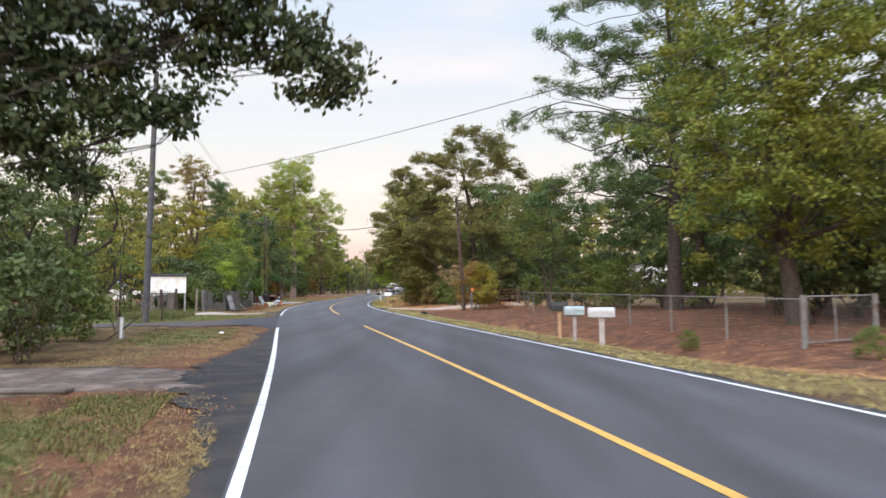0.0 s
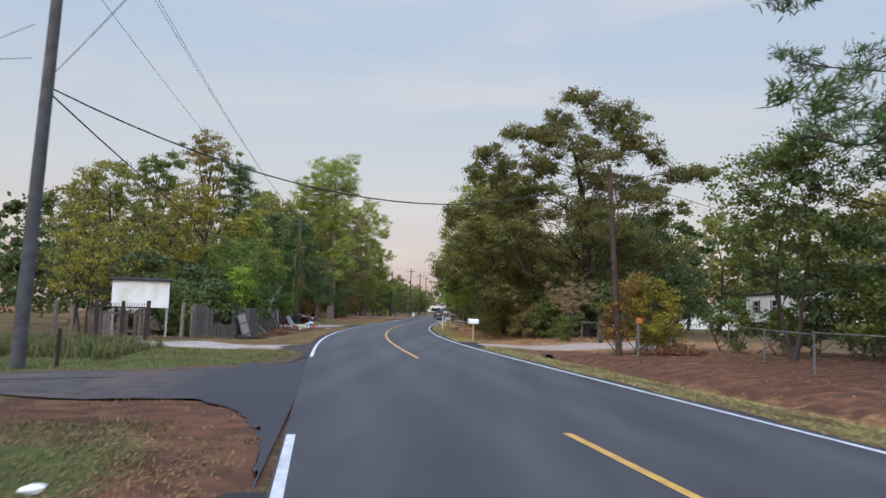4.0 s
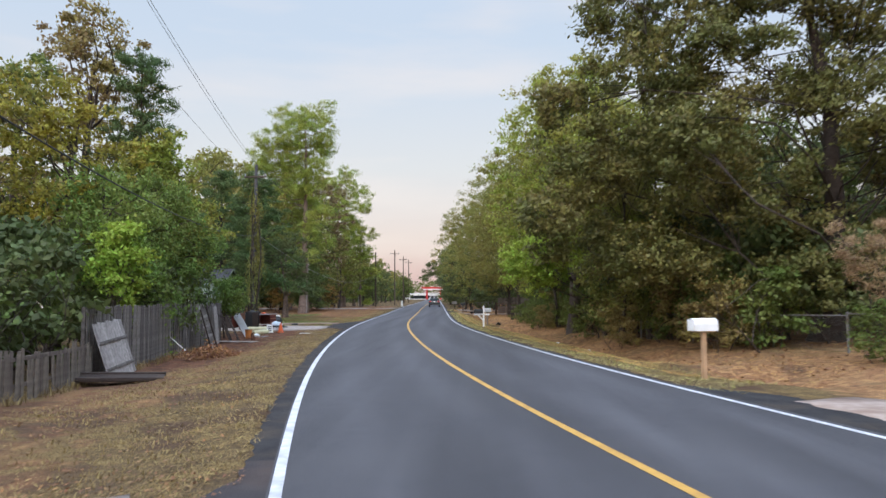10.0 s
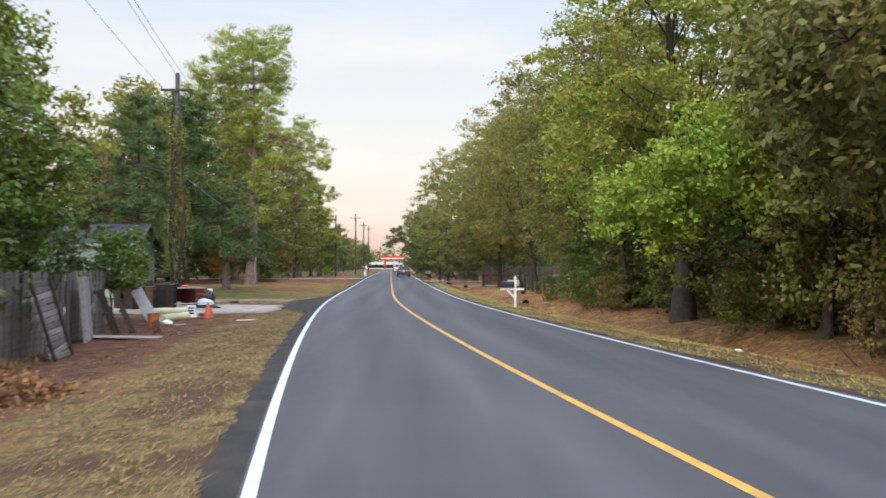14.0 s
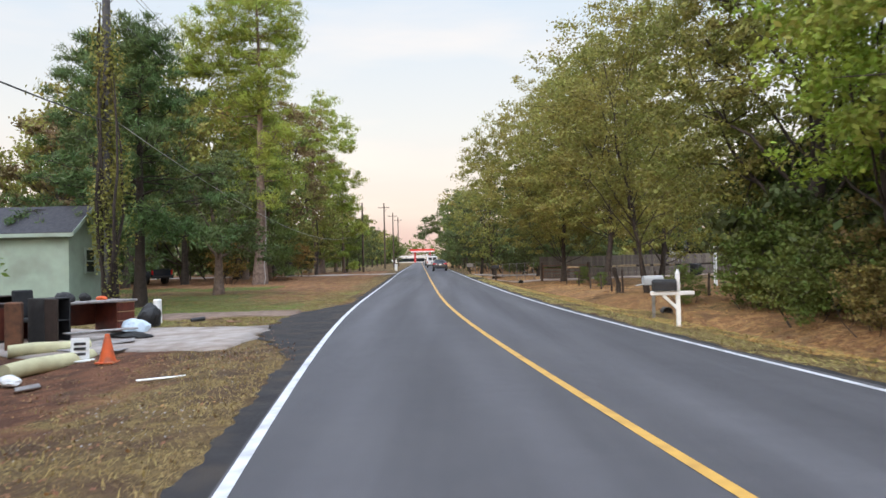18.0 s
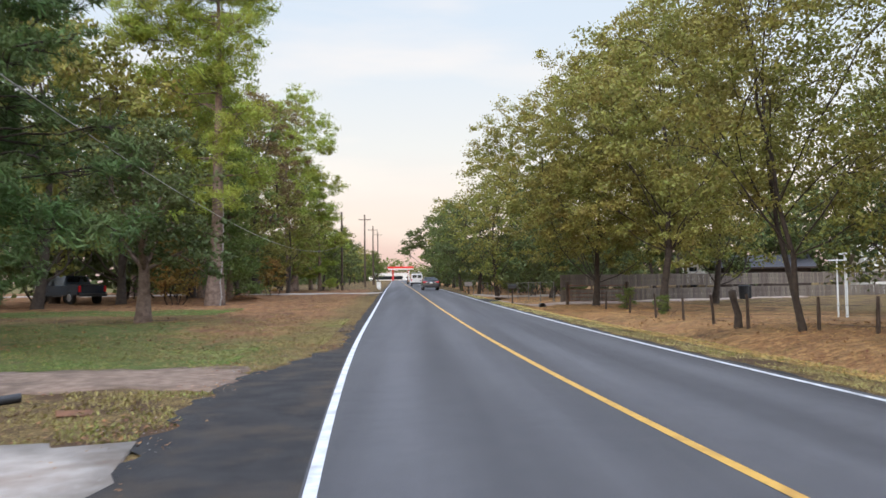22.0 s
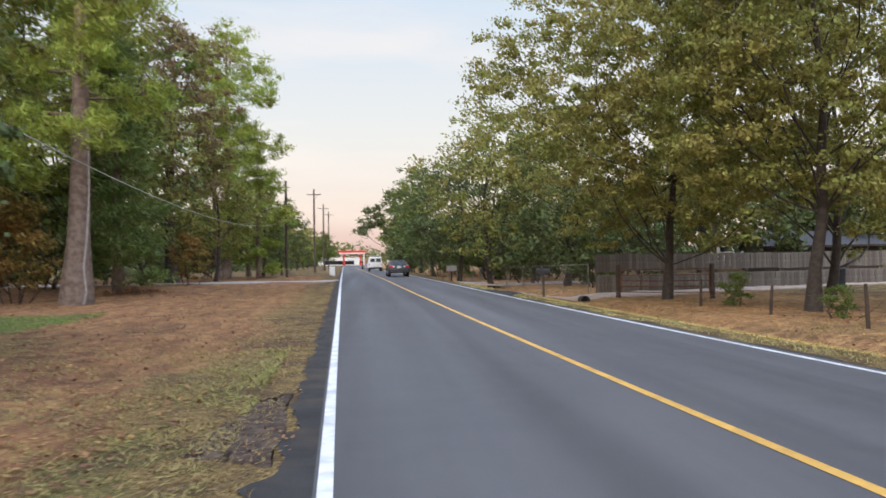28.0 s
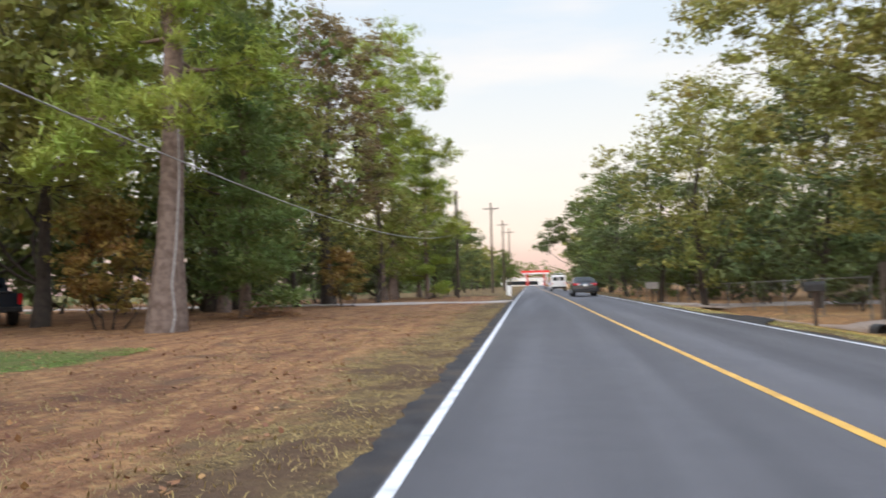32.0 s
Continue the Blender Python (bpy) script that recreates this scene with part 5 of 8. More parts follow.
# the big oak, its undergrowth and the trees after it
oak = broadleaf("big_oak", 15.6, 6.6, 1.4, "leaf_oak", 150000, 0.15, 1, 0.46, trunk_r=0.42, limb_k=0.11, limb_bend=0.22, bark="bark_dark", seed=51, per=80, squash=0.74,
                fixed=spread([(-5.6, 11.6, 1.2), (-4.1, 13.2, 0.9), (-1.0, 14.6, 1.2), (-0.5, 15.7, 0.8), (0.5, 16.2, 0.6), (1.3, 15.6, 0.8), (2.5, 14.8, 0.8), (1.8, 14.2, 1.0), (3.3, 13.8, 0.8), (4.0, 12.3, 0.9), (5.8, 10.7, 0.6), (6.5, 10.6, 0.55), (7.2, 10.7, 0.5), (7.8, 10.8, 0.45), (8.4, 10.8, 0.4), (5.0, 11.6, 0.5), (-3.6, 11.0, 1.5), (-1.2, 12.2, 1.4), (0.8, 10.6, 1.5), (2.7, 10.6, 1.2),
                              (3.5, 8.9, 1.5), (-5.7, 8.8, 1.8), (-2.4, 8.8, 1.9), (0.2, 7.2, 1.9), (2.9, 6.2, 1.7), (-7.4, 6.2, 1.7), (-4.8, 5.8, 2.0), (-1.8, 4.9, 2.0), (5.4, 7.9, 0.7), (6.4, 8.4, 0.45), (-8.6, 4.4, 1.2), (-7.2, 3.2, 1.4), (-5.2, 2.8, 1.4), (-2.6, 2.4, 1.4), (0.4, 3.0, 1.4), (3.2, 3.4, 1.3), (4.9, 5.2, 1.1), (-6.6, 10.2, 0.8), (-2.6, 12.9, 1.0), (0.7, 12.9, 1.1), (2.4, 12.2, 1.1), (-4.6, 10.0, 1.2), (4.4, 9.8, 0.8), (0.2, 8.8, 1.4), (-8.0, 7.6, 0.9), (-0.8, 2.0, 1.2), (-4.2, 7.4, 1.6)], 3.0, 5))
plant("oak_tree", oak, *on(1.0, 66.8), 0, 1, "big dark post oak with an uneven open crown", "tree")
plant("tree", broadleaf("pale_tree", 10.2, 2.8, 2.4, "leaf_lime", 18000, 0.15, 12, 0.42, trunk_r=0.11, seed=56), *on(-4.0, 73.4), 0, 1, "paler green slender tree beside the big oak", "tree")
plant("tree", broadleaf("olive_tree", 13.8, 4.8, 2.2, "leaf_lime", 50000, 0.15, 19, 0.46, seed=52, limb_k=0.3), *on(-5.0, 79.5), 0, 1, "light green tree crowding the verge", "tree")
plant("tree", broadleaf("oak_low", 8.4, 4.0, 1.0, "leaf_olive", 46000, 0.135, 18, 0.44, trunk_r=0.1, seed=53, limb_k=0.25), *on(-3.2, 72.0), 30, 1, "dark green tree hung low over the leaf litter", "tree")
plant("tree", broadleaf("bright_tree", 5.4, 2.4, 1.6, "leaf_bright", 13000, 0.14, 1, 0.42, trunk_r=0.07, seed=54, fixed=[(-3.4, -1.2, 3.5, 1.1), (-2.4, -1.5, 4.2, 1.0), (-1.5, -0.6, 4.8, 1.0), (-3.7, 0.4, 3.0, 0.9), (-1.0, -1.2, 3.4, 1.0), (-2.1, 0.4, 3.4, 1.0), (-3.0, -0.6, 2.4, 0.8)]), *on(-4.3, 75.2), 0, 1, "bright green sapling leaning out of the wood's edge", "tree")
plant("tree", broadleaf("olive_tree_b", 13.2, 5.2, 2.0, "leaf_olive", 54000, 0.145, 18, 0.46, seed=55, limb_k=0.3), *on(-4.6, 90.5), 0, 1, "olive-green tree over the mailboxes", "tree")
plant("tree", broadleaf("lime_bough", 9.0, 3.3, 2.4, "leaf_bright", 26000, 0.14, 12, 0.42, seed=57, trunk_r=0.1), *on(-5.0, 85.0), 0, 1, "yellow-green tree with low boughs over the ditch", "tree")

plant("bush", broadleaf("rust_bush", 4.0, 1.7, 0.2, "leaf_rust", 7000, 0.13, 8, 0.38, trunk_r=0.05, seed=61, stems=4), *on(0.9, 48.5), 0, 0.8, "bush turning rust-red round the service pole", "bush")
plant("bush", broadleaf("pole_bush", 4.2, 1.6, 0.2, "leaf_yellow", 7000, 0.13, 8, 0.38, trunk_r=0.05, seed=62, stems=4), *on(1.6, 47.7), 0, 0.72, "green bush beside the service pole", "bush")
plant("bush", broadleaf("dry_bush", 4.2, 1.6, 1.2, "leaf_dry", 6500, 0.17, 1, 0.3, trunk_r=0.05, seed=63, stems=6, needle=True, needle_w=0.16, fixed=[(-0.9, 0.2, 2.9, 0.6), (0.1, -0.3, 3.1, 0.6), (0.9, 0.2, 3.0, 0.6), (-1.3, -0.2, 3.6, 0.5), (-0.4, 0.3, 3.8, 0.55), (0.5, -0.1, 3.9, 0.55), (1.4, 0.1, 3.7, 0.5), (-0.3, 0, 2.3, 0.5), (0.5, 0.2, 2.2, 0.45), (1.6, 0, 4.3, 0.3), (-1.5, 0.1, 4.2, 0.3), (0.1, 0.2, 4.4, 0.4)]), *on(-0.35, 60.7), 0, 0.74, "half-dead brown bush beside the gate", "bush")
for x, y, s, k in ((8.2, 44.2, 1.1, "shrub_near"), (10.0, 46.2, 1.15, "shrub_near"), (8.4, 39.6, 1.0, "shrub_near"), (9.6, 48.6, 1.1, "shrub_dark"), (-0.5, 75.5, 1.2, "shrub_fine"), (1.4, 77.4, 1.3, "shrub_fine"), (0.6, 73.2, 1.1, "shrub_fine"), (2.9, 75.5, 1.3, "shrub_fine"), (-4.7, 70.3, 0.6, "shrub_fine"), (-4.8, 86, 0.8, "shrub_near"), (-5.6, 91, 0.8, "shrub_near"), (-3.6, 84.0, 1.0, "shrub_near"), (4.5, 69.5, 1.3, "shrub_dark"), (6.2, 72.0, 1.4, "shrub_dark"), (7.6, 75.8, 1.5, "shrub_dark"), (9.6, 80.0, 1.5, "shrub_dark"), (-4.9, 89.6, 0.9, "shrub_near"), (-4.4, 90.4, 1.05, "shrub_dark"), (-4.7, 75.3, 0.75, "shrub_near"), (-3.5, 74.8, 0.9, "shrub_fine"), (-2.3, 74.7, 0.85, "shrub_fine"), (-4.4, 88.4, 1.0, "shrub_near"), (-6.0, 87.2, 0.62, "shrub_near"), (-5.9, 84.6, 0.55, "shrub_fine"), (-2.6, 92.6, 1.1, "shrub_dark"), (-1.6, 87.0, 1.3, "shrub_dark"), (-2.0, 79.6, 1.2, "shrub_dark"), (-2.6, 66, 0.8, "shrub_fine"), (5.0, 49.6, 0.8, "shrub"), (6.6, 48.2, 0.7, "shrub"),
                   (8.2, 50.0, 0.9, "shrub_dark"), (10.2, 46.5, 0.9, "shrub"), (12.0, 43.0, 0.9, "shrub_dark"), (2.2, 64.6, 1.0, "shrub_dark"), (-1.2, 65.2, 0.9, "shrub"), (3.4, 68.8, 1.3, "shrub_dark"), (0.4, 70.4, 1.2, "shrub_dark")):
    put(k, x, y, s, "dense green undergrowth bush at the wood's edge", "bush", group="undergrowth")
for i in range(20):
    y = 66.5 + 1.4 * i
    put(("shrub_fine", "shrub_near")[i % 2], float(cx(y)) + 9.7 + 0.5 * math.sin(i * 2.1), y, 0.78 + 0.12 * (i * 7 % 4), "dense shaded undergrowth bush at the wood's edge", "bush", group="undergrowth")
    put("shrub_dark", float(cx(y)) + 11.4 + 0.6 * math.sin(i * 1.3), y + 0.7, 1.15 + 0.12 * (i * 5 % 4), "tall dark bush in the shade of the wood", "bush", group="undergrowth")
for x, y, k, s in ((3, 79, "broad_c", 1.0), (5.0, 73.5, "broad_c", 0.9), (9.0, 75.6, "broad_c", 0.6), (8.2, 79.4, "broad_c", 1.0), (11.0, 86.0, "broad_c", 1.1), (4, 84, "broad_b", 1.0), (6, 94, "broad_b", 1.0), (9, 93, "broad_c", 1.2), (9.0, 90, "broad_c", 0.9), (20, 66, "broad_b", 0.9), (24, 90, "broad_c", 1.3), (13, 104, "broad_b", 1.1), (30, 84, "broad_a", 1.1), (27, 103, "broad_a", 1.35), (34, 98, "broad_c", 1.3), (22, 108, "broad_b", 1.25), (39, 88, "broad_a", 1.3), (3, 76, "broad_a", 0.9), (0.5, 81.5, "broad_c", 0.55), (3.8, 79.6, "broad_c", 0.55), (-0.8, 84.6, "broad_b", 0.55)):
    put(k, x, y, s, "leafy tree in the wood behind the verge")

# right side after the mailboxes
plant("tree", broadleaf("airy_tree", 13.0, 5.4, 2.0, "leaf_olive", 60000, 0.125, 20, 0.5, trunk_r=0.12, seed=71, stems=2, limb_k=0.25), *on(-5.6, 101.2), 0, 1, "airy tree with a forked trunk by the wire fence", "tree")
plant("oak_tree", broadleaf("fence_oak", 16.0, 6.8, 1.7, "leaf_late", 98000, 0.158, 26, 0.46, trunk_r=0.18, seed=72, limb_k=0.22, fixed=[(-5.5, 3, 11, 2.0), (-6.2, 1, 8.5, 2.0), (-4.5, 2, 12.2, 1.8), (-6, 4, 10.5, 1.5), (-6.5, -2, 6.0, 1.8)]), *on(-5.4, 127.0), 0, 1, "olive-brown oak in front of the board fence", "tree")
plant("oak_tree", broadleaf("fence_oak_b", 16.6, 6.2, 2.4, "leaf_late", 82000, 0.158, 24, 0.46, trunk_r=0.21, seed=73, limb_k=0.25), *on(-3.6, 119.7), 0, 1, "dark oak with heavy limbs beside the board fence", "tree")
for x, y, k, s in ((-5.4, 143, "broad_c", 1.2), (-9.4, 147.5, "broad_b", 1.1), (-10.4, 159, "broad_c", 1.1), (-11.4, 171, "broad_c", 1.1), (-12.0, 183, "broad_a", 1.15), (-11.6, 214, "broad_b", 1.2), (2.5, 128, "broad_b", 1.2), (5, 113, "broad_c", 1.1), (0, 160, "broad_b", 1.3), (-2, 178, "broad_b", 1.3), (2, 190, "broad_c", 1.4), (8, 150, "broad_b", 1.1), (22, 160, "broad_c", 1.3), (22, 122, "broad_b", 1.2), (18, 178, "broad_b", 1.4), (10, 163, "broad_c", 1.2), (15, 168, "broad_c", 1.3), (26, 166, "broad_c", 1.3), (30, 158, "broad_c", 1.3), (37, 150, "broad_c", 1.3), (38, 140, "broad_c", 1.2), (21, 152, "broad_c", 0.95), (12, 147.5, "broad_c", 0.7),
                   (-11, 226, "broad_c", 1.1), (-10, 240, "broad_b", 1.2), (-10, 262, "broad_c", 1.1), (-9, 285, "broad_c", 1.0), (-8, 310, "broad_b", 1.0)):
    put(k, x, y, s, "leafy roadside tree with yellowing olive foliage")
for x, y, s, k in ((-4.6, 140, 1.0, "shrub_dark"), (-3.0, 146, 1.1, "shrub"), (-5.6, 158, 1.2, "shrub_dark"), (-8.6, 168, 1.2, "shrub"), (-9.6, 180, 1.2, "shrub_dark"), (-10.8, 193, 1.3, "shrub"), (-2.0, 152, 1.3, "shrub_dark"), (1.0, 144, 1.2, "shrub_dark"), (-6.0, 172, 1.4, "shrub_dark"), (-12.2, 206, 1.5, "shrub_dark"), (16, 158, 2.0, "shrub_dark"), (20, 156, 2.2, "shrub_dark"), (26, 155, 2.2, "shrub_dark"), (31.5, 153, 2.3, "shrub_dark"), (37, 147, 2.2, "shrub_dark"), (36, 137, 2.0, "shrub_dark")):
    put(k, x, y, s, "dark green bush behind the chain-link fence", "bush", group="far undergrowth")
for x, y, s, k in ((-20.6, 54.6, 0.8, "shrub"), (-21.4, 56.8, 1.0, "shrub"), (-22.2, 59.0, 1.2, "shrub"), (-21.6, 61.4, 1.05, "shrub_dark"), (-22.4, 64.0, 1.1, "shrub"), (-22.6, 58.4, 1.3, "shrub"), (-22.8, 71.0, 1.0, "shrub_dark"), (-24.4, 76.6, 1.05, "shrub"), (-22.8, 55.0, 1.3, "shrub_dark"), (-24.6, 61.5, 1.4, "shrub"), (-24.8, 66.0, 1.4, "shrub_dark"), (-25.4, 80.6, 1.2, "shrub_dark"), (-24.8, 80.0, 0.8, "shrub"), (-25.0, 72.0, 1.5, "shrub")):
    put(k, x, y, s, "green bush growing up behind the plank fence", "bush", group="bushes behind the fence")
for x, y, s in ((-40, 141, 1.9), (-44.5, 137, 1.9), (-37, 152, 1.8), (-38.6, 146, 2.0), (-35, 160, 1.8), (-34, 169, 1.8), (-47, 145, 2.1), (-43, 125.5, 1.7), (-48, 129, 2.0), (-33.2, 177, 1.7), (-42, 160, 2.0), (-50, 121, 2.0), (-47, 112, 2.0)):
    put("shrub_dark", x, y, s, "tall dark bush in the shade of the pine wood", "bush", group="pine wood undergrowth")
plant("bush", broadleaf("house_bush", 3.3, 1.05, 1.2, "leaf_willow", 5000, 0.12, 9, 0.36, trunk_r=0.04, seed=101, plain=True), *on(-23.1, 81.6), 0, 1, "tall green bush rising over the end of the fence", "bush")
put("shrub_near", -0.75, 60.3, 0.55, "leafy green bush at the foot of the dry bush", "bush")
put("shrub", -4.7, 122.6, 0.45, "small bright green bush in the leaf litter", "bush")
put("shrub", -4.6, 116.9, 0.36, "small green bush on the bank", "bush")
put("shrub_near", -6.4, 94.6, 0.5, "green bush beside the wire fence", "bush")
plant("tree", broadleaf("leaning_dark", 13.0, 4.0, 1.0, "leaf_dark", 11000, 0.30, 1, 0.6, seed=74, per=45, trunk_r=0.2, limb_k=0.35, fixed=[(-4.8, 0, 6.6, 1.3), (-3.2, 0.5, 7.2, 1.4), (-5.6, -0.5, 5.6, 0.9), (-2.0, 0, 9.0, 1.6), (-0.6, 0.5, 11.0, 1.6), (-1.6, -1, 5.2, 1.5), (0.4, 0, 8.0, 1.8), (0.2, -0.5, 4.8, 1.8), (0.6, 0, 2.4, 1.9), (2.0, 0.4, 6.0, 1.8), (2.2, 0, 9.6, 1.6), (-4.4, 0.4, 8.4, 1.0)]), *on(-13.6, 200), 0, 1, "dark tree leaning out over the far road", "tree")
plant("tree", broadleaf("round_tree", 7.2, 2.6, 1.4, "leaf_green", 5000, 0.26, 12, 0.5, seed=75, per=40), *on(-26.6, 235), 0, 1, "small round tree beside the far road", "tree")
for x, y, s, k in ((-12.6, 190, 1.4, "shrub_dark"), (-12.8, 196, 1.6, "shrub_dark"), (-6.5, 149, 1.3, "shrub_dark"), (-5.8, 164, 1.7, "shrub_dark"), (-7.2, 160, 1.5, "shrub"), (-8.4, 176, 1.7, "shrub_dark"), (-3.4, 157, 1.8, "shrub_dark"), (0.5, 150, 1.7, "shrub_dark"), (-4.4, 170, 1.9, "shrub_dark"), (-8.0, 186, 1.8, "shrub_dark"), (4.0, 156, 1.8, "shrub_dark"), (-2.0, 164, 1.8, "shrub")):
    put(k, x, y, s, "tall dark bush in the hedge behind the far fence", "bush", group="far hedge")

# left side: behind the fences
plant("tree", broadleaf("yellow_tree", 16.6, 4.2, 3.6, "leaf_fade", 16000, 0.2, 15, 0.5, seed=81, bare=0.12), *on(-28.4, 77.3), 0, 1, "tall tree turning yellow with a thin leafless top", "tree")
plant("tree", broadleaf("fading_tree", 11.0, 3.4, 1.6, "leaf_yellow", 14000, 0.18, 13, 0.45, seed=91), *on(-26.2, 70.8), 0, 1, "tree fading to brown and yellow behind the fence", "tree")
plant("tree", broadleaf("left_tree", 10.4, 3.8, 1.4, "leaf_olive", 15000, 0.2, 14, 0.48, seed=82), *on(-28.5, 62.0), 0, 1, "green tree behind the picket fence", "tree")
plant("tree", broadleaf("tall_green", 15.8, 3.8, 3.0, "leaf_green", 14000, 0.24, 15, 0.5, seed=92), *on(-35.7, 82.8), 0, 1, "tall green tree far behind the fence", "tree")
plant("tree", broadleaf("lime_tree", 4.2, 1.0, 1.2, "leaf_bright", 5000, 0.14, 9, 0.3, seed=83), *on(-21.6, 66.4), 0, 1.12, "slim bright green sapling over the fence", "tree")
plant("tree", broadleaf("willow", 6.4, 2.8, 0.8, "leaf_willow", 18000, 0.125, 13, 0.42, seed=84, droop=0.5), *on(-23.4, 69.0), 0, 1.1, "drooping green tree leaning over the plank fence", "tree")
plant("tree", broadleaf("willow_b", 7.2, 3.1, 0.6, "leaf_willow", 22000, 0.125, 15, 0.45, seed=85, droop=0.5), *on(-23.9, 74.0), 0, 1.08, "drooping green tree behind the plank fence", "tree")
plant("tree", broadleaf("yellow_bough", 9.6, 2.8, 3.0, "leaf_lime", 15000, 0.17, 11, 0.4, seed=93), *on(-24.4, 75.6), 0, 1, "yellow-green tree above the plank fence", "tree")
plant("pine_tree", broadleaf("cypress", 13.6, 3.0, 1.5, "needle_dark", 24000, 0.26, 1, 0.34, needle_w=0.14, trunk_r=0.2, seed=86, per=60, squash=0.8, bark="bark_dark", needle=True, straight=True, fixed=boughs(13.4, 1.2, 44, 3.4, 186, 1.0, 0.3, 0.5)), *on(-25.4, 76.0), 0, 1, "narrow dark conifer behind the fence", "tree")
plant("pine_tree", broadleaf("dark_pine", 12.9, 3.4, 1.4, "needle_dark", 30000, 0.31, 1, 0.36, needle_w=0.12, trunk_r=0.2, seed=87, per=60, squash=0.7, bark="bark_dark", needle=True, straight=True, fixed=boughs(12.6, 1.0, 46, 4.3, 187, 1.0, 0.22, 0.55)), *on(-31.3, 104.8), 0, 1, "dark bushy young pine behind the green house", "tree")
plant("pine_tree", broadleaf("yard_pine", 11.6, 3.2, 1.8, "needle_dark", 46000, 0.29, 1, 0.36, needle_w=0.12, trunk_r=0.24, seed=88, per=60, squash=0.7, bark="bark_dark", needle=True, straight=True, fixed=boughs(11.2, 2.8, 42, 4.1, 188, 1.1, -0.05, 0.64)), *on(-26.6, 98.8), 0, 1, "dark yard pine with drooping boughs", "tree")
plant("tree", broadleaf("yard_tree", 7.4, 3.2, 1.9, "leaf_dark", 14000, 0.17, 12, 0.45, trunk_r=0.26, seed=89, bark="bark_pine"), *on(-26.9, 109.6), 0, 1, "small dark tree with a thick grey trunk on the lawn", "tree")
plant("tree", broadleaf("brown_yard_tree", 10.5, 3.4, 2.2, "leaf_brown", 9000, 0.22, 13, 0.48, seed=94), *on(-37.0, 112.0), 0, 1, "tree with fading brown leaves behind the lawn", "tree")
great = broadleaf("great_pine", 25.2, 5.0, 5.0, "needle_light", 70000, 0.38, 1, 0.6, needle_w=0.13, trunk_r=0.46, seed=90, per=80, squash=0.72, bark="bark_pine", needle=True, straight=True,
                  fixed=spread([(-2.0, 23.2, 1.9), (1.0, 24.0, 1.5), (-3.4, 20.4, 1.5), (-5.2, 19.0, 1.2), (1.5, 21.5, 1.4), (-2.0, 20.6, 1.6), (0.3, 22.0, 1.6), (2.4, 19.7, 1.1), (-0.3, 18.2, 1.5), (-3.4, 17.4, 1.3), (2.2, 16.8, 1.1), (-5.2, 16.6, 0.9), (-1.4, 15.4, 1.3), (-3.3, 13.8, 1.2), (1.5, 14.2, 1.2),
                                (-0.6, 12.3, 1.2), (2.0, 11.2, 1.1), (0.9, 9.4, 1.0), (2.6, 8.4, 0.8), (-1.3, 8.3, 1.2), (-1.4, 6.0, 1.2), (1.6, 6.6, 0.8), (-3.2, 7.4, 1.1), (-2.6, 9.6, 0.8), (-2.4, 5.0, 0.8), (-1.0, 16.8, 1.2), (0.6, 19.6, 1.4), (-2.2, 18.6, 1.3), (-3.8, 18.2, 1.2), (0.8, 16.0, 1.2), (-0.6, 14.0, 1.1), (0.6, 12.8, 1.0), (-2.0, 12.4, 1.0)], 2.4, 6, 2, 1.32))
plant("pine_tree", great, *on(-29.2, 127.2), 0, 1, "great tall pine with a straight scaly trunk", "tree")
second = broadleaf("second_pine", 20.4, 4.0, 4.0, "needle_light", 34000, 0.44, 1, 0.55, needle_w=0.14, trunk_r=0.3, seed=95, per=55, squash=0.72, bark="bark_pine", needle=True, straight=True,
                   fixed=spread([(0.2, 19.2, 1.4), (-1.6, 17.6, 1.3), (1.8, 17.0, 1.3), (0.2, 15.4, 1.4), (-2.2, 14.0, 1.2), (2.6, 13.8, 1.2), (0.8, 12.0, 1.4), (3.0, 10.8, 1.2), (-1.8, 10.8, 1.3), (0.4, 8.8, 1.5), (2.8, 8.0, 1.3), (-2.4, 7.6, 1.4), (1.2, 5.6, 1.5), (-1.2, 5.0, 1.5), (3.2, 5.2, 1.3), (0.4, 3.2, 1.5), (-0.6, 16.6, 1.2), (1.2, 14.4, 1.2), (-0.8, 12.6, 1.2), (1.6, 9.6, 1.2)], 2.0, 7, 2, 1.2))
plant("pine_tree", second, *on(-31.3, 167.3), 0, 1.2, "tall pine with a rounded open crown", "tree")
plant("tree", broadleaf("brown_tree", 16.6, 4.0, 4.5, "leaf_brown", 32000, 0.17, 16, 0.5, seed=96, bare=0.05), *on(-32.9, 154.6), 0, 1.23, "tall tree with fading brown foliage", "tree")
plant("tree", pine("slim_conifer", 11.8, 1.7, 0.6, "needle_light", 6000, seed=97, conical=1.0, size=0.42, clump=0.5), *on(-28.4, 168), 0, 1.06, "slim pale green conifer beside the gravel lane", "tree")
plant("tree", pine("cedar", 12.5, 2.6, 0.8, "needle", 16000, seed=98, conical=1.0, size=0.36, clump=0.7), *on(-30.6, 136.0), 0, 1.06, "dark cedar with foliage down to the leaf litter", "tree")
plant("bush", broadleaf("red_bush", 4.6, 1.7, 0.4, "leaf_rust", 6000, 0.17, 10, 0.42, trunk_r=0.05, seed=99, stems=5), *on(-32.3, 128.6), 0, 1, "tall bush turning rust-brown beside the parked pickup", "bush")
plant("bush", broadleaf("rust_shrub", 3.6, 1.6, 0.2, "leaf_rust", 4000, 0.17, 8, 0.4, trunk_r=0.05, seed=100, stems=4), *on(-30.2, 149.0), 0, 1, "rust-brown bush under the pines", "bush")
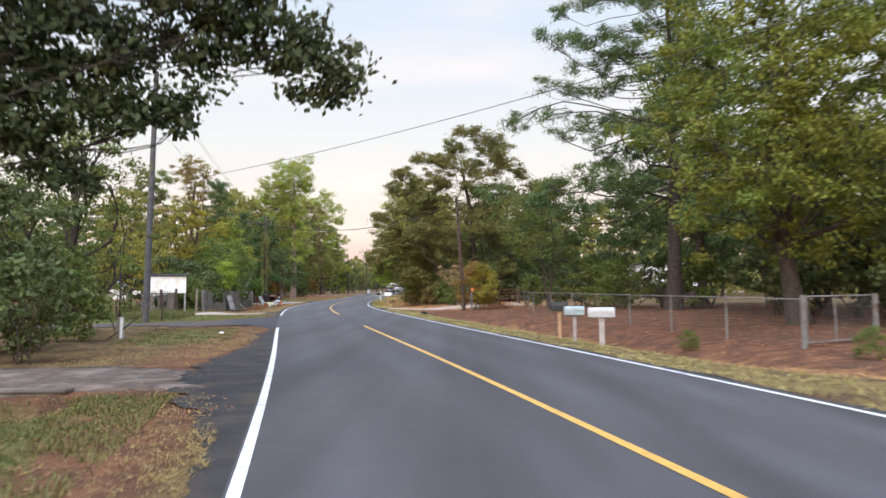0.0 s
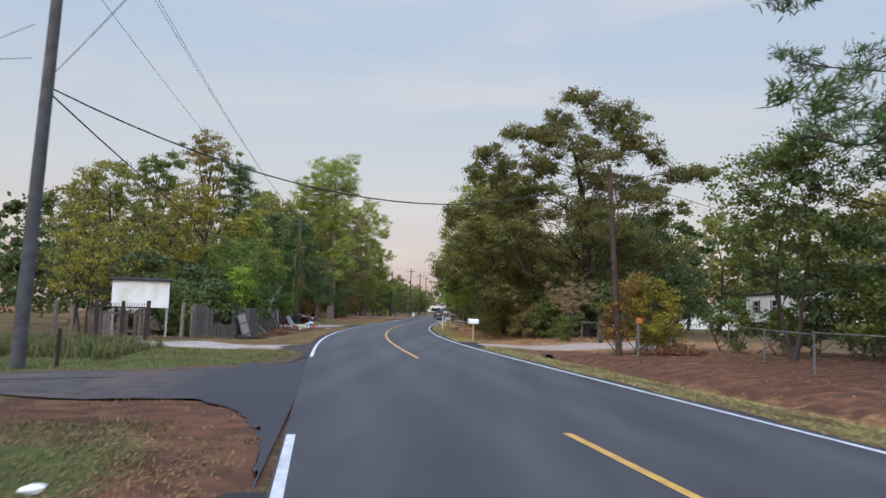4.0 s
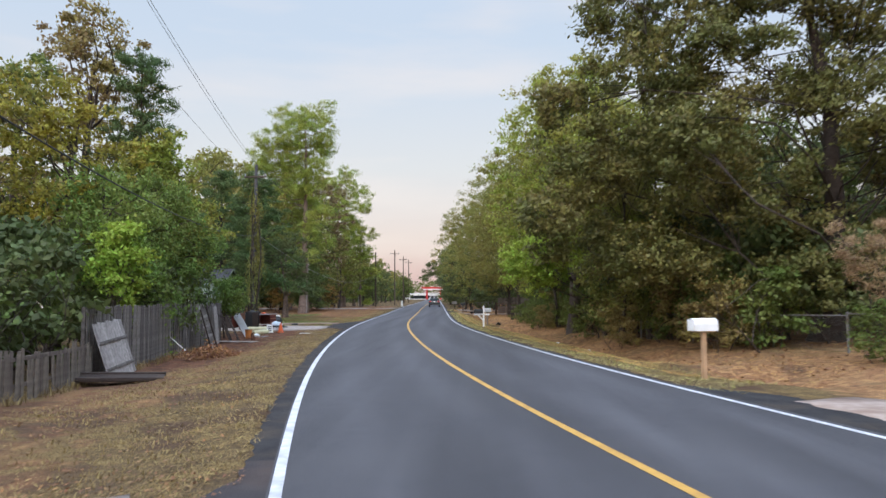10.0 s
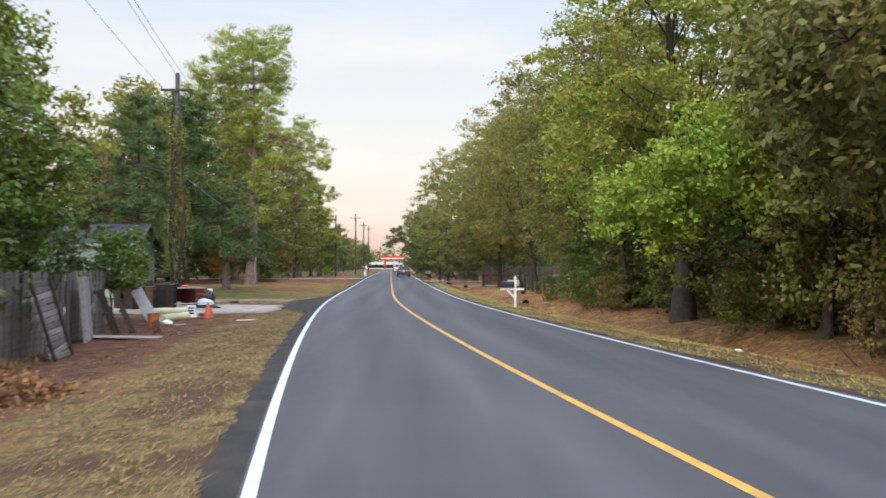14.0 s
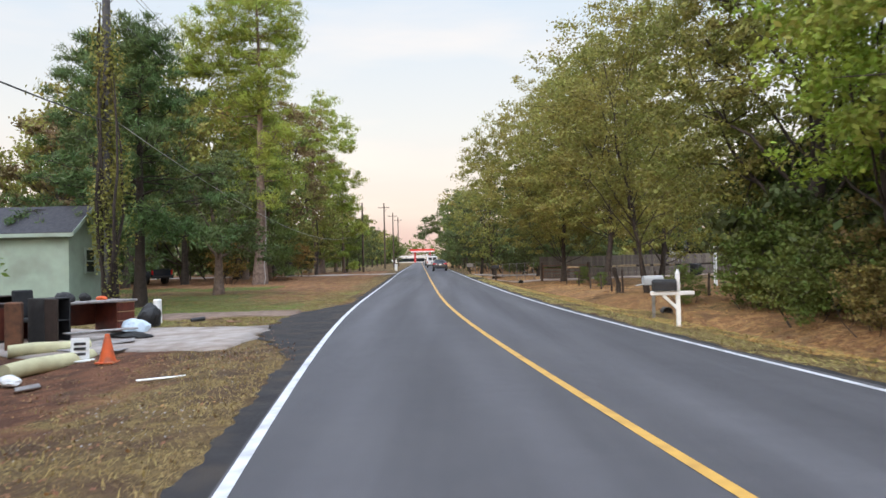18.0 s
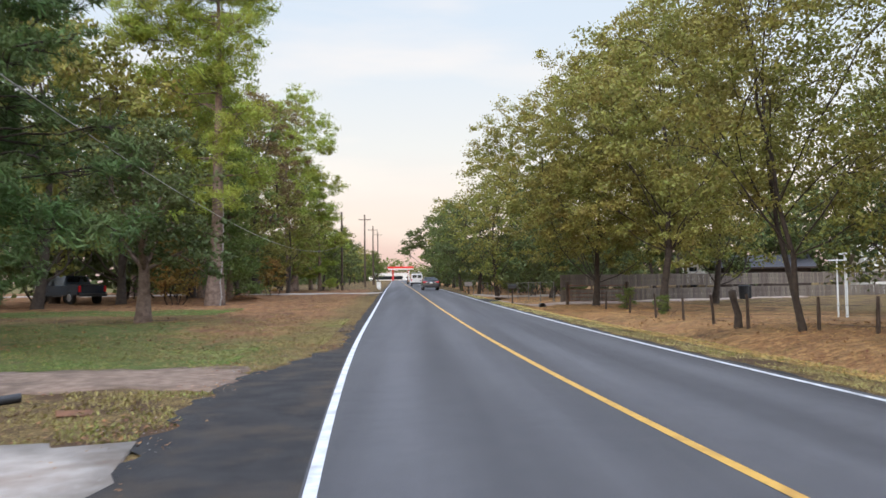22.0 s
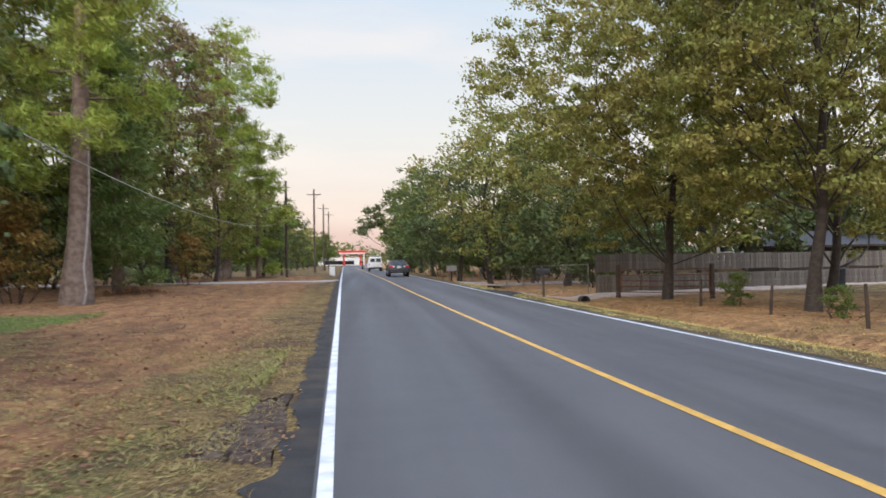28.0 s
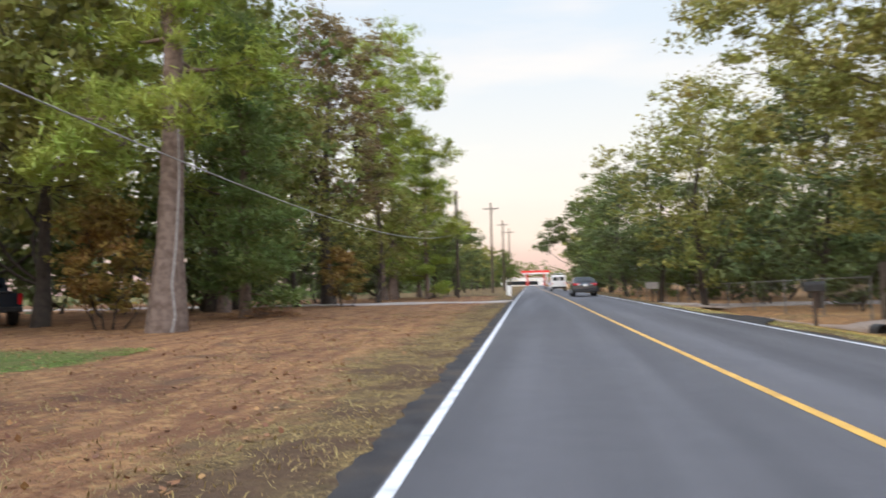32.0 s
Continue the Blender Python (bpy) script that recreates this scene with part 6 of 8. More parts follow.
for x, y, k, s in ((-36.5, 131, "broad_b", 1.6), (-35.6, 142.8, "broad_a", 1.85), (-38.5, 124, "broad_b", 1.6), (-42, 133, "broad_b", 1.75), (-36, 147, "broad_b", 1.3), (-34.5, 142, "pine_b", 0.9), (-33.5, 150, "broad_b", 1.15), (-31.5, 165, "pine_b", 0.85), (-31, 178, "pine_a", 0.75), (-30.6, 159, "broad_b", 0.9), (-28.8, 173, "broad_a", 0.9), (-28.2, 184, "broad_c", 0.8), (-40, 120, "broad_b", 1.1), (-46, 140, "broad_b", 1.3), (-44, 152, "pine_a", 0.9), (-40, 165, "pine_b", 0.8),
                   (-38, 114, "broad_b", 0.95), (-42, 104, "broad_a", 1.15), (-48, 84, "broad_c", 1.2), (-40, 92, "broad_a", 1.0), (-34, 68, "broad_c", 1.0), (-36, 54, "broad_c", 1.0), (-30, 46, "broad_a", 0.8), (-27, 40, "broad_c", 0.7), (-26, 30, "broad_a", 0.8), (-24, 18, "broad_c", 0.9), (-20, 8, "broad_a", 0.9)):
    put(k, x, y, s, "leafy tree of the wood behind the yards" if not k.startswith("pine") else "tall pine of the wood behind the yards")
for i, y in enumerate(range(192, 400, 13)):
    put(("broad_a", "broad_c", "broad_b")[i % 3], -30 - 0.045 * (y - 184) - (i % 2) * 2, y, 0.7 + 0.12 * (i % 3), "roadside tree in the far row")


# ---- fences ----
def along(a, b, n):
    """n points between a and b, with the heading in degrees."""
    a, b = np.array(a, float), np.array(b, float)
    return [(a + (b - a) * t) for t in np.linspace(0, 1, n)], math.degrees(math.atan2(b[1] - a[1], b[0] - a[0]))


def plank_fence(name, a, b, h, material, label, width=0.14, jag=0.08, lean=1.5, gaps=0.03, seed=0, rails=(0.25, 0.8), post_every=2.4, tiers=False):
    """Upright planks, each of its own, on rails and posts, standing on the ground from a to b."""
    r = np.random.default_rng(seed)
    L = math.dist(a, b)
    n = max(2, int(L / width))
    pts, head = along(a, b, n)
    mid = ((a[0] + b[0]) / 2, (a[1] + b[1]) / 2)
    t = thing(name, (a[0], a[1], float(gz(*a))), head, label, "fence")
    z0 = float(gz(*a))
    meshes = [mesh_of(boxm(width * 0.93, 0.022, h + dh, (0, 0, (h + dh) / 2), bevel=0.004), "plank", M[material]) for dh in (-jag, -jag * 0.3, 0, jag * 0.5, jag)]
    for i, p in enumerate(pts):
        if r.random() < gaps:
            continue
        for lift, k in (((-0.03, 0.45), (0.55, 0.45)) if tiers else ((-0.03, 1.0),)):
            o = new("plank", meshes[int(r.integers(5))])
            o.parent = t
            o.matrix_basis = pose(i * L / (n - 1), r.normal() * 0.008, float(gz(*p)) - z0 + lift * (h if lift > 0 else 1), r.normal() * lean * 0.5, r.normal() * lean, 0) @ Matrix.Diagonal((1, 1, k, 1))
    for z in rails:
        part("rail", boxm(L, 0.04, 0.09, (L / 2, 0.04, z * h + (float(gz(*b)) - z0) / 2)), M[material], t)
    k = max(2, int(L / post_every) + 1)
    for i in range(k):
        p = np.array(a) + (np.array(b) - np.array(a)) * i / (k - 1)
        part("post", boxm(0.1, 0.1, h + 0.15, (i * L / (k - 1), 0.1, h / 2 + float(gz(*p)) - z0 - 0.1)), M[material], t)
    return t


def mesh_of(bm, name, material):
    me = bpy.data.meshes.new(name)
    bm.to_mesh(me)
    bm.free()
    me.materials.append(material)
    return me


def chain_link(a, b, h, label, every=3.0, seed=0):
    """A chain-link fence: galvanised posts, a top rail and woven wire."""
    L = math.dist(a, b)
    _, head = along(a, b, 2)
    z0, z1 = float(gz(*a)), float(gz(*b))
    t = thing("chain_link_fence", (*a, z0), head, label, "fence", "chain-link fences")
    k = max(2, int(L / every) + 1)
    post = mesh_of(cylm(0.03, 0.03, h + 0.25, (0, 0, -0.2), seg=8), "post", M["metal_dull"])
    for i in range(k):
        s = i * L / (k - 1)
        o = new("post", post)
        o.parent = t
        o.location = (s, 0, (z1 - z0) * s / L)
    part("top_rail", mesh_np("rail", *tube_np([(0, 0, h), (L / 2, 0, h + (z1 - z0) / 2), (L, 0, h + z1 - z0)], [0.02] * 3, 6), M["metal_dull"], True), None, t)
    V, step, w = [], 0.11, 0.0022
    for s in np.arange(-h, L, step):
        for d in (1, -1):
            x0, x1 = (s, s + h) if d > 0 else (s + h, s)
            za, zb = 0.03, h
            ta, tb = (0 - x0) / (x1 - x0), (L - x0) / (x1 - x0)
            lo, hi = max(0, min(ta, tb)), min(1, max(ta, tb))
            if hi <= lo:
                continue
            p, q = [(x0 + (x1 - x0) * f, za + (zb - za) * f) for f in (lo, hi)]
            V += [(p[0] - w, 0, p[1] + (z1 - z0) * p[0] / L), (p[0] + w, 0, p[1] + (z1 - z0) * p[0] / L), (q[0] + w, 0, q[1] + (z1 - z0) * q[0] / L), (q[0] - w, 0, q[1] + (z1 - z0) * q[0] / L)]
    part("wire_mesh", mesh_np("wire_mesh", V, np.arange(len(V)).reshape(-1, 4), M["metal_dull"]), None, t)
    return t


def wire_fence(pts, h, label, wires=3):
    """Rough wooden posts with strands of wire."""
    z0 = float(gz(*pts[0]))
    t = thing("wire_fence", (*pts[0], z0), 0, label, "fence")
    r = np.random.default_rng(len(pts))
    tops = []
    for p in pts:
        lean = r.normal(size=2) * 0.08
        d = np.array([p[0] - pts[0][0], p[1] - pts[0][1], float(gz(*p)) - z0])
        hh = h * r.uniform(0.8, 1.1)
        part("post", mesh_np("post", *tube_np([d + [0, 0, -0.2], d + [lean[0] * 0.4, lean[1] * 0.4, hh * 0.5], d + [lean[0], lean[1], hh]], [0.055, 0.05, 0.04], 7), M["pole_wood"], True), None, t)
        tops.append((d, lean))
    for k in range(wires):
        f = (k + 0.7) / wires * 0.9
        q = [d + [l[0] * f, l[1] * f, h * f * 0.85] for d, l in tops]
        part("wire", mesh_np("wire", *tube_np(q, [0.004] * len(q), 4), M["metal_dark"], True), None, t)
    return t


plank_fence("plank_fence", (-18.1, 51.2), (-18.95, 55.6), 1.52, "fence_wood", "upright grey weathered plank panel beside the driveway", seed=1, gaps=0)
plank_fence("plank_fence", (-18.98, 55.8), (-19.75, 61.3), 0.95, "fence_brown", "low broken brown plank fence grown with dry weeds", seed=2, gaps=0.07, jag=0.12, lean=3)
plank_fence("plank_fence", (-19.95, 61.5), (-21.05, 69.1), 1.88, "fence_wood", "weathered grey plank fence along the verge", 0.15, 0.03, 0.8, 0.0, 3)
plank_fence("plank_fence", (-21.1, 69.3), (-22.85, 80.1), 1.9, "fence_wood", "weathered grey plank fence with junk leaning on it", 0.15, 0.04, 1.2, 0.02, 4)
plank_fence("board_fence", (-6.3, 133.5), (8.0, 137.8), 1.95, "fence_brown", "long grey-brown board fence of two tiers along the driveway", 0.2, 0.03, 0.4, 0, 5, (0.1, 0.43, 0.6, 0.97), tiers=True)
plank_fence("board_fence", (8.0, 137.8), (24.0, 141.6), 1.95, "fence_brown", "long grey-brown board fence of two tiers along the driveway", 0.2, 0.03, 0.4, 0, 6, (0.1, 0.43, 0.6, 0.97), tiers=True)
wall = thing("headwall", on(-6.3, 10.3), 0, "grey concrete headwall along the driveway edge", "wall")
part("wall", boxm(4.6, 0.2, 0.5, (-1.6, 0, -0.2), bevel=0.02), M["concrete_grey"], wall)
part("coping", boxm(4.7, 0.26, 0.05, (-1.6, 0, 0.07), bevel=0.012), M["concrete_grey"], wall)

gate = thing("chain_link_gate", on(7.7, 16.5), 33.0, "galvanised chain-link gate hung on a thick post", "gate")
part("gate_post", cylm(0.06, 0.06, 1.4, (0, 0, -0.2), seg=12), M["metal_dull"], gate)
for a, b in (((0.12, 0, 0.12), (2.9, 0, 0.12)), ((0.12, 0, 1.16), (2.9, 0, 1.16)), ((0.12, 0, 0.12), (0.12, 0, 1.16)), ((1.25, 0, 0.12), (1.25, 0, 1.16)), ((2.9, 0, 0.12), (2.9, 0, 1.16))):
    part("gate_frame", mesh_np("gate_frame", *tube_np([a, b], [0.022, 0.022], 8), M["metal_dull"], True), None, gate)
for i in range(30):
    for d in (1, -1):
        x0 = 0.12 + i * 0.11
        q = [(x0, 0, 0.13 if d > 0 else 1.15), (min(x0 + 1.0, 2.9), 0, 0.13 + (min(x0 + 1.0, 2.9) - x0) * 1.02 if d > 0 else 1.15 - (min(x0 + 1.0, 2.9) - x0) * 1.02)]
        if x0 < 2.8:
            part("wire", mesh_np("wire", *tube_np(q, [0.002, 0.002], 3), M["metal_dull"], True), None, gate)
part("gate_post", cylm(0.05, 0.05, 1.4, (3.02, 0, -0.2), seg=12), M["metal_dull"], gate)

picket = plank_fence("picket_fence", (-21.1, 48.0), (-19.35, 49.4), 1.25, "fence_brown", "dark weathered picket fence with a spiked rail before the white board", 0.15, 0.1, 2.0, 0.22, 7, (0.3, 0.9), 0.85)
for i in range(22):
    part("spike", boxm(0.025, 0.02, 0.22, (0.06 + i * 0.1, 0.03, 1.46), bevel=0.004), M["wood_dark"], picket)
for i, h in enumerate((1.6, 1.62, 1.66)):
    part("post", boxm(0.15, 0.13, h + 0.1, (0.2 + i * 0.98, -0.1, h / 2 - 0.02), (0, (-2, 1, 3)[i], 0)), M["wood_dark"], picket)
part("rail", boxm(2.2, 0.04, 0.06, (1.1, 0.04, 1.38)), M["wood_dark"], picket)
for x, y, h in ((-22.3, 47.4, 1.6), (-22.9, 49.6, 1.4), (-18.4, 50.6, 1.6)):
    t = thing("fence_post", on(x, y), 10, "rough dark wooden post of a fallen fence", "post")
    part("post", mesh_np("post", *tube_np([(0, 0, -0.2), (0.02, 0.01, h * 0.5), (0.05, 0, h)], [0.09, 0.085, 0.08], 8), M["fence_brown"], True), None, t)
chain_link((7.7, 16.5), (4.0, 39.4), 1.1, "galvanised chain-link yard fence along the leaf-strewn bank", seed=2)
chain_link((4.0, 39.4), (4.2, 47.2), 1.05, "galvanised chain-link yard fence by the service pole", seed=3)
chain_link((0.75, 57.0), (-0.2, 63.0), 1.05, "rusty chain-link fence beside the field gate", seed=8)
chain_link((-0.2, 63.0), (-3.4, 72.5), 1.0, "rusty chain-link fence under the oak", seed=4)
chain_link((-3.4, 72.5), (-4.6, 92.0), 1.0, "rusty chain-link fence behind the undergrowth", seed=7)
chain_link((-7.0, 132.8), (-9.6, 152.0), 1.45, "chain-link fence along the far verge", seed=5)
chain_link((-9.6, 156.0), (-12.0, 185.0), 1.45, "chain-link fence along the far verge", seed=6)
wire_fence([(-4.4, 95.0), (-4.7, 97.2), (-5.0, 99.3), (-5.6, 100.9), (-6.4, 103.4), (-6.2, 106.5), (-6.0, 110.0), (-5.8, 114.0), (-5.7, 118.5), (-5.8, 123.0)], 1.0, "sagging wire fence on rough leaning posts")
stump = thing("fence_stump", on(-6.5, 103.9), 20, "thick leaning dead stump in the wire fence", "stump")
part("trunk", mesh_np("stump", *tube_np([(0, 0, -0.2), (0.02, 0, 0.4), (-0.12, 0, 0.8), (-0.2, 0, 1.15), (-0.22, 0, 1.2)], [0.15, 0.11, 0.10, 0.12, 0.02], 9), M["bark"], True), None, stump)


def field_gate(a, b, h, label):
    L = math.dist(a, b)
    _, head = along(a, b, 2)
    t = thing("field_gate", on(*a), head, label, "gate")
    for s in (0, L):
        part("gate_post", cylm(0.11, 0.1, h + 0.4, (s, 0, -0.2)), M["pole_wood"], t)
    for z in np.linspace(0.25, h, 5):
        part("bar", mesh_np("bar", *tube_np([(0.1, 0, z), (L / 2, 0, z - 0.02), (L - 0.1, 0, z)], [0.022] * 3, 6), M["rust"], True), None, t)
    for s in (0.12, L / 2, L - 0.12):
        part("upright", cylm(0.022, 0.022, h - 0.2, (s, 0, 0.22), seg=6), M["rust"], t)
    return t


field_gate((0.86, 56.9), (4.7, 57.9), 1.2, "rusty five-bar field gate closing the driveway")
field_gate((-6.8, 129.0), (-3.4, 127.0), 1.25, "rusty tube gate standing across the bank before the board fence")


# ---- mailboxes ----
def mailbox(at, turn, size, body_m, post_m, label, h=1.0, cross=False, flag=True, marks=None, wide=0.09):
    """A domed box on a post; the door faces along its own x."""
    t = thing("mailbox", on(*at), turn, label, "mailbox", "roadside mailboxes")
    l, w, bh = size
    part("post", boxm(wide, wide, h + 0.2 + (0.38 if cross else 0), (0, 0, h / 2 - 0.1 + (0.19 if cross else 0))), M[post_m], t)
    ang = np.linspace(0, np.pi, 9)
    ring = [(-w / 2, 0)] + [(-w / 2 * math.cos(a), bh - w / 2 + w / 2 * math.sin(a)) for a in ang] + [(w / 2, 0)]
    off = -0.28 if cross else 0.0
    bm = bmesh.new()
    ends = []
    for s in (-l / 2, l / 2):
        ends.append([bm.verts.new((s - off, y, h + z)) for y, z in ring])
    k = len(ring)
    for i in range(k):
        bm.faces.new((ends[0][i], ends[0][(i + 1) % k], ends[1][(i + 1) % k], ends[1][i]))
    bm.faces.new(ends[0][::-1]), bm.faces.new(ends[1])
    bmesh.ops.recalc_face_normals(bm, faces=bm.faces)
    body = part("box", bm, M[body_m], t)
    part("door", boxm(0.015, w * 0.96, bh * 0.9, (l / 2 - off + 0.008, 0, h + bh * 0.46), bevel=0.004), M[body_m], body)
    part("latch", boxm(0.02, 0.05, 0.02, (l / 2 - off + 0.02, 0, h + bh * 0.9), bevel=0.003), M["metal_grey"], body)
    if flag:
        part("flag", boxm(0.16, 0.008, 0.05, (0.02 - off, -w / 2 - 0.012, h + bh * 0.45), (0, 10, 0), 0.002), M["red"], body, "small red signal flag")
    if marks:
        for i in range(3):
            part("marking", boxm(0.05, 0.004, 0.045, (-0.09 + 0.08 * i - off, -w / 2 - 0.003, h + bh * 0.45), bevel=0), M[marks], body, "dark plain marking bar")
    part("bracket", boxm(l * 0.8, w * 0.8, 0.025, (-off, 0, h - 0.012)), M[post_m], t)
    if cross:
        part("crossbar", boxm(0.94, 0.09, 0.09, (0.12, 0, h - 0.06)), M[post_m], t)
        part("finial", cylm(0.055, 0.012, 0.10, (0, 0, h + 0.37), seg=8), M[post_m], t)
        part("strut", boxm(0.42, 0.07, 0.07, (0.17, 0, h - 0.25), (0, -45, 0)), M[post_m], t)
    return t


# the boxes stand with their doors to the road
mailbox((3.15, 20.1), 180, (0.52, 0.22, 0.24), "box_blue", "plank_pale", "pale blue-green mailbox on a short wooden post", 0.72)
mailbox((3.66, 18.9), 170, (0.66, 0.24, 0.25), "box_white", "plank_pale", "white mailbox on a weathered thick post", 0.74, marks="tail_red", wide=0.14)
mailbox((2.85, 20.9), 180, (0.48, 0.20, 0.24), "black", "wood_raw", "black mailbox on a raw wooden post", 0.80)
mailbox((-5.68, 57.8), 195, (0.52, 0.24, 0.25), "white", "wood_raw", "white mailbox on a raw pine post", 0.95, flag=False, marks="tail_red")
mailbox((-9.3, 86.2), 172, (0.5, 0.2, 0.25), "black", "white", "black mailbox on a white cross-shaped post", 0.80, cross=True, marks="tail_red")
old_box = mailbox((-9.0, 89.2), 180, (0.50, 0.22, 0.24), "box_white", "fence_wood", "pale grey old mailbox, lid open, on a thin post", 0.88, marks="tail_red", wide=0.075)
part("lid", boxm(0.2, 0.2, 0.012, (0.35, 0, 0.885), (0, 8, 0), 0.004), M["box_white"], old_box)
mailbox((-10.66, 127.0), 172, (0.52, 0.22, 0.26), "black", "pole_wood", "black mailbox on an old wooden post", 0.95)


# ---- culverts ----
def culvert(x, y, r, length, label):
    t = thing("culvert", (x, y, float(gz(x, y)) - r * 0.7), 0, label, "culvert", "drain culverts")
    bm = bmesh.new()
    n = 18
    rings = []
    for yy, rr in ((0, r), (length, r), (length, r * 0.88), (0, r * 0.88)):
        rings.append([bm.verts.new((rr * math.cos(2 * math.pi * i / n), yy, r + rr * math.sin(2 * math.pi * i / n))) for i in range(n)])
    for k in range(4):
        for i in range(n):
            bm.faces.new((rings[k][i], rings[k][(i + 1) % n], rings[(k + 1) % 4][(i + 1) % n], rings[(k + 1) % 4][i]))
    part("pipe", bm, M["metal_dark"], t)
    # black disc set back in the pipe, painting the shade of its bore
    part("plug", cylm(r * 0.86, r * 0.86, 0.05, (0, min(0.35, length * 0.6), r), (90, 0, 0)), M["black"], t, "black disc standing for the darkness inside the pipe")
    return t


culvert(-8.24, 90.5, 0.14, 0.3, "rusty round drain pipe under the driveway")
culvert(cx(93.5) + 6.6, 93.0, 0.16, 0.4, "dark round drain pipe in the ditch")
culvert(-8.6, 128.0, 0.2, 0.5, "concrete drain pipe under the gravel driveway")
culvert(cx(50) + 6.4, 48.6, 0.22, 1.0, "dark drain pipe under the gate driveway")


# ---- buildings ----
def window(parent, w, h, at, turn=0, frame="white", shutters=None):
    """A window with frame, sill and pane; it looks along its own -y."""
    win = part("window", boxm(w, 0.04, h, at, (0, 0, turn)), M["glass"], parent, "dark window pane")
    c, s = math.cos(radians(turn)), math.sin(radians(turn))

    def loc(dx, dy, dz):
        return (at[0] + dx * c - dy * s, at[1] + dx * s + dy * c, at[2] + dz)
    for dx in (-w / 2, w / 2):
        part("frame", boxm(0.06, 0.07, h + 0.1, loc(dx, -0.01, 0), (0, 0, turn)), M[frame], win)
    for dz in (-h / 2, 0, h / 2):
        part("frame", boxm(w, 0.07, 0.05, loc(0, -0.012, dz), (0, 0, turn)), M[frame], win)
    if shutters:
        for dx in (-w / 2 - 0.18, w / 2 + 0.18):
            part("shutter", boxm(0.26, 0.05, h + 0.06, loc(dx, -0.02, 0), (0, 0, turn)), M[shutters], win)
    return win


def gable_house(at, turn, length, depth, wall_h, rise, wall_m, roof_m, label, trim="white", over=0.25, windows=(), seams=0):
    """A plain house: four walls, boards, a gabled roof along x, fascia boards."""
    t = thing("house", at, turn, label, "house")
    part("wall", boxm(length, 0.12, wall_h, (length / 2, 0.06, wall_h / 2)), M[wall_m], t)
    part("wall", boxm(length, 0.12, wall_h, (length / 2, depth - 0.06, wall_h / 2)), M[wall_m], t)
    for x in (0.06, length - 0.06):
        bm = bmesh.new()
        v = [bm.verts.new((x + s, y, z)) for s in (-0.06, 0.06) for y, z in ((0.12, 0), (depth - 0.12, 0), (depth - 0.12, wall_h), (depth / 2, wall_h + rise * 0.97), (0.12, wall_h))]
        bm.faces.new(v[:5][::-1]), bm.faces.new(v[5:])
        for i in range(5):
            bm.faces.new((v[i], v[(i + 1) % 5], v[5 + (i + 1) % 5], v[5 + i]))
        part("gable", bm, M[wall_m], t)
    a = math.degrees(math.atan2(rise, depth / 2))
    w = math.hypot(rise, depth / 2) + over
    for s in (1, -1):
        y = depth / 2 - s * (w / 2) * math.cos(radians(a))
        z = wall_h + rise - (w / 2) * math.sin(radians(a)) + 0.08
        roof = part("roof", boxm(length + 2 * over, w, 0.09, (length / 2, y, z), (s * a, 0, 0)), M[roof_m], t)
        ye = depth / 2 - s * w * math.cos(radians(a))
        part("fascia", boxm(length + 2 * over, 0.03, 0.16, (length / 2, ye, wall_h + rise - w * math.sin(radians(a)) + 0.03)), M[trim], roof)
        for x in (-over, length + over):
            part("fascia", boxm(0.03, w, 0.16, (x, y, z - 0.02), (s * a, 0, 0)), M[trim], roof)
    for i in range(seams):
        part("seam", boxm(length, 0.012, 0.02, (length / 2, -0.004, wall_h * (i + 1) / (seams + 1)), bevel=0), M[trim], t)
    for w_, h_, x, y, z, tr in windows:
        window(t, w_, h_, (x, y, z), tr, trim)
    return t


gable_house((-39.4, 96.9, float(gz(-28, 97))), 0, 11.0, 2.9, 3.0, 0.95, "green_wall", "roof_dark", "pale green narrow house with a dark shingle roof", "green_wall", 0.3, ((0.7, 0.9, 11.03, 1.5, 1.9, 90), (0.9, 0.9, 5.0, -0.02, 1.9, 0)), 1)

home = thing("mobile_home", (20.4, 93.6, 0.32), -87, "long white mobile home on dark skirting", "mobile home")
part("body", boxm(16.5, 4.2, 2.62, (8.25, 2.1, 2.31), bevel=0.05), M["panel_white"], home)
part("skirting", boxm(16.3, 4.0, 1.2, (8.15, 2.1, 0.42)), M["wood_dark"], home)
part("roof", boxm(16.9, 4.6, 0.16, (8.25, 2.1, 3.7), bevel=0.04), M["roof_dark"], home)
for x in (2.6, 6.6, 13.0):
    window(home, 1.0, 1.15, (x, -0.02, 2.5), 0, "white", "black")
part("door", boxm(0.9, 0.05, 2.0, (9.6, -0.02, 2.1)), M["white"], home)
part("step", boxm(1.3, 1.0, 1.0, (9.6, -0.5, 0.45)), M["plank_pale"], home)

gable_house((12.4, 151.0, float(gz(14, 150))), -18, 8.0, 7.5, 2.5, 1.1, "wood_dark", "roof_dark", "dark house with a low grey roof behind the board fence", "wood_dark", 0.5, ((1.2, 1.0, 3, -0.03, 1.5, 0), (1.2, 1.0, 8, -0.03, 1.5, 0)))
gable_house((22.5, 143.0, float(gz(24, 146))), -18, 13, 8, 2.6, 1.7, "panel_white", "roof_pale", "cream house with a pale roof behind the board fence", "white", 0.5, ((1.2, 1.0, 3, -0.03, 1.5, 0), (1.2, 1.0, 9, -0.03, 1.5, 0)))
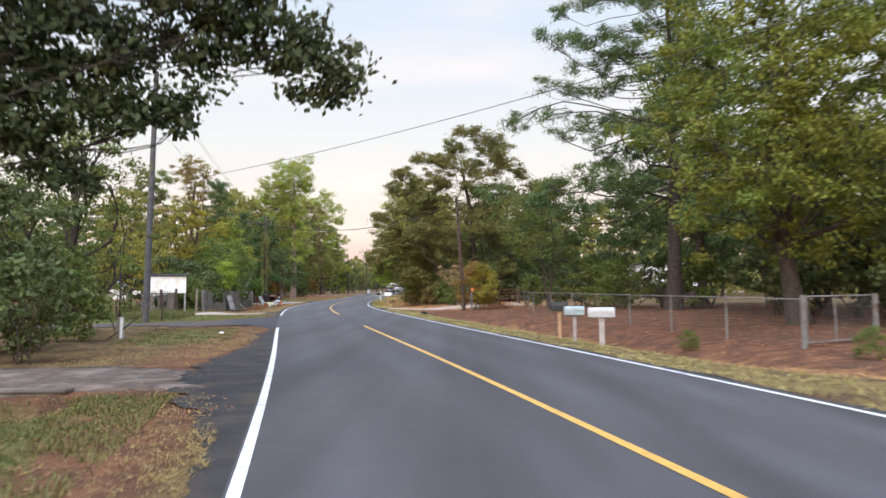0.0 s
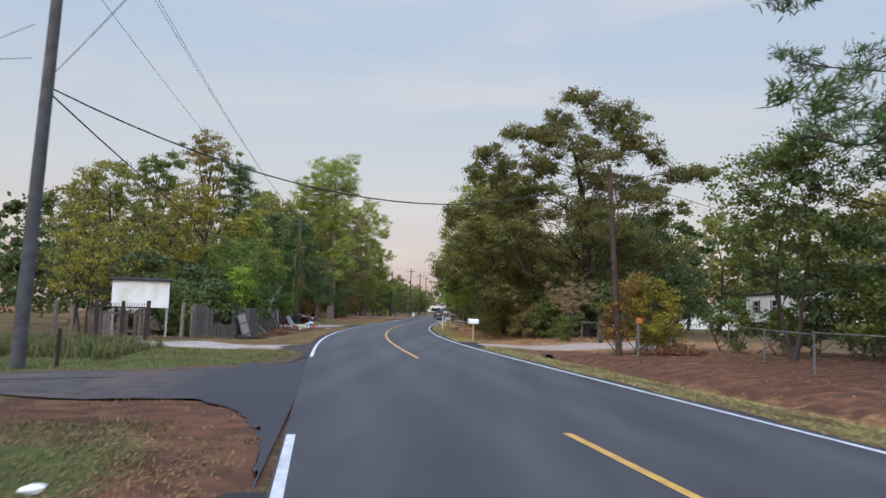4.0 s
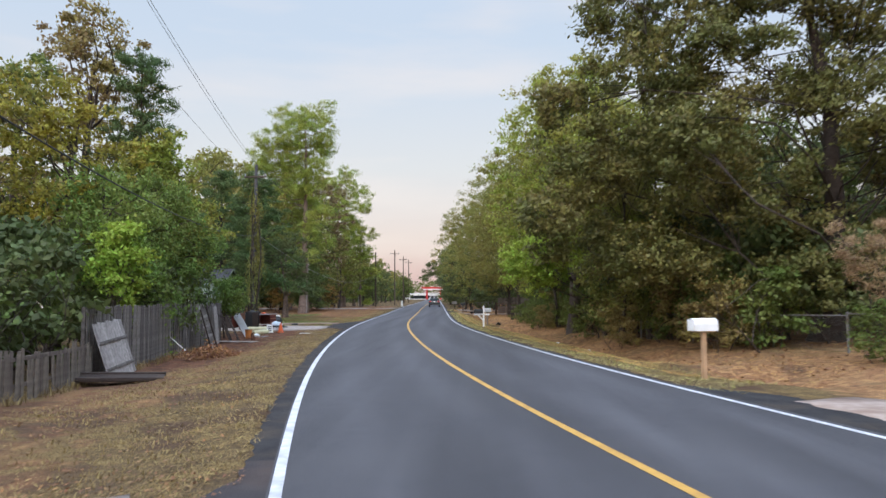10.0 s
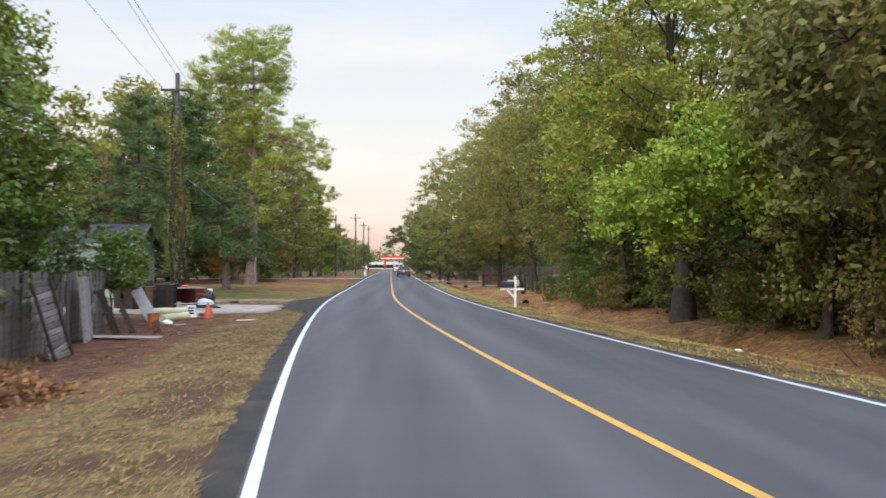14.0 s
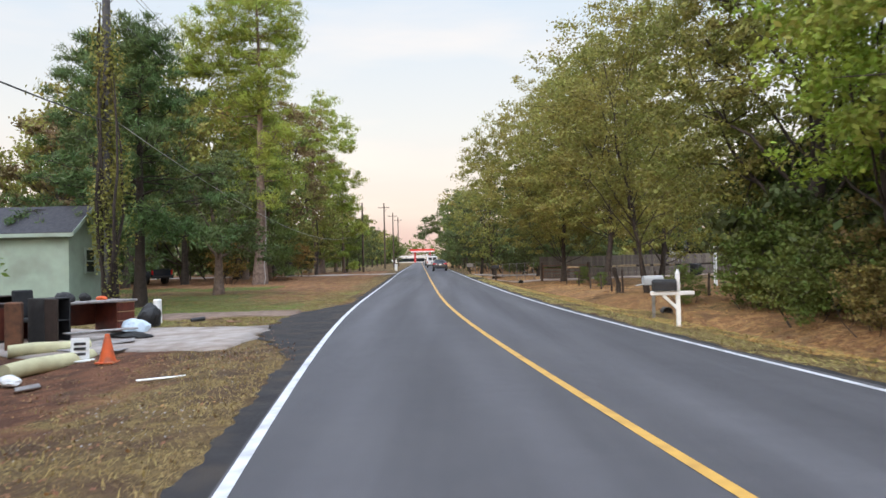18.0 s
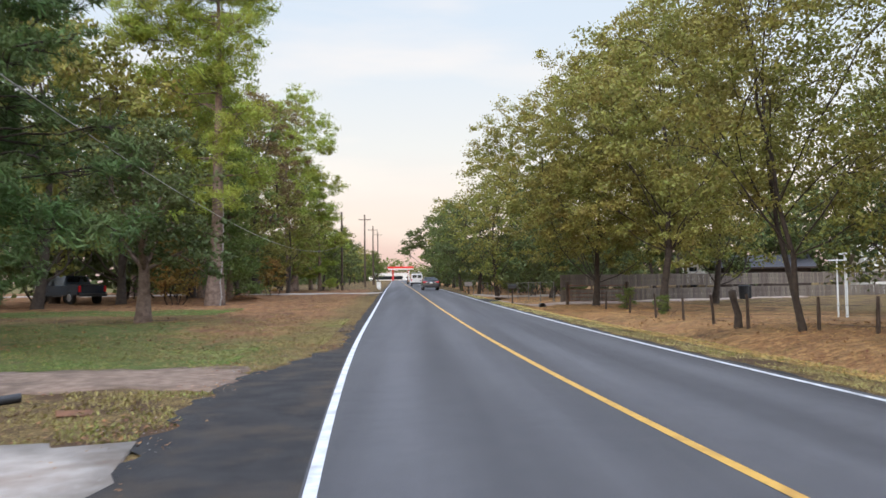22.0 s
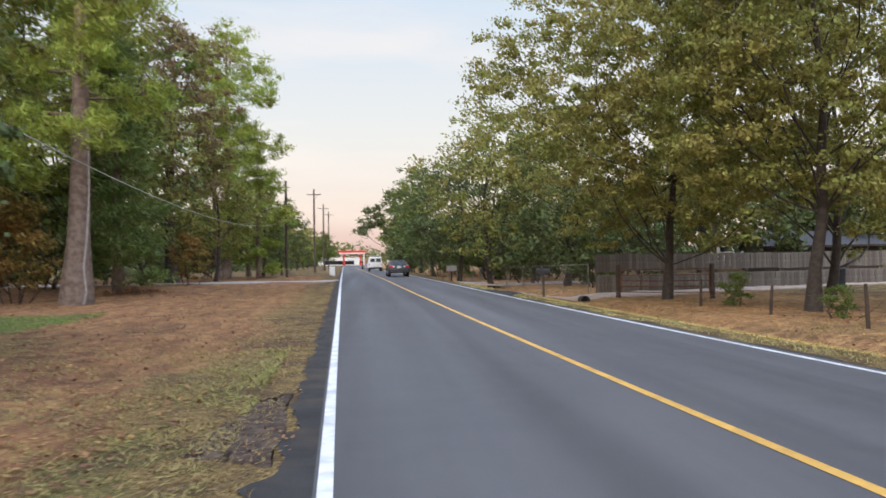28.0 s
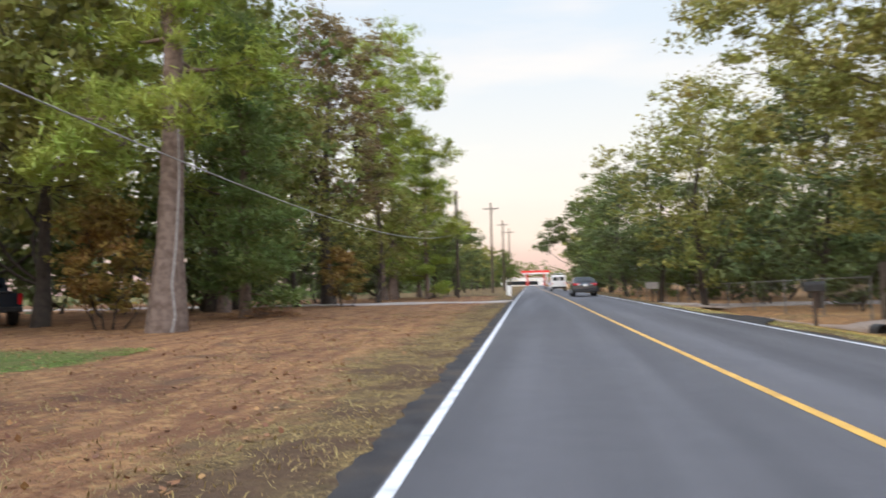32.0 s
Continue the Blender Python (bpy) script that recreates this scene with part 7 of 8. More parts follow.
gable_house((23.0, 34.5, float(gz(22, 36))), -60, 12, 6.0, 2.5, 1.2, "panel_white", "metal_grey", "pale house glimpsed between the yard trees", "white", 0.4, ((1.2, 1.0, 3, -0.03, 1.5, 0), (1.2, 1.0, 8, -0.03, 1.5, 0)))
gable_house((-66.0, 128.0, float(gz(-60, 130))), 8, 14, 7, 2.5, 1.4, "panel_white", "metal_grey", "low pale house beyond the lawn trees", "white", 0.4, ((1.2, 1.0, 3, -0.03, 1.5, 0),))

sign = thing("white_board", (-20.75, 51.4, float(gz(-20.7, 51.4))), 19, "big blank white board on posts under a dark cap", "board")
part("panel", boxm(2.45, 0.06, 1.24, (0, 0, 1.98)), M["panel_white"], sign)
part("cap", boxm(2.75, 0.5, 0.1, (0, 0.1, 2.66), (6, 0, 0)), M["roof_dark"], sign)
for x in (-1.15, 1.15):
    part("post", boxm(0.1, 0.1, 2.75, (x, 0.09, 1.27)), M["plank_pale"], sign)

camper = thing("camper", on(-23.4, 57.4), 118, "old white camper parked behind the fence", "camper")
part("body", boxm(3.4, 1.9, 1.2, (0, 0, 1.15), bevel=0.12), M["panel_white"], camper)
part("hood", boxm(1.0, 1.7, 0.6, (2.1, 0, 0.75), bevel=0.1), M["panel_white"], camper)
part("window", boxm(0.7, 0.03, 0.45, (0.3, -0.95, 1.4)), M["glass"], camper)
part("windscreen", boxm(0.05, 1.5, 0.5, (1.71, 0, 1.45)), M["glass"], camper)
for x, y in ((-1.1, -0.85), (1.9, -0.8), (-1.1, 0.85), (1.9, 0.8)):
    w = part("wheel", cylm(0.32, 0.32, 0.2, (x, y + 0.1, 0.32), (90, 0, 0), 18), M["tyre"], camper)
    part("rim", cylm(0.17, 0.16, 0.22, (x, y + 0.11, 0.32), (90, 0, 0), 12), M["hub"], w)


# ---- vehicles ----
def shell(profile, width, top_z, low_z, inset, material, name, parent, label=""):
    """A body from its side view (x forward, z up): rounded in plan, narrowing towards the roof."""
    bm = bmesh.new()
    rows = []
    for f in (-1.0, -0.93, 0.93, 1.0):
        row = []
        for x, z in profile:
            k = np.clip((z - low_z) / (top_z - low_z), 0, 1)
            edge = abs(f) == 1.0
            row.append(bm.verts.new((x * (0.985 if edge else 1), f * (width / 2 - inset * k), z - (0.03 if edge and z > low_z else 0))))
        rows.append(row)
    n = len(profile)
    for a, b in zip(rows, rows[1:]):
        for i in range(n):
            bm.faces.new((a[i], a[(i + 1) % n], b[(i + 1) % n], b[i]))
    bm.faces.new(rows[0]), bm.faces.new(rows[-1][::-1])
    bmesh.ops.recalc_face_normals(bm, faces=bm.faces)
    bmesh.ops.bevel(bm, geom=[e for e in bm.edges if e.calc_length() > 0.25], offset=0.025, segments=2, affect="EDGES")
    return part(name, bm, M[material], parent, label)


def wheel(parent, x, y, r, w=0.22, rim="hub"):
    s = 1 if y > 0 else -1
    t = part("wheel", cylm(r, r, w, (x, y + (w / 2), r), (90, 0, 0), 24), M["tyre"], parent)
    part("rim", cylm(r * 0.62, r * 0.55, 0.03, (x, y + s * (w / 2 + 0.012) + (0.03 if s < 0 else 0) - (0.0 if s < 0 else 0.0), r), (90 if s < 0 else -90, 0, 0), 16), M[rim], t)
    return t


def glass_quad(parent, pts, name="window", th=0.015):
    """A pane through four points, with thickness."""
    bm = bmesh.new()
    a = [bm.verts.new(p) for p in pts]
    f = bm.faces.new(a)
    bmesh.ops.solidify(bm, geom=[f], thickness=th)
    return part(name, bm, M["glass"], parent)


def heading(y):
    return 90 - math.degrees(math.atan(float(slope(y))))


def lane(y, u):
    s = float(slope(y))
    return (float(cx(y)) + u / math.hypot(1, s), y, float(cz(y)))


def van(y, u):
    t = thing("van", lane(y, u), heading(y), "white cargo van with ladders on its roof rack", "van", "vehicles")
    body = shell([(-2.6, 0.45), (-2.64, 1.1), (-2.52, 1.95), (-2.35, 2.08), (1.1, 2.08), (1.7, 1.3), (2.55, 1.12), (2.65, 0.5)], 2.0, 2.08, 1.0, 0.16, "car_white", "body", t)
    for s in (-1, 1):
        glass_quad(t, [(-2.64, s * 0.08, 1.35), (-2.64, s * 0.78, 1.35), (-2.57, s * 0.7, 1.85), (-2.57, s * 0.08, 1.85)], "rear_window", 0.02)
        part("tail_light", boxm(0.05, 0.12, 0.3, (-2.63, s * 0.9, 1.0)), M["tail_red"], t)
        wheel(t, -1.55, s * 0.86, 0.36), wheel(t, 1.6, s * 0.86, 0.36)
        part("mirror", boxm(0.12, 0.16, 0.24, (1.2, s * 1.1, 1.4), bevel=0.03), M["black"], t)
        part("roof_rail", boxm(3.2, 0.04, 0.05, (-0.7, s * 0.72, 2.2)), M["metal_grey"], t)
    part("bumper", boxm(0.15, 1.95, 0.2, (-2.7, 0, 0.5), bevel=0.03), M["black"], t)
    part("number_plate", boxm(0.02, 0.3, 0.15, (-2.66, 0, 0.85), bevel=0), M["white"], t, "plain pale plate")
    for x in (-2.0, -0.7, 0.6):
        part("rack_bar", boxm(0.05, 1.6, 0.05, (x, 0, 2.26)), M["metal_grey"], t)
    part("ladder", boxm(3.6, 0.35, 0.08, (-0.7, 0.35, 2.33)), M["metal_grey"], t)
    part("pipe_tube", cylm(0.09, 0.09, 3.2, (-2.3, -0.35, 2.36), (0, 90, 0)), M["white"], t)
    return t


def sedan(y, u):
    t = thing("sedan", lane(y, u), heading(y), "dark blue sedan with red tail lamps", "car", "vehicles")
    shell([(-2.36, 0.30), (-2.44, 0.55), (-2.42, 0.82), (-2.30, 1.02), (-1.75, 1.08), (-1.35, 1.22), (-0.85, 1.41), (-0.2, 1.47), (0.4, 1.43), (0.95, 1.20), (1.35, 1.02), (2.0, 0.90), (2.35, 0.70), (2.42, 0.5), (2.36, 0.28)], 1.84, 1.47, 0.92, 0.27, "car_dark", "body", t)
    glass_quad(t, [(-1.74, -0.70, 1.105), (-1.74, 0.70, 1.105), (-0.88, 0.58, 1.43), (-0.88, -0.58, 1.43)], "rear_window", 0.03)
    for s in (-1, 1):
        glass_quad(t, [(-1.35, s * 0.895, 1.06), (1.05, s * 0.895, 1.06), (0.35, s * 0.715, 1.40), (-0.8, s * 0.715, 1.40)], "side_window", 0.03)
        lamp = part("tail_lamp", boxm(0.10, 0.50, 0.17, (-2.36, s * 0.64, 0.88), (0, 0, s * 10), 0.04), M["tail_red"], t)
        part("lens", boxm(0.03, 0.14, 0.07, (-2.42, s * 0.46, 0.86), bevel=0.01), M["white"], lamp)
        wheel(t, -1.42, s * 0.80, 0.34), wheel(t, 1.42, s * 0.80, 0.34)
        part("mirror", boxm(0.14, 0.18, 0.13, (0.8, s * 1.0, 1.04), bevel=0.04), M["car_dark"], t)
        part("exhaust", cylm(0.04, 0.04, 0.12, (-2.5, s * 0.55, 0.3), (0, 90, 0), 10), M["metal_grey"], t)
    part("number_plate", boxm(0.02, 0.32, 0.16, (-2.45, 0, 0.82), bevel=0), M["white"], t, "plain pale plate")
    part("bumper", boxm(0.14, 1.72, 0.2, (-2.38, 0, 0.40), bevel=0.05), M["black"], t)
    part("trunk_seam", boxm(0.02, 1.1, 0.015, (-2.42, 0, 0.98), bevel=0), M["black"], t)
    return t


def pickup(at, turn, paint, label):
    t = thing("pickup_truck", at, turn, label, "pickup", "vehicles")
    shell([(-3.0, 0.6), (-3.02, 1.25), (-1.1, 1.28), (-1.05, 1.9), (0.5, 1.93), (1.15, 1.36), (2.75, 1.28), (2.9, 0.95), (2.9, 0.55)], 2.0, 1.93, 1.25, 0.22, paint, "body", t)
    part("bed", boxm(1.75, 1.6, 0.06, (-2.05, 0, 1.3)), M["black"], t)
    glass_quad(t, [(-1.09, -0.72, 1.38), (-1.09, 0.72, 1.38), (-1.06, 0.66, 1.85), (-1.06, -0.66, 1.85)], "rear_window", 0.03)
    for s in (-1, 1):
        glass_quad(t, [(-0.85, s * 0.96, 1.35), (0.95, s * 0.96, 1.35), (0.45, s * 0.80, 1.84), (-0.8, s * 0.80, 1.84)], "side_window", 0.03)
        wheel(t, -1.95, s * 0.88, 0.43, 0.27), wheel(t, 1.95, s * 0.88, 0.43, 0.27)
        part("tail_light", boxm(0.05, 0.16, 0.42, (-3.0, s * 0.88, 1.02)), M["tail_red"], t)
        part("mirror", boxm(0.14, 0.22, 0.32, (0.85, s * 1.16, 1.45), bevel=0.03), M["black"], t)
        part("running_board", boxm(1.9, 0.14, 0.06, (0.0, s * 0.98, 0.5)), M["black"], t)
        part("head_light", boxm(0.05, 0.3, 0.2, (2.9, s * 0.78, 1.1)), M["white"], t)
    part("bumper", boxm(0.2, 1.9, 0.22, (-3.1, 0, 0.62), bevel=0.04), M["black"], t)
    part("grille", boxm(0.06, 1.1, 0.4, (2.92, 0, 1.0)), M["metal_dark"], t)
    return t


def dump_trailer(y, u):
    t = thing("utility_trailer", lane(y, u), heading(y), "black box trailer loaded with boards and a blue tarp", "trailer", "vehicles")
    part("floor", boxm(4.6, 2.1, 0.1, (0, 0, 0.68)), M["wood_raw"], t)
    for s in (-1, 1):
        side = part("side", boxm(4.6, 0.05, 1.0, (0, s * 1.05, 1.2)), M["metal_dark"], t)
        for x in np.linspace(-2.1, 2.1, 8):
            part("rib", boxm(0.06, 0.05, 0.95, (x, s * 1.1, 1.18)), M["metal_dark"], side)
        part("mudguard", boxm(1.7, 0.24, 0.05, (-0.3, s * 1.19, 0.86), bevel=0.02), M["metal_dark"], t)
        for x in (-0.7, 0.15):
            wheel(t, x, s * 1.1, 0.36, 0.2, "rust")
        part("tail_light", boxm(0.04, 0.14, 0.12, (-2.33, s * 1.1, 1.3)), M["tail_red"], t)
    part("tailgate", boxm(0.06, 2.1, 0.28, (-2.32, 0, 0.72)), M["wood_raw"], t, "worn low wooden tailgate")
    part("front_board", boxm(0.06, 2.0, 1.5, (2.2, 0, 1.45), (0, -8, 0)), M["wood_raw"], t, "stained plywood bulkhead")
    part("drawbar", boxm(1.4, 0.1, 0.1, (2.95, 0, 0.55)), M["metal_dark"], t)
    plank = thing("white_plank", (0, 0, 0), 0, "long white board standing in the trailer", "board")
    plank.matrix_basis = t.matrix_basis @ pose(1.0, 0.75, 0.72, 0, 14, 0)
    part("board", boxm(0.04, 0.2, 2.3, (0, 0, 1.15)), M["white"], plank)
    tarp = thing("blue_tarp", (0, 0, 0), 0, "crumpled blue tarp heaped in the trailer", "tarp")
    tarp.matrix_basis = t.matrix_basis @ pose(-0.6, 0.2, 0.72)
    bm = bmesh.new()
    bmesh.ops.create_icosphere(bm, subdivisions=3, radius=0.5)
    for v in bm.verts:
        v.co *= 1 + 0.3 * noise.noise(v.co * 3)
        v.co.z = max(v.co.z * 0.8, -0.0)
    part("sheet", bm, M["blue_tarp"], tarp)
    roll = thing("carpet_roll", (0, 0, 0), 0, "pale stained carpet bundle in the trailer", "carpet")
    roll.matrix_basis = t.matrix_basis @ pose(0.7, -0.4, 0.73)
    bm = bmesh.new()
    bmesh.ops.create_icosphere(bm, subdivisions=3, radius=0.62)
    for v in bm.verts:
        v.co *= 1 + 0.25 * noise.noise(v.co * 2.5 + Vector((5, 1, 2)))
        v.co.z = max(v.co.z, -0.0)
        v.co.x *= 1.4
    part("bundle", bm, M["concrete_red"], roll)
    return t


sedan(163, 1.75)
van(205, 1.5)
dump_trailer(240, 1.65)
pickup(lane(247.2, 1.65), heading(247), "car_silver", "silver crew-cab pickup towing the trailer")
pickup((-40.8, 132.8, float(gz(-40.8, 132.8))), 143, "car_dark", "dark green pickup parked under the trees")


# ---- filling station and far signs ----
gs = thing("filling_station", (-26.0, 402, float(gz(-26, 402))), 0, "filling station with a red and white canopy at the road's end", "filling station")
part("canopy", boxm(11, 9, 0.5, (0, 0, 5.0), bevel=0.05), M["white"], gs)
part("fascia", boxm(11.3, 9.3, 0.8, (0, 0, 5.65), bevel=0.05), M["red"], gs, "red canopy band")
for x in (-3.4, 3.4):
    for y in (-3, 3):
        part("column", boxm(0.5, 0.5, 4.9, (x, y, 2.4)), M["red"], gs)
    p = part("pump", boxm(0.9, 0.6, 1.9, (x, -1, 0.95), bevel=0.05), M["red"], gs)
    part("pump_screen", boxm(0.6, 0.03, 0.4, (x, -1.32, 1.4)), M["white"], p)
part("shop", boxm(18, 9, 3.2, (-6, 16, 1.6)), M["panel_white"], gs)
part("shop_window", boxm(13, 0.1, 1.6, (-6, 11.45, 1.3)), M["glass"], gs)
part("shop_band", boxm(18.2, 0.3, 0.5, (-6, 11.4, 3.1)), M["white"], gs)
gable_house((-10, 300, float(gz(-8, 302))), 0, 9, 6, 2.6, 1.4, "rust", "roof_dark", "far red-brown building by the junction", "white", 0.3, ())


def post_sign(at, h, w, hh, label, m="bag_pale", turn=0):
    t = thing("street_sign", on(*at), turn, label, "sign")
    part("post", cylm(0.03, 0.03, h, (0, 0, -0.1), seg=8), M["metal_grey"], t)
    part("plate", boxm(w, 0.02, hh, (0, -0.03, h - hh / 2)), M[m], t)
    return t


post_sign((-31.7, 188), 3.3, 0.95, 0.22, "thin street-name sign on a metal post", "bag_pale")
post_sign((-10.6, 172.0), 2.6, 0.9, 0.25, "thin street-name sign beside the lane", "bag_pale")
for x, y in ((-21.6, 171.5), (-22.4, 181)):
    t = thing("utility_box", on(x, y), 0, "small pale utility pedestal in the grass", "utility box")
    part("case", boxm(0.28, 0.28, 0.95, (0, 0, 0.45), bevel=0.03), M["white"], t)
    part("lid", boxm(0.3, 0.3, 0.06, (0, 0, 0.95), bevel=0.02), M["metal_grey"], t)
for (x, y), h in (((-13.0, 27.6), 1.35), ((-14.4, 35.0), 0.9), ((-10.5, 22.4), 0.65)):
    t = thing("marker_post", on(x, y), 0, "old dark marker post by the side road", "post")
    part("post", boxm(0.07, 0.07, h + 0.2, (0, 0, h / 2 - 0.1), (2, 3, 0)), M["wood_dark" if h > 0.7 else "white"], t)
t = thing("standpipe", on(-0.1, 108.9), 0, "tall white pipe with a short crossarm in the field", "pipe")
part("pipe", cylm(0.05, 0.05, 2.6, (0, 0, -0.1)), M["white"], t)
part("arm", boxm(0.5, 0.06, 0.06, (0, 0, 2.45)), M["white"], t)
t = thing("wheelie_bin", on(8.0, 135.6), 10, "dark wheeled rubbish bin against the board fence", "bin")
part("body", boxm(0.6, 0.6, 0.9, (0, 0, 0.5), bevel=0.05), M["black"], t)
part("lid", boxm(0.64, 0.66, 0.07, (0, 0, 1.0), (4, 0, 0), 0.02), M["black"], t)


# ---- in the yard of the board fence ----
t = thing("clothes_pole", on(0.2, 110.0), 0, "thin white pipe pole standing in the yard", "pole")
part("pole", cylm(0.035, 0.03, 2.4, (0, 0, -0.1), seg=10), M["white"], t)
part("arm", cylm(0.025, 0.025, 0.7, (-0.35, 0, 2.25), (0, 90, 0), 8), M["white"], t)
t = thing("dustbin", on(7.4, 134.6), 0, "dark plastic dustbin before the board fence", "bin")
part("tub", cylm(0.32, 0.38, 0.95, seg=16), M["black"], t)
part("lid", cylm(0.4, 0.34, 0.08, (0, 0, 0.95), seg=16), M["black"], t)
t = thing("motorhome", on(19.5, 171.0), -15, "white motorhome roof showing over the board fence", "motorhome")
part("body", boxm(6.5, 2.4, 2.5, (0, 0, 1.75), bevel=0.15), M["panel_white"], t)
for x in (-2.2, -0.4, 1.6):
    part("window", boxm(0.9, 0.04, 0.5, (x, -1.2, 2.2)), M["glass"], t)
for x, y in ((-2.0, -1.1), (2.0, -1.1), (-2.0, 0.9), (2.0, 0.9)):
    part("wheel", cylm(0.38, 0.38, 0.22, (x, y + 0.2, 0.38), (90, 0, 0), 16), M["tyre"], t)
t = thing("plot_sign", on(-12.0, 149.7), 12, "small pale blank sign on a short post", "sign")
part("post", boxm(0.09, 0.09, 0.9, (0, 0, 0.4)), M["pole_wood"], t)
part("panel", boxm(0.75, 0.05, 0.38, (0, -0.03, 0.92)), M["plank_pale"], t)
t = thing("street_sign", on(-8.2, 200), 8, "small street sign on a tall thin post", "sign")
part("post", cylm(0.04, 0.04, 3.1, (0, 0, -0.1), seg=8), M["metal_grey"], t)
part("panel", boxm(0.9, 0.03, 0.22, (0, -0.03, 2.85), bevel=0.005), M["green_wall"], t)
t = thing("stake", on(-17.8, 37.4), 0, "dark bent stake at the edge of the side road", "stake")
part("stake", mesh_np("stake", *tube_np([(0.1, 0, -0.2), (0.02, 0, 0.5), (0.0, 0, 0.9), (0.12, 0, 1.3)], [0.05, 0.05, 0.045, 0.03], 8), M["pole_wood"], True), None, t)
t = thing("marker_post", on(-10.6, 22.6), 0, "short grey wooden post on the verge", "post")
part("post", cylm(0.1, 0.1, 0.75, (0, 0, -0.1), seg=12), M["plank_pale"], t)
t = thing("sign_post", on(-13.6, 28.9), 0, "thin dark metal post at the corner", "post")
part("post", cylm(0.03, 0.03, 2.7, (0, 0, -0.1), seg=8), M["metal_dark"], t)


# ---- junk along the plank fence and on the drive ----
def leaning(name, at, turn, lean, roll, label, category):
    """A thing that leans back against the fence behind it."""
    t = thing(name, at, 0, label, category)
    t.matrix_basis = pose(*at, 0, 0, turn) @ pose(0, 0, 0, lean, roll, 0)
    return t


t = leaning("fence_section", on(-19.42, 62.4), -83, 17, 3, "loose grey plank panel leaning against the fence", "panel")
for i in range(11):
    part("plank", boxm(0.17, 0.025, 1.5 + 0.04 * (i % 3), (-0.93 + 0.186 * i, 0, 0.75)), M["plank_pale"], t)
for z in (0.3, 1.0):
    part("batten", boxm(1.95, 0.04, 0.08, (0, 0.03, z)), M["fence_wood"], t)
t = thing("fallen_door", (-18.6, 60.6, float(gz(-18.6, 60.6)) + 0.12), 22, "dark panel door lying flat in the grass", "door")
part("panel", boxm(1.9, 0.95, 0.05, (0, 0, 0.03), (3, 2, 0)), M["wood_dark"], t)
part("frame", boxm(1.95, 0.06, 0.09, (0, -0.47, 0.04), (3, 2, 0)), M["wood_dark"], t)
part("frame", boxm(1.95, 0.06, 0.09, (0, 0.47, 0.08), (3, 2, 0)), M["wood_dark"], t)
t = leaning("slatted_panel", on(-20.85, 73.4), -83, 15, 5, "weathered grey panel of ragged slats leaning on the fence", "panel")
for i in range(13):
    part("slat", boxm(1.16 + 0.05 * ((i * 5) % 4), 0.022, 0.118, (0.03 * ((i * 7) % 3 - 1), -0.008 * (i % 3), 0.09 + 0.134 * i), (-7, 1.6 * ((i * 3) % 4 - 1.5), 0)), M["plank_pale" if i % 3 == 1 else "fence_wood"], t)
for x in (-0.5, 0.5):
    part("stile", boxm(0.08, 0.05, 1.8, (x, 0.045, 0.88)), M["wood_dark"], t)
t = leaning("white_pole", on(-20.5, 69.9), -10, 14, -46, "thin white pole propped on the fence", "pole")
part("pole", cylm(0.018, 0.018, 1.4), M["white"], t)
t = thing("long_board", (-21.0, 77.6, float(gz(-21.0, 77.6)) + 0.04), -4, "long pale board lying in the dirt", "board")
part("board", boxm(2.5, 0.6, 0.035, (0, 0, 0.01), (0, 1, 0)), M["concrete"], t)
t = leaning("wooden_gate", on(-21.95, 77.1), -81, 5, 2, "pale grey plank gate with a slanting brace leaning on the fence", "gate")
for k in range(6):
    part("slat", boxm(0.135, 0.025, 1.72 + 0.03 * (k % 3), (-0.36 + 0.145 * k, 0, 0.86)), M["plank_pale"], t)
for z in (0.3, 1.4):
    part("rail", boxm(0.88, 0.04, 0.09, (0, -0.035, z)), M["fence_wood"], t)
part("brace", boxm(0.08, 0.04, 1.3, (0, -0.05, 0.85), (0, 30, 0)), M["fence_wood"], t)
for i, (x, y, turn, ln) in enumerate(((-21.85, 78.7, -80, 20), (-21.8, 79.8, -79, 25))):
    t = leaning("slat_rack", on(x, y), turn, ln, 4 - 8 * i, "dark wooden slat rack leaning on the fence", "rack")
    for k in range(7):
        part("slat", boxm(0.045, 0.025, 1.4, (-0.36 + 0.12 * k, 0, 0.72)), M["wood_dark"], t)
    for z in (0.06, 0.74, 1.4):
        part("rail", boxm(0.86, 0.05, 0.07, (0, -0.03, z)), M["wood_dark"], t)
t = thing("folding_bed", on(-21.0, 79.4), -76, "rusty metal folding bed standing in the dirt", "bed")
for x in (-0.5, 0.0, 0.5):
    part("leg", cylm(0.02, 0.02, 0.4, (x, 0, -0.02), (6, 8, 0), 6), M["rust"], t)
for z, rz in ((0.12, 3), (0.34, -4)):
    part("bar", boxm(1.15, 0.035, 0.04, (0, 0, z), (0, rz, 0)), M["rust"], t)
for x in (-0.35, -0.12, 0.12, 0.35):
    part("slat", boxm(0.03, 0.03, 0.42, (x, 0.08, 0.2), (14, x * 30, 0)), M["rust"], t)
t = thing("bucket", on(-21.7, 81.1), 0, "orange plastic bucket on the dirt", "bucket")
part("tub", cylm(0.15, 0.19, 0.44, seg=18), M["ochre"], t)
part("rim", cylm(0.2, 0.2, 0.03, (0, 0, 0.43), seg=18), M["ochre"], t)
# thin black disc across the top of the solid tub
part("contents", cylm(0.18, 0.18, 0.01, (0, 0, 0.458), seg=18), M["black"], t)
t = leaning("tabletop", on(-21.95, 82.0), 30, -38, -22, "long white tabletop leaning on the junk", "tabletop")
part("panel", boxm(0.38, 0.04, 1.6, (0, 0, 0.8)), M["box_white"], t)
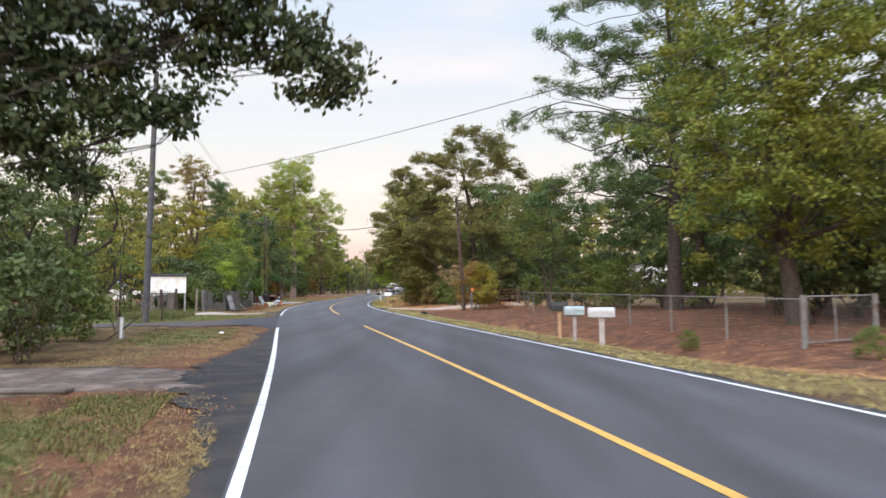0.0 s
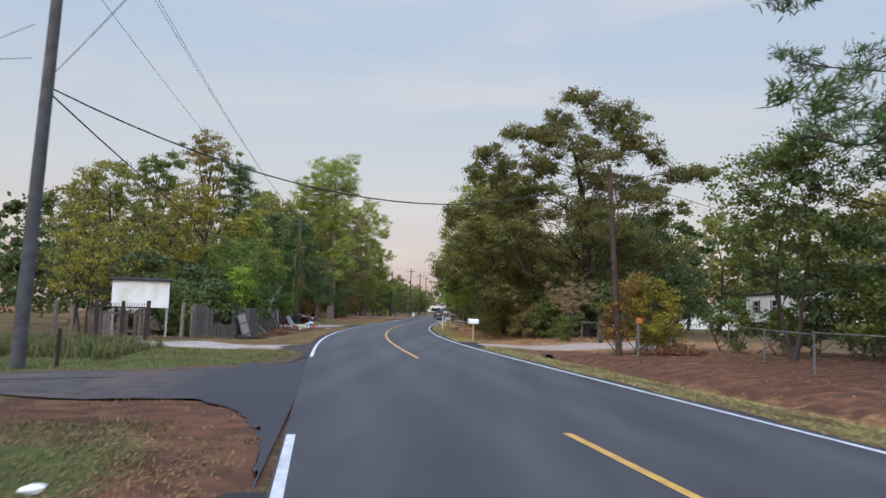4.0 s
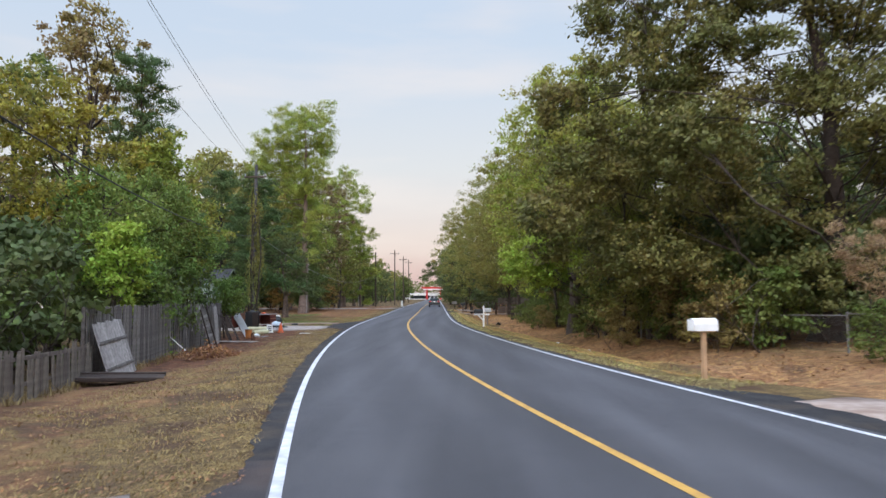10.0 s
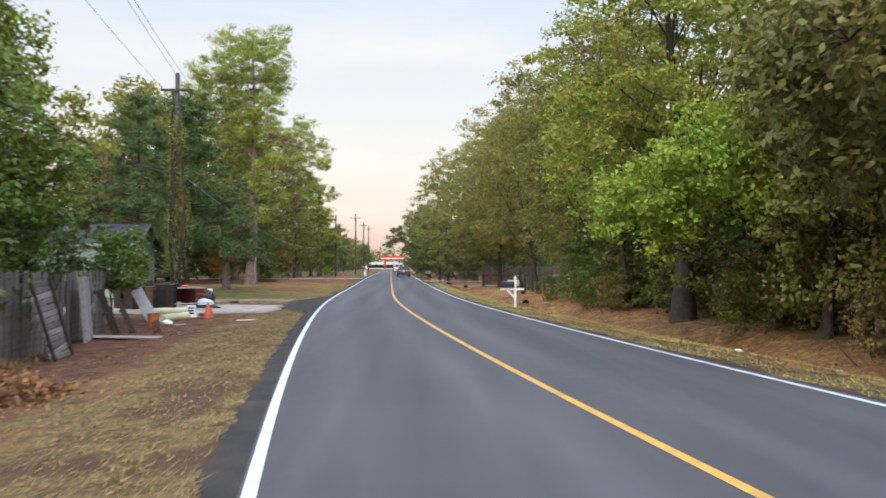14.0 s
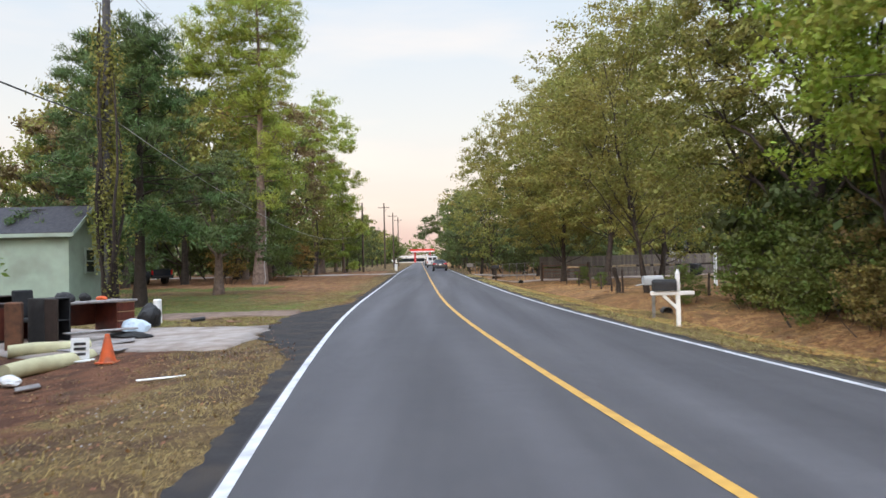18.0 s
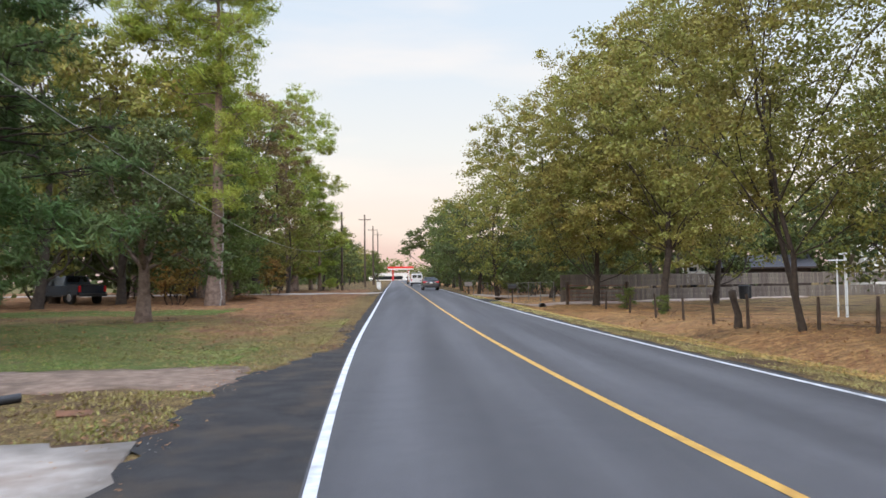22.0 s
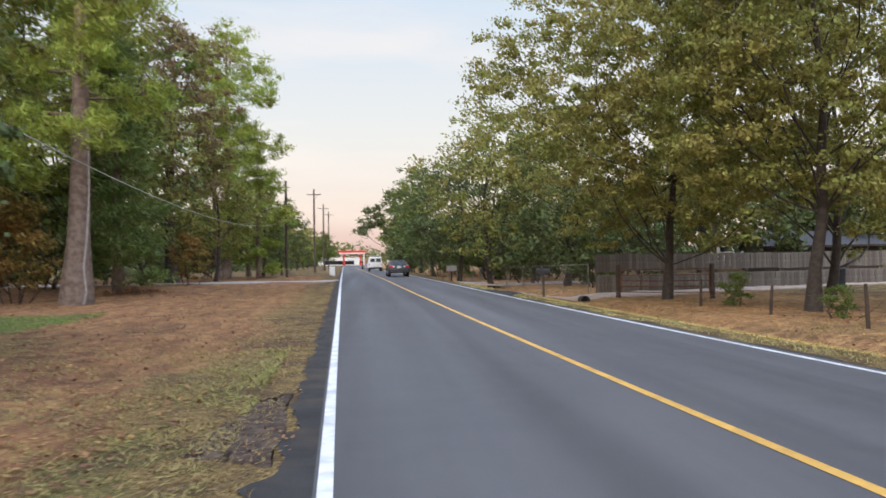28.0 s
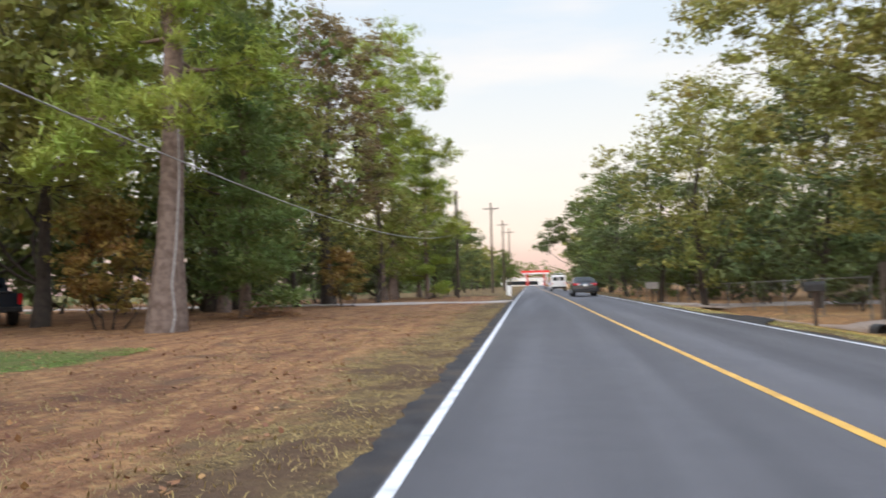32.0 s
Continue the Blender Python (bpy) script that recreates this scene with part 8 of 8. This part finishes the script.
t = thing("marker_board", on(0.8, 46.9), 12, "small dull orange board on a grey post in the bush", "board")
part("post", boxm(0.1, 0.08, 1.4, (0, 0, 0.6), bevel=0.012), M["fence_wood"], t)
part("board", boxm(0.22, 0.03, 0.2, (0.02, -0.06, 1.34), (0, 6, 0)), M["ochre"], t)
t = thing("brown_post", on(-23.2, 84.8), 20, "brown wooden column standing in the junk", "post")
part("post", boxm(0.3, 0.28, 1.0, (0, 0, 0.48), bevel=0.03), M["rust"], t)
for (a, b, r) in (((-22.9, 84.1), (-21.7, 84.9), 0.13), ((-21.75, 82.1), (-21.35, 84.2), 0.15)):
    z = float(gz(*a)) + r
    d = np.array([b[0] - a[0], b[1] - a[1], 0])
    t = thing("carpet_roll", (a[0], a[1], z), math.degrees(math.atan2(d[1], d[0])), "rolled pale yellow foam carpet on the drive", "carpet", "carpet rolls")
    L = float(np.linalg.norm(d))
    part("roll", mesh_np("roll", *tube_np([(0, 0, 0), (L * 0.3, 0.03, 0.02), (L * 0.7, -0.02, 0), (L, 0, 0.01)], [r * 0.96, r, r * 1.04, r * 0.97], 16), M["cream"], True), None, t)
    for x in (0.0, L):
        part("roll_end", cylm(r * 0.93, r * 0.93, 0.02, (x - 0.01, 0, 0), (0, 90, 0), 16), M["black" if x else "cream"], t)


def office_desk(at, turn):
    t = thing("desk", on(*at), turn, "dark red-brown office desk heaped with odds and ends", "desk")
    part("top", boxm(2.4, 0.9, 0.05, (0, 0, 0.76)), M["plank_pale"], t, "pale worn desk top")
    for s in (-1, 1):
        ped = part("pedestal", boxm(0.5, 0.8, 0.68, (s * 0.9, 0, 0.38)), M["wood_red"], t)
        for z in (0.18, 0.4, 0.62):
            d = part("drawer", boxm(0.46, 0.03, 0.19, (s * 0.9, -0.41, z)), M["wood_red"], ped)
            part("edge", boxm(0.46, 0.04, 0.015, (s * 0.9, -0.415, z + 0.1), bevel=0), M["wood_raw"], d)
    part("modesty_panel", boxm(1.3, 0.03, 0.5, (0, 0.38, 0.45)), M["wood_red"], t)
    return t


office_desk((-22.9, 86.9), 62)
t = thing("black_cabinet", on(-22.75, 85.3), 66, "tall black cabinet standing open beside the desk", "cabinet")
part("side", boxm(0.03, 0.5, 0.98, (-0.3, 0, 0.49)), M["black"], t)
part("side", boxm(0.03, 0.5, 0.98, (0.3, 0, 0.49)), M["black"], t)
part("back", boxm(0.6, 0.02, 0.98, (0, 0.24, 0.49)), M["black"], t)
for z in (0.03, 0.5, 0.96):
    part("shelf", boxm(0.57, 0.46, 0.025, (0, 0, z)), M["black"], t)
part("door", boxm(0.03, 0.55, 0.95, (-0.34, -0.5, 0.5), (0, 0, -12)), M["wood_dark"], t)
t = thing("office_chair", on(-23.3, 85.6), 70, "black padded chair among the junk", "chair")
part("seat", boxm(0.5, 0.5, 0.1, (0, 0, 0.48), bevel=0.03), M["black"], t)
part("backrest", boxm(0.5, 0.09, 0.6, (0, 0.24, 0.82), (-6, 0, 0), 0.03), M["black"], t)
for x, y in ((-0.2, -0.2), (0.2, -0.2), (-0.2, 0.2), (0.2, 0.2)):
    part("leg", cylm(0.02, 0.02, 0.45, (x, y, 0), seg=6), M["wood_dark"], t)
t = thing("cabinet", on(-23.9, 86.0), 62, "low brown wooden cabinet with a pale top", "cabinet")
part("body", boxm(1.3, 0.5, 0.8, (0, 0, 0.4)), M["wood_dark"], t)
part("top", boxm(1.36, 0.56, 0.04, (0, 0, 0.82)), M["wood_dark"], t)
for s in (-1, 1):
    part("door", boxm(0.6, 0.02, 0.68, (s * 0.32, -0.26, 0.4)), M["wood_red"], t)
t = thing("bookcase", on(-24.6, 86.4), 62, "brown wooden bookcase among the junk", "bookcase")
for s in (-0.5, 0.5):
    part("side", boxm(0.03, 0.35, 1.0, (s, 0, 0.5)), M["wood_dark"], t)
for z in (0.05, 0.35, 0.66, 0.98):
    part("shelf", boxm(1.0, 0.35, 0.03, (0, 0, z)), M["wood_dark"], t)
part("back", boxm(1.0, 0.02, 1.0, (0, 0.17, 0.5)), M["wood_dark"], t)


def lump(name, at, size, material, label, category, seed, group=""):
    """A crumpled soft thing."""
    t = thing(name, at, seed * 40, label, category, group)
    bm = bmesh.new()
    bmesh.ops.create_icosphere(bm, subdivisions=3, radius=0.5)
    o = Vector((seed * 3.1, seed * 1.7, 2))
    for v in bm.verts:
        v.co *= 1 + 0.35 * noise.noise(v.co * 2.5 + o) + 0.12 * noise.noise(v.co * 7 + o)
        v.co = Vector((v.co.x * size[0], v.co.y * size[1], max(v.co.z, -0.3) * size[2] + 0.3 * size[2]))
    part("sack" if "bag" in name else "clump", bm, M[material], t)
    return t


top = float(gz(-22.9, 86.9)) + 0.78
lump("black_bag", (-23.1, 86.6, top), (0.4, 0.35, 0.3), "black", "black bag on the desk", "bag", 1)
lump("helmet", (-22.95, 87.2, top), (0.3, 0.26, 0.22), "rubber", "black rounded helmet on the desk", "helmet", 2)
lump("white_bag", (-23.2, 86.1, top), (0.35, 0.3, 0.16), "white", "white bag spilled on the desk", "bag", 3)
lump("red_cloth", (-22.7, 87.5, top), (0.25, 0.2, 0.12), "orange", "orange-red cloth on the desk", "cloth", 4)
lump("plastic_bag", on(-21.9, 87.5), (0.62, 0.5, 0.42), "bag_pale", "pale blue plastic bag on the drive", "bag", 5)
lump("rubbish_bag", on(-22.3, 89.3), (0.6, 0.55, 0.75), "black", "black rubbish bag in the weeds", "bag", 6, "rubbish bags")
lump("rubbish_bag", on(-22.9, 88.9), (0.6, 0.55, 0.8), "black", "black rubbish bag in the weeds", "bag", 7, "rubbish bags")
lump("white_bag", on(-21.5, 81.8), (0.4, 0.3, 0.2), "white", "torn white bag on the dirt", "bag", 8)
lump("dark_mat", on(-21.4, 86.0), (1.1, 0.6, 0.2), "rubber", "dark crumpled rubber mats on the drive", "mat", 9)
for x, y, tz, sx, sy in ((-21.3, 85.2, 20, 0.7, 0.4), (-21.9, 84.6, 70, 0.5, 0.35), (-20.9, 84.2, -15, 0.45, 0.3), (-20.9, 81.3, 35, 0.35, 0.25)):
    t = thing("cardboard", on(x, y), tz, "flattened grey cardboard on the drive", "cardboard", "scraps on the drive")
    part("sheet", boxm(sx, sy, 0.02, (0, 0, 0.06), (4, -5, 0)), M["plank_pale"], t)
t = thing("flat_boards", on(-21.8, 85.6), 50, "pale boards lying on the mats", "board")
part("board", boxm(1.5, 0.25, 0.03, (0, 0, 0.22)), M["plank_pale"], t)
t = thing("traffic_cone", on(-20.55, 83.2), 0, "faded orange traffic cone at the drive's edge", "cone")
part("cone", cylm(0.15, 0.035, 0.5, (0, 0, 0.03), seg=20), M["orange"], t)
part("base", boxm(0.32, 0.32, 0.035, (0, 0, 0.018), bevel=0.008), M["orange"], t)
t = thing("yard_sign", on(-21.3, 83.7), 20, "small white frame with dark print standing on the drive", "sign")
part("frame", boxm(0.32, 0.03, 0.4, (0, 0, 0.24), (-8, 0, 0)), M["white"], t)
for z in (0.14, 0.24, 0.33):
    part("bar", boxm(0.2, 0.01, 0.05, (0, -0.03 - (0.24 - z) * 0.14, z), (-8, 0, 0), 0), M["black"], t, "dark unreadable print")
part("foot", boxm(0.45, 0.3, 0.03, (0.05, -0.05, 0.015)), M["white"], t)
t = thing("white_marker", on(-22.6, 90.6), 0, "short white marker post in the weeds", "post")
part("post", cylm(0.12, 0.11, 0.75, (0, 0, -0.1), seg=14), M["white"], t)
part("cap", cylm(0.125, 0.1, 0.04, (0, 0, 0.65), seg=14), M["white"], t)
t = thing("wooden_strip", (-18.55, 80.8, float(gz(-18.55, 80.8)) + 0.03), 40, "white painted wooden strip lying in the dirt", "strip")
part("strip", boxm(0.85, 0.09, 0.025, (0, 0, 0), (0, 1, 0)), M["panel_white"], t)
t = thing("cardboard", on(-20.3, 90.2), 30, "torn brown cardboard in the grass", "cardboard")
part("sheet", boxm(0.4, 0.25, 0.02, (0, 0, 0.03), (6, 4, 0)), M["rust"], t)
t = thing("broken_pipe", on(-21.8, 91.0), 40, "short broken pipe end in the grass", "pipe")
part("pipe", cylm(0.06, 0.06, 0.4, (0, 0, 0.05), (0, 85, 0)), M["metal_dark"], t)


# ---- vines, brush, vine-hung pole ----
def vine_mesh():
    r = np.random.default_rng(91)
    c = []
    for k in range(60):
        z0 = r.uniform(3.0, 9.3)
        a, rad = r.uniform(0, 6.3), r.uniform(0.15, 0.75) * (1 - abs(z0 - 5.5) / 9)
        ln = r.uniform(1.0, 3.2)
        s = np.linspace(0, 1, 90)
        x = rad * np.cos(a) * np.minimum(1, s * 3) + r.normal(size=90) * 0.07
        y = rad * np.sin(a) * np.minimum(1, s * 3) + r.normal(size=90) * 0.07
        c.append(np.stack([x, y, np.maximum(z0 - s * ln, 0.3) + r.normal(size=90) * 0.04], -1))
    z = r.uniform(0.3, 9.6, 900)
    c.append(np.stack([r.normal(size=900) * 0.2, r.normal(size=900) * 0.2, z], -1))
    v, q = leaves_np(np.concatenate(c), 0.10, 0.7, r=r)
    return mesh_np("vine_leaves", v, q, M["leaf_olive"])


t = thing("vine", on(*PC), 0, "yellow-green vine climbing and hanging from the pole", "vine")
part("foliage", vine_mesh(), None, t)
w = Pile()
for k in range(13):
    a = k * 0.7
    w.add(*tube_np(path_np((0.22 * math.cos(a), 0.22 * math.sin(a), 0), (0.18 * math.cos(a + 2), 0.18 * math.sin(a + 2), 6 + 0.3 * k), 8, 0.05), np.linspace(0.07, 0.015, 8), 5))
part("woody_stem", w.mesh("vine_stems", M["bark_dark"]), None, t)
t = thing("climbing_vine", on(-28.72, 126.83), 0, "pale dead vine snaking up the great pine", "vine")
part("stem", mesh_np("stem", *tube_np([(0.0, -0.2, 0), (0.12, -0.22, 0.5), (0.03, -0.24, 1.4), (0.14, -0.2, 2.6), (0.2, -0.12, 4.4), (0.16, -0.1, 7)], [0.05, 0.04, 0.04, 0.035, 0.03, 0.02], 6), M["plank_pale"], True), None, t)


def brush_pile(at, n, rad, label):
    r = np.random.default_rng(int(at[1]))
    t = thing("brush_pile", on(*at), 0, label, "brush pile")
    sticks = Pile()
    for k in range(60):
        p = r.normal(size=3) * [rad * 0.5, rad * 0.4, 0]
        q = p + r.normal(size=3) * [0.4, 0.4, 0.1]
        p[2], q[2] = r.uniform(0, 0.15), r.uniform(0.05, 0.4)
        sticks.add(*tube_np(path_np(p, q, 4, 0.08, r), [0.012, 0.01, 0.008, 0.004], 4))
    tagged(part("twigs", sticks.mesh("twigs", M["bark_pine"]), None, t), kind="stuff")
    c = r.normal(size=(n, 3)) * [rad * 0.55, rad * 0.45, 0.12]
    c[:, 2] = np.abs(c[:, 2]) * np.exp(-np.hypot(c[:, 0], c[:, 1]) / rad) * 2 + 0.03
    part("dead_leaves", mesh_np("dead", *leaves_np(c, 0.10, 0.6, r=r), M["litter"]), None, t)


brush_pile((-18.9, 67.6), 2000, 0.85, "heap of dry red-brown brush by the fence")
brush_pile((-29.8, 136.2), 900, 1.2, "fallen dead branches by the pine trunks")
brush_pile((2.6, 47.6), 1200, 1.0, "dry weeds and fallen branches by the pole")


# ---- grass, weeds and fallen leaves ----
def blades(name, n, zone, material, h, label, seed, wide=0.012, keep=None, lean=1.0):
    """Grass as single bent blades strewn over a zone: (y0, y1, u0, u1)."""
    r = np.random.default_rng(seed)
    y0, y1, u0, u1 = zone
    y = r.uniform(y0, y1, n)
    u = r.uniform(u0, u1, n)
    x = cx(y) + u
    patchy = sines(x, y, 1.9) + 0.6 * sines(x + 7, y, 4.7) + r.normal(size=n) * 0.35
    ok = patchy > -0.15
    if keep is not None:
        ok &= keep(x, y, u)
    x, y = x[ok], y[ok]
    m = len(x)
    z = gz(x, y) - 0.005
    a = r.uniform(0, 2 * np.pi, m)
    hh = h * r.uniform(0.35, 1.25, m)
    d = np.stack([np.cos(a), np.sin(a), np.zeros(m)], -1)
    s = np.stack([-np.sin(a), np.cos(a), np.zeros(m)], -1) * wide * r.uniform(0.6, 1.4, (m, 1))
    p = np.stack([x, y, z], -1)
    ln = lean * r.uniform(0.2, 1.4, (m, 1)) * hh[:, None]
    tip = p + d * ln + np.stack([np.zeros(m), np.zeros(m), hh], -1)
    mid = p + d * ln * 0.35 + np.stack([np.zeros(m), np.zeros(m), hh * 0.62], -1)
    v = np.stack([p - s, p + s, mid + s * 0.7, tip, mid - s * 0.7], 1).reshape(-1, 3)
    i = np.arange(m)[:, None] * 5
    tri = np.concatenate([i + [0, 1, 2], i + [0, 2, 4], i + [4, 2, 3]]).astype(np.int32)
    ob = new(name, mesh_np(name, v, tri, M[material]))
    return tagged(ob, label, "grass", "", "stuff")


def off_dirt(x, y, u):
    """Off the drives, and thin over the trodden dirt before the plank fence."""
    thin = bump(y, 62, 84, 4) * bump(u, -11, -5.9, 0.8)
    return off_drive(x, y, u) & (thin < 0.75 + 0.9 * sines(x * 2, y * 2, 2.3))


def off_drive(x, y, u):
    d = bump(y, 10.2, 13.6, 0.1) * (u < -4.3) + on_side_road(x, y) * (u < 0) + bump(y, 44.2, 48.4, 0.1) * (u < -4) + bump(y, 51, 60, 0.1) * (u > 4) * (y < 56 + (u - 4) * 0.7) + bump(y, 83.6, 88.6, 0.1) * (u < -4.4) + bump(y, 91.8, 94.2, 0.1) * (u < -4.9) + bump(y, 127, 132, 0.1) * (u > 4)
    d = d + (u < 0) * (u > edge_left(y) - 0.06) + (u > 0) * (u < edge_right(y) + 0.05)
    return d < 0.5


blades("grass", 16200, (-3, 60, -7.6, -3.7), "grass_dry", 0.055, "short dry grass of the near verge", 1, 0.006, keep=off_drive)
blades("grass", 20700, (48, 112, -7.4, -3.6), "grass_dry", 0.06, "tan grass tufts along the verge", 2, 0.006, keep=off_dirt)
blades("grass", 9900, (96, 140, -8, -3.7), "grass_dry", 0.05, "thin dry grass among the leaf litter", 3, 0.006, keep=off_drive)
blades("grass", 20000, (5, 135, 3.5, 5.4), "grass_lawn", 0.08, "tan grass strip along the road edge", 4, 0.007, keep=off_drive)
blades("grass", 14000, (5, 135, 3.5, 6.2), "grass_pale", 0.06, "yellow-green grass along the ditch", 5, 0.006, keep=off_drive)
blades("grass", 24000, (33.5, 44, -12, -4.0), "grass_green", 0.06, "longer green grass on the corner", 6, 0.007, keep=off_drive)
blades("grass", 16000, (33.5, 45.5, -10, -3.9), "grass_lawn", 0.055, "tan grass along the corner edge", 16, 0.007, keep=off_drive)
blades("grass", 18000, (37.5, 44.4, -16, -8.6), "grass_green", 0.42, "tall green weeds before the picket fence", 7, 0.009, keep=off_drive)
blades("grass", 11000, (19.5, 28, -8, -4.6), "grass_green", 0.06, "green grass before the side road", 8, 0.006, keep=off_drive)
blades("grass", 26000, (3.5, 9.9, -7.6, -4.5), "grass_green", 0.07, "green grass beside the brown driveway", 9, 0.006, keep=off_drive)
blades("grass", 14000, (92.5, 104, -16, -7), "grass_lawn", 0.05, "patchy green lawn", 10, 0.006, keep=off_drive)
blades("grass", 2600, (51, 74, -9.3, -8.5), "grass_dry", 0.2, "dry weeds along the foot of the fence", 11, 0.008)
blades("grass", 11000, (88.6, 91.8, -13, -4.8), "grass_lawn", 0.045, "weeds beside the concrete drive", 12, keep=off_drive)


def thatch(n, zone, length, label, seed, material="grass_dry", keep=None):
    """Dry grass lying matted on the ground, as short flat stalks."""
    r = np.random.default_rng(seed)
    y0, y1, u0, u1 = zone
    y, u = r.uniform(y0, y1, n), u1 + (u0 - u1) * r.random(n) ** 2.0
    x = cx(y) + u
    ok = sines(x, y, 1.4) + 0.7 * sines(x + 3, y, 4.1) + r.normal(size=n) * 0.45 > -0.1
    if keep is not None:
        ok &= keep(x, y, u)
    x, y = x[ok], y[ok]
    m = len(x)
    a = r.uniform(0, 2 * np.pi, m)
    d = np.stack([np.cos(a), np.sin(a), r.uniform(0.05, 0.55, m)], -1) * (length * r.uniform(0.5, 1.4, (m, 1)))
    s = np.stack([-np.sin(a), np.cos(a), r.normal(size=m) * 0.3], -1) * (0.0045 * r.uniform(0.6, 1.5, (m, 1)))
    p = np.stack([x, y, gz(x, y) + 0.01 + 0.012 * r.random(m)], -1)
    v = np.stack([p - s, p + s, p + d], 1).reshape(-1, 3)
    return tagged(new("dry_grass", mesh_np("dry_grass", v, np.arange(3 * m).reshape(m, 3), M[material])), label, "grass", "", "stuff")


thatch(60000, (-3, 27, -8, -3.6), 0.07, "matted dry grass of the near verge", 41, keep=off_drive)
thatch(70000, (41, 100, -8, -3.55), 0.075, "matted tan grass along the fence", 42, keep=off_dirt)
thatch(42000, (96, 140, -10, -3.5), 0.075, "matted dry grass among the leaf litter", 43, keep=off_drive)
thatch(90000, (8, 140, 5.8, 3.45), 0.085, "matted pale yellow grass along the road edge", 44, "grass_pale", keep=off_drive)
thatch(120000, (58, 140, 12, 4.4), 0.085, "golden straw lying thick on the bank", 47, "straw", keep=off_drive)
thatch(46000, (91.8, 110, -16, -4.0), 0.08, "matted green-tan lawn grass", 46, "grass_lawn", keep=off_drive)
thatch(9000, (94.8, 98.4, -14, -5.4), 0.08, "fresh green grass beside the earth track", 49, "grass_fresh", keep=off_drive)
thatch(16000, (114.3, 120.7, -22, -10.2), 0.09, "fresh green grass in a strip across the lawn", 48, "grass_fresh", keep=off_drive)
thatch(26000, (33, 46, -13, -3.6), 0.09, "matted green grass on the corner", 45, "grass_green", keep=off_drive)


def strewn(name, n, zone, size, label, seed, material="litter", keep=None):
    r = np.random.default_rng(seed)
    y0, y1, u0, u1 = zone
    y, u = r.uniform(y0, y1, n), r.uniform(u0, u1, n)
    x = cx(y) + u
    ok = sines(x, y, 1.1) + r.normal(size=n) * 0.4 > -0.2
    if keep is not None:
        ok &= keep(x, y, u)
    x, y = x[ok], y[ok]
    c = np.stack([x, y, gz(x, y) + r.uniform(0.01, 0.04, len(x))], -1)
    v, q = leaves_np(c, size, 0.75, 4.0, r, 0.3)
    return tagged(new(name, mesh_np(name, v, q, M[material])), label, "leaves", "", "stuff")


strewn("fallen_leaves", 16000, (0, 62, 5.2, 16), 0.07, "fallen brown leaves over the red bank", 21, keep=off_drive)
strewn("fallen_leaves", 22000, (56, 126, 5.6, 13), 0.075, "fallen orange-brown leaves under the trees", 22, keep=off_drive)
strewn("fallen_leaves", 26000, (98, 150, -20, -4.5), 0.065, "fallen leaves over the dry lawn", 23, keep=off_drive)
strewn("fallen_leaves", 6000, (46, 92, -8, -4), 0.05, "dead leaves and chips on the verge", 24, keep=off_drive)
strewn("fallen_leaves", 4000, (-3, 28, -8, -4), 0.05, "dead leaves on the near verge", 25, keep=off_drive)
strewn("soil_crumbs", 5200, (81, 106, -5.6, -3.5), 0.04, "dark soil crumbs and dead leaves over the asphalt edge", 27, "litter")
strewn("soil_crumbs", 3000, (8, 27, -5.4, -3.6), 0.04, "dark soil crumbs along the ragged asphalt", 28, "litter")
strewn("soil_crumbs", 1600, (43, 50, -5.6, -3.6), 0.04, "dark soil crumbs at the drive mouth", 29, "litter")
strewn("gravel_chips", 1600, (76, 98, -5.6, -3.8), 0.028, "pale stone chips along the road edge", 26, "plank_pale")
for i, (y, u) in enumerate(((69.5, 6.0), (71.5, 5.4), (64.5, 6.3), (58.2, 6.4), (24.5, -5.2), (80.2, 6.2))):
    x = float(cx(y)) + u
    lump("litter_scrap", (x, y, float(gz(x, y)) + 0.01), (0.2, 0.14, 0.08), "white", "scrap of white litter on the verge", "litter", 20 + i, "litter scraps")


# ---- far woods ----
def far_woods(name, rows, n, label, seed, material):
    """A distant belt of woods as one mass of leaf clumps with an uneven top."""
    r = np.random.default_rng(seed)
    cs = []
    for (xa, ya, xb, yb, h) in rows:
        L = math.hypot(xb - xa, yb - ya)
        k = int(L / 0.5)
        s = r.uniform(0, 1, k * 7)
        x, y = xa + (xb - xa) * s, ya + (yb - ya) * s
        top = h * (0.72 + 0.2 * np.sin(s * L * 0.21) + 0.14 * np.sin(s * L * 0.63 + 1) + 0.1 * r.normal(size=len(s)))
        z = top * r.random(len(s)) ** 0.8
        cs.append(np.stack([x + r.normal(size=len(s)) * 3, y + r.normal(size=len(s)) * 3, gz(x, y) + z], -1))
    c = np.concatenate(cs)
    c = np.repeat(c, 4, 0) + r.normal(size=(len(c) * 4, 3)) * [0.9, 0.9, 0.7]
    v, q = leaves_np(c, n, 0.7, 0.3, r)
    return tagged(new(name, mesh_np(name, v, q, M[material])), label, "woods", "", "stuff")


far_woods("woods", [(-70, -30, -62, 60, 11), (-66, 60, -70, 170, 14), (-50, 150, -42, 400, 12)], 0.95, "distant belt of green woods behind the yards", 31, "leaf_dark")
far_woods("woods", [(55, -30, 46, 70, 12), (46, 70, 50, 190, 13), (20, 185, 8, 400, 12)], 0.95, "distant belt of olive woods behind the yards", 32, "leaf_olive")
far_woods("woods", [(-160, 440, 90, 450, 11), (90, 450, 50, 380, 10)], 1.1, "distant woods behind the filling station", 33, "leaf_green")
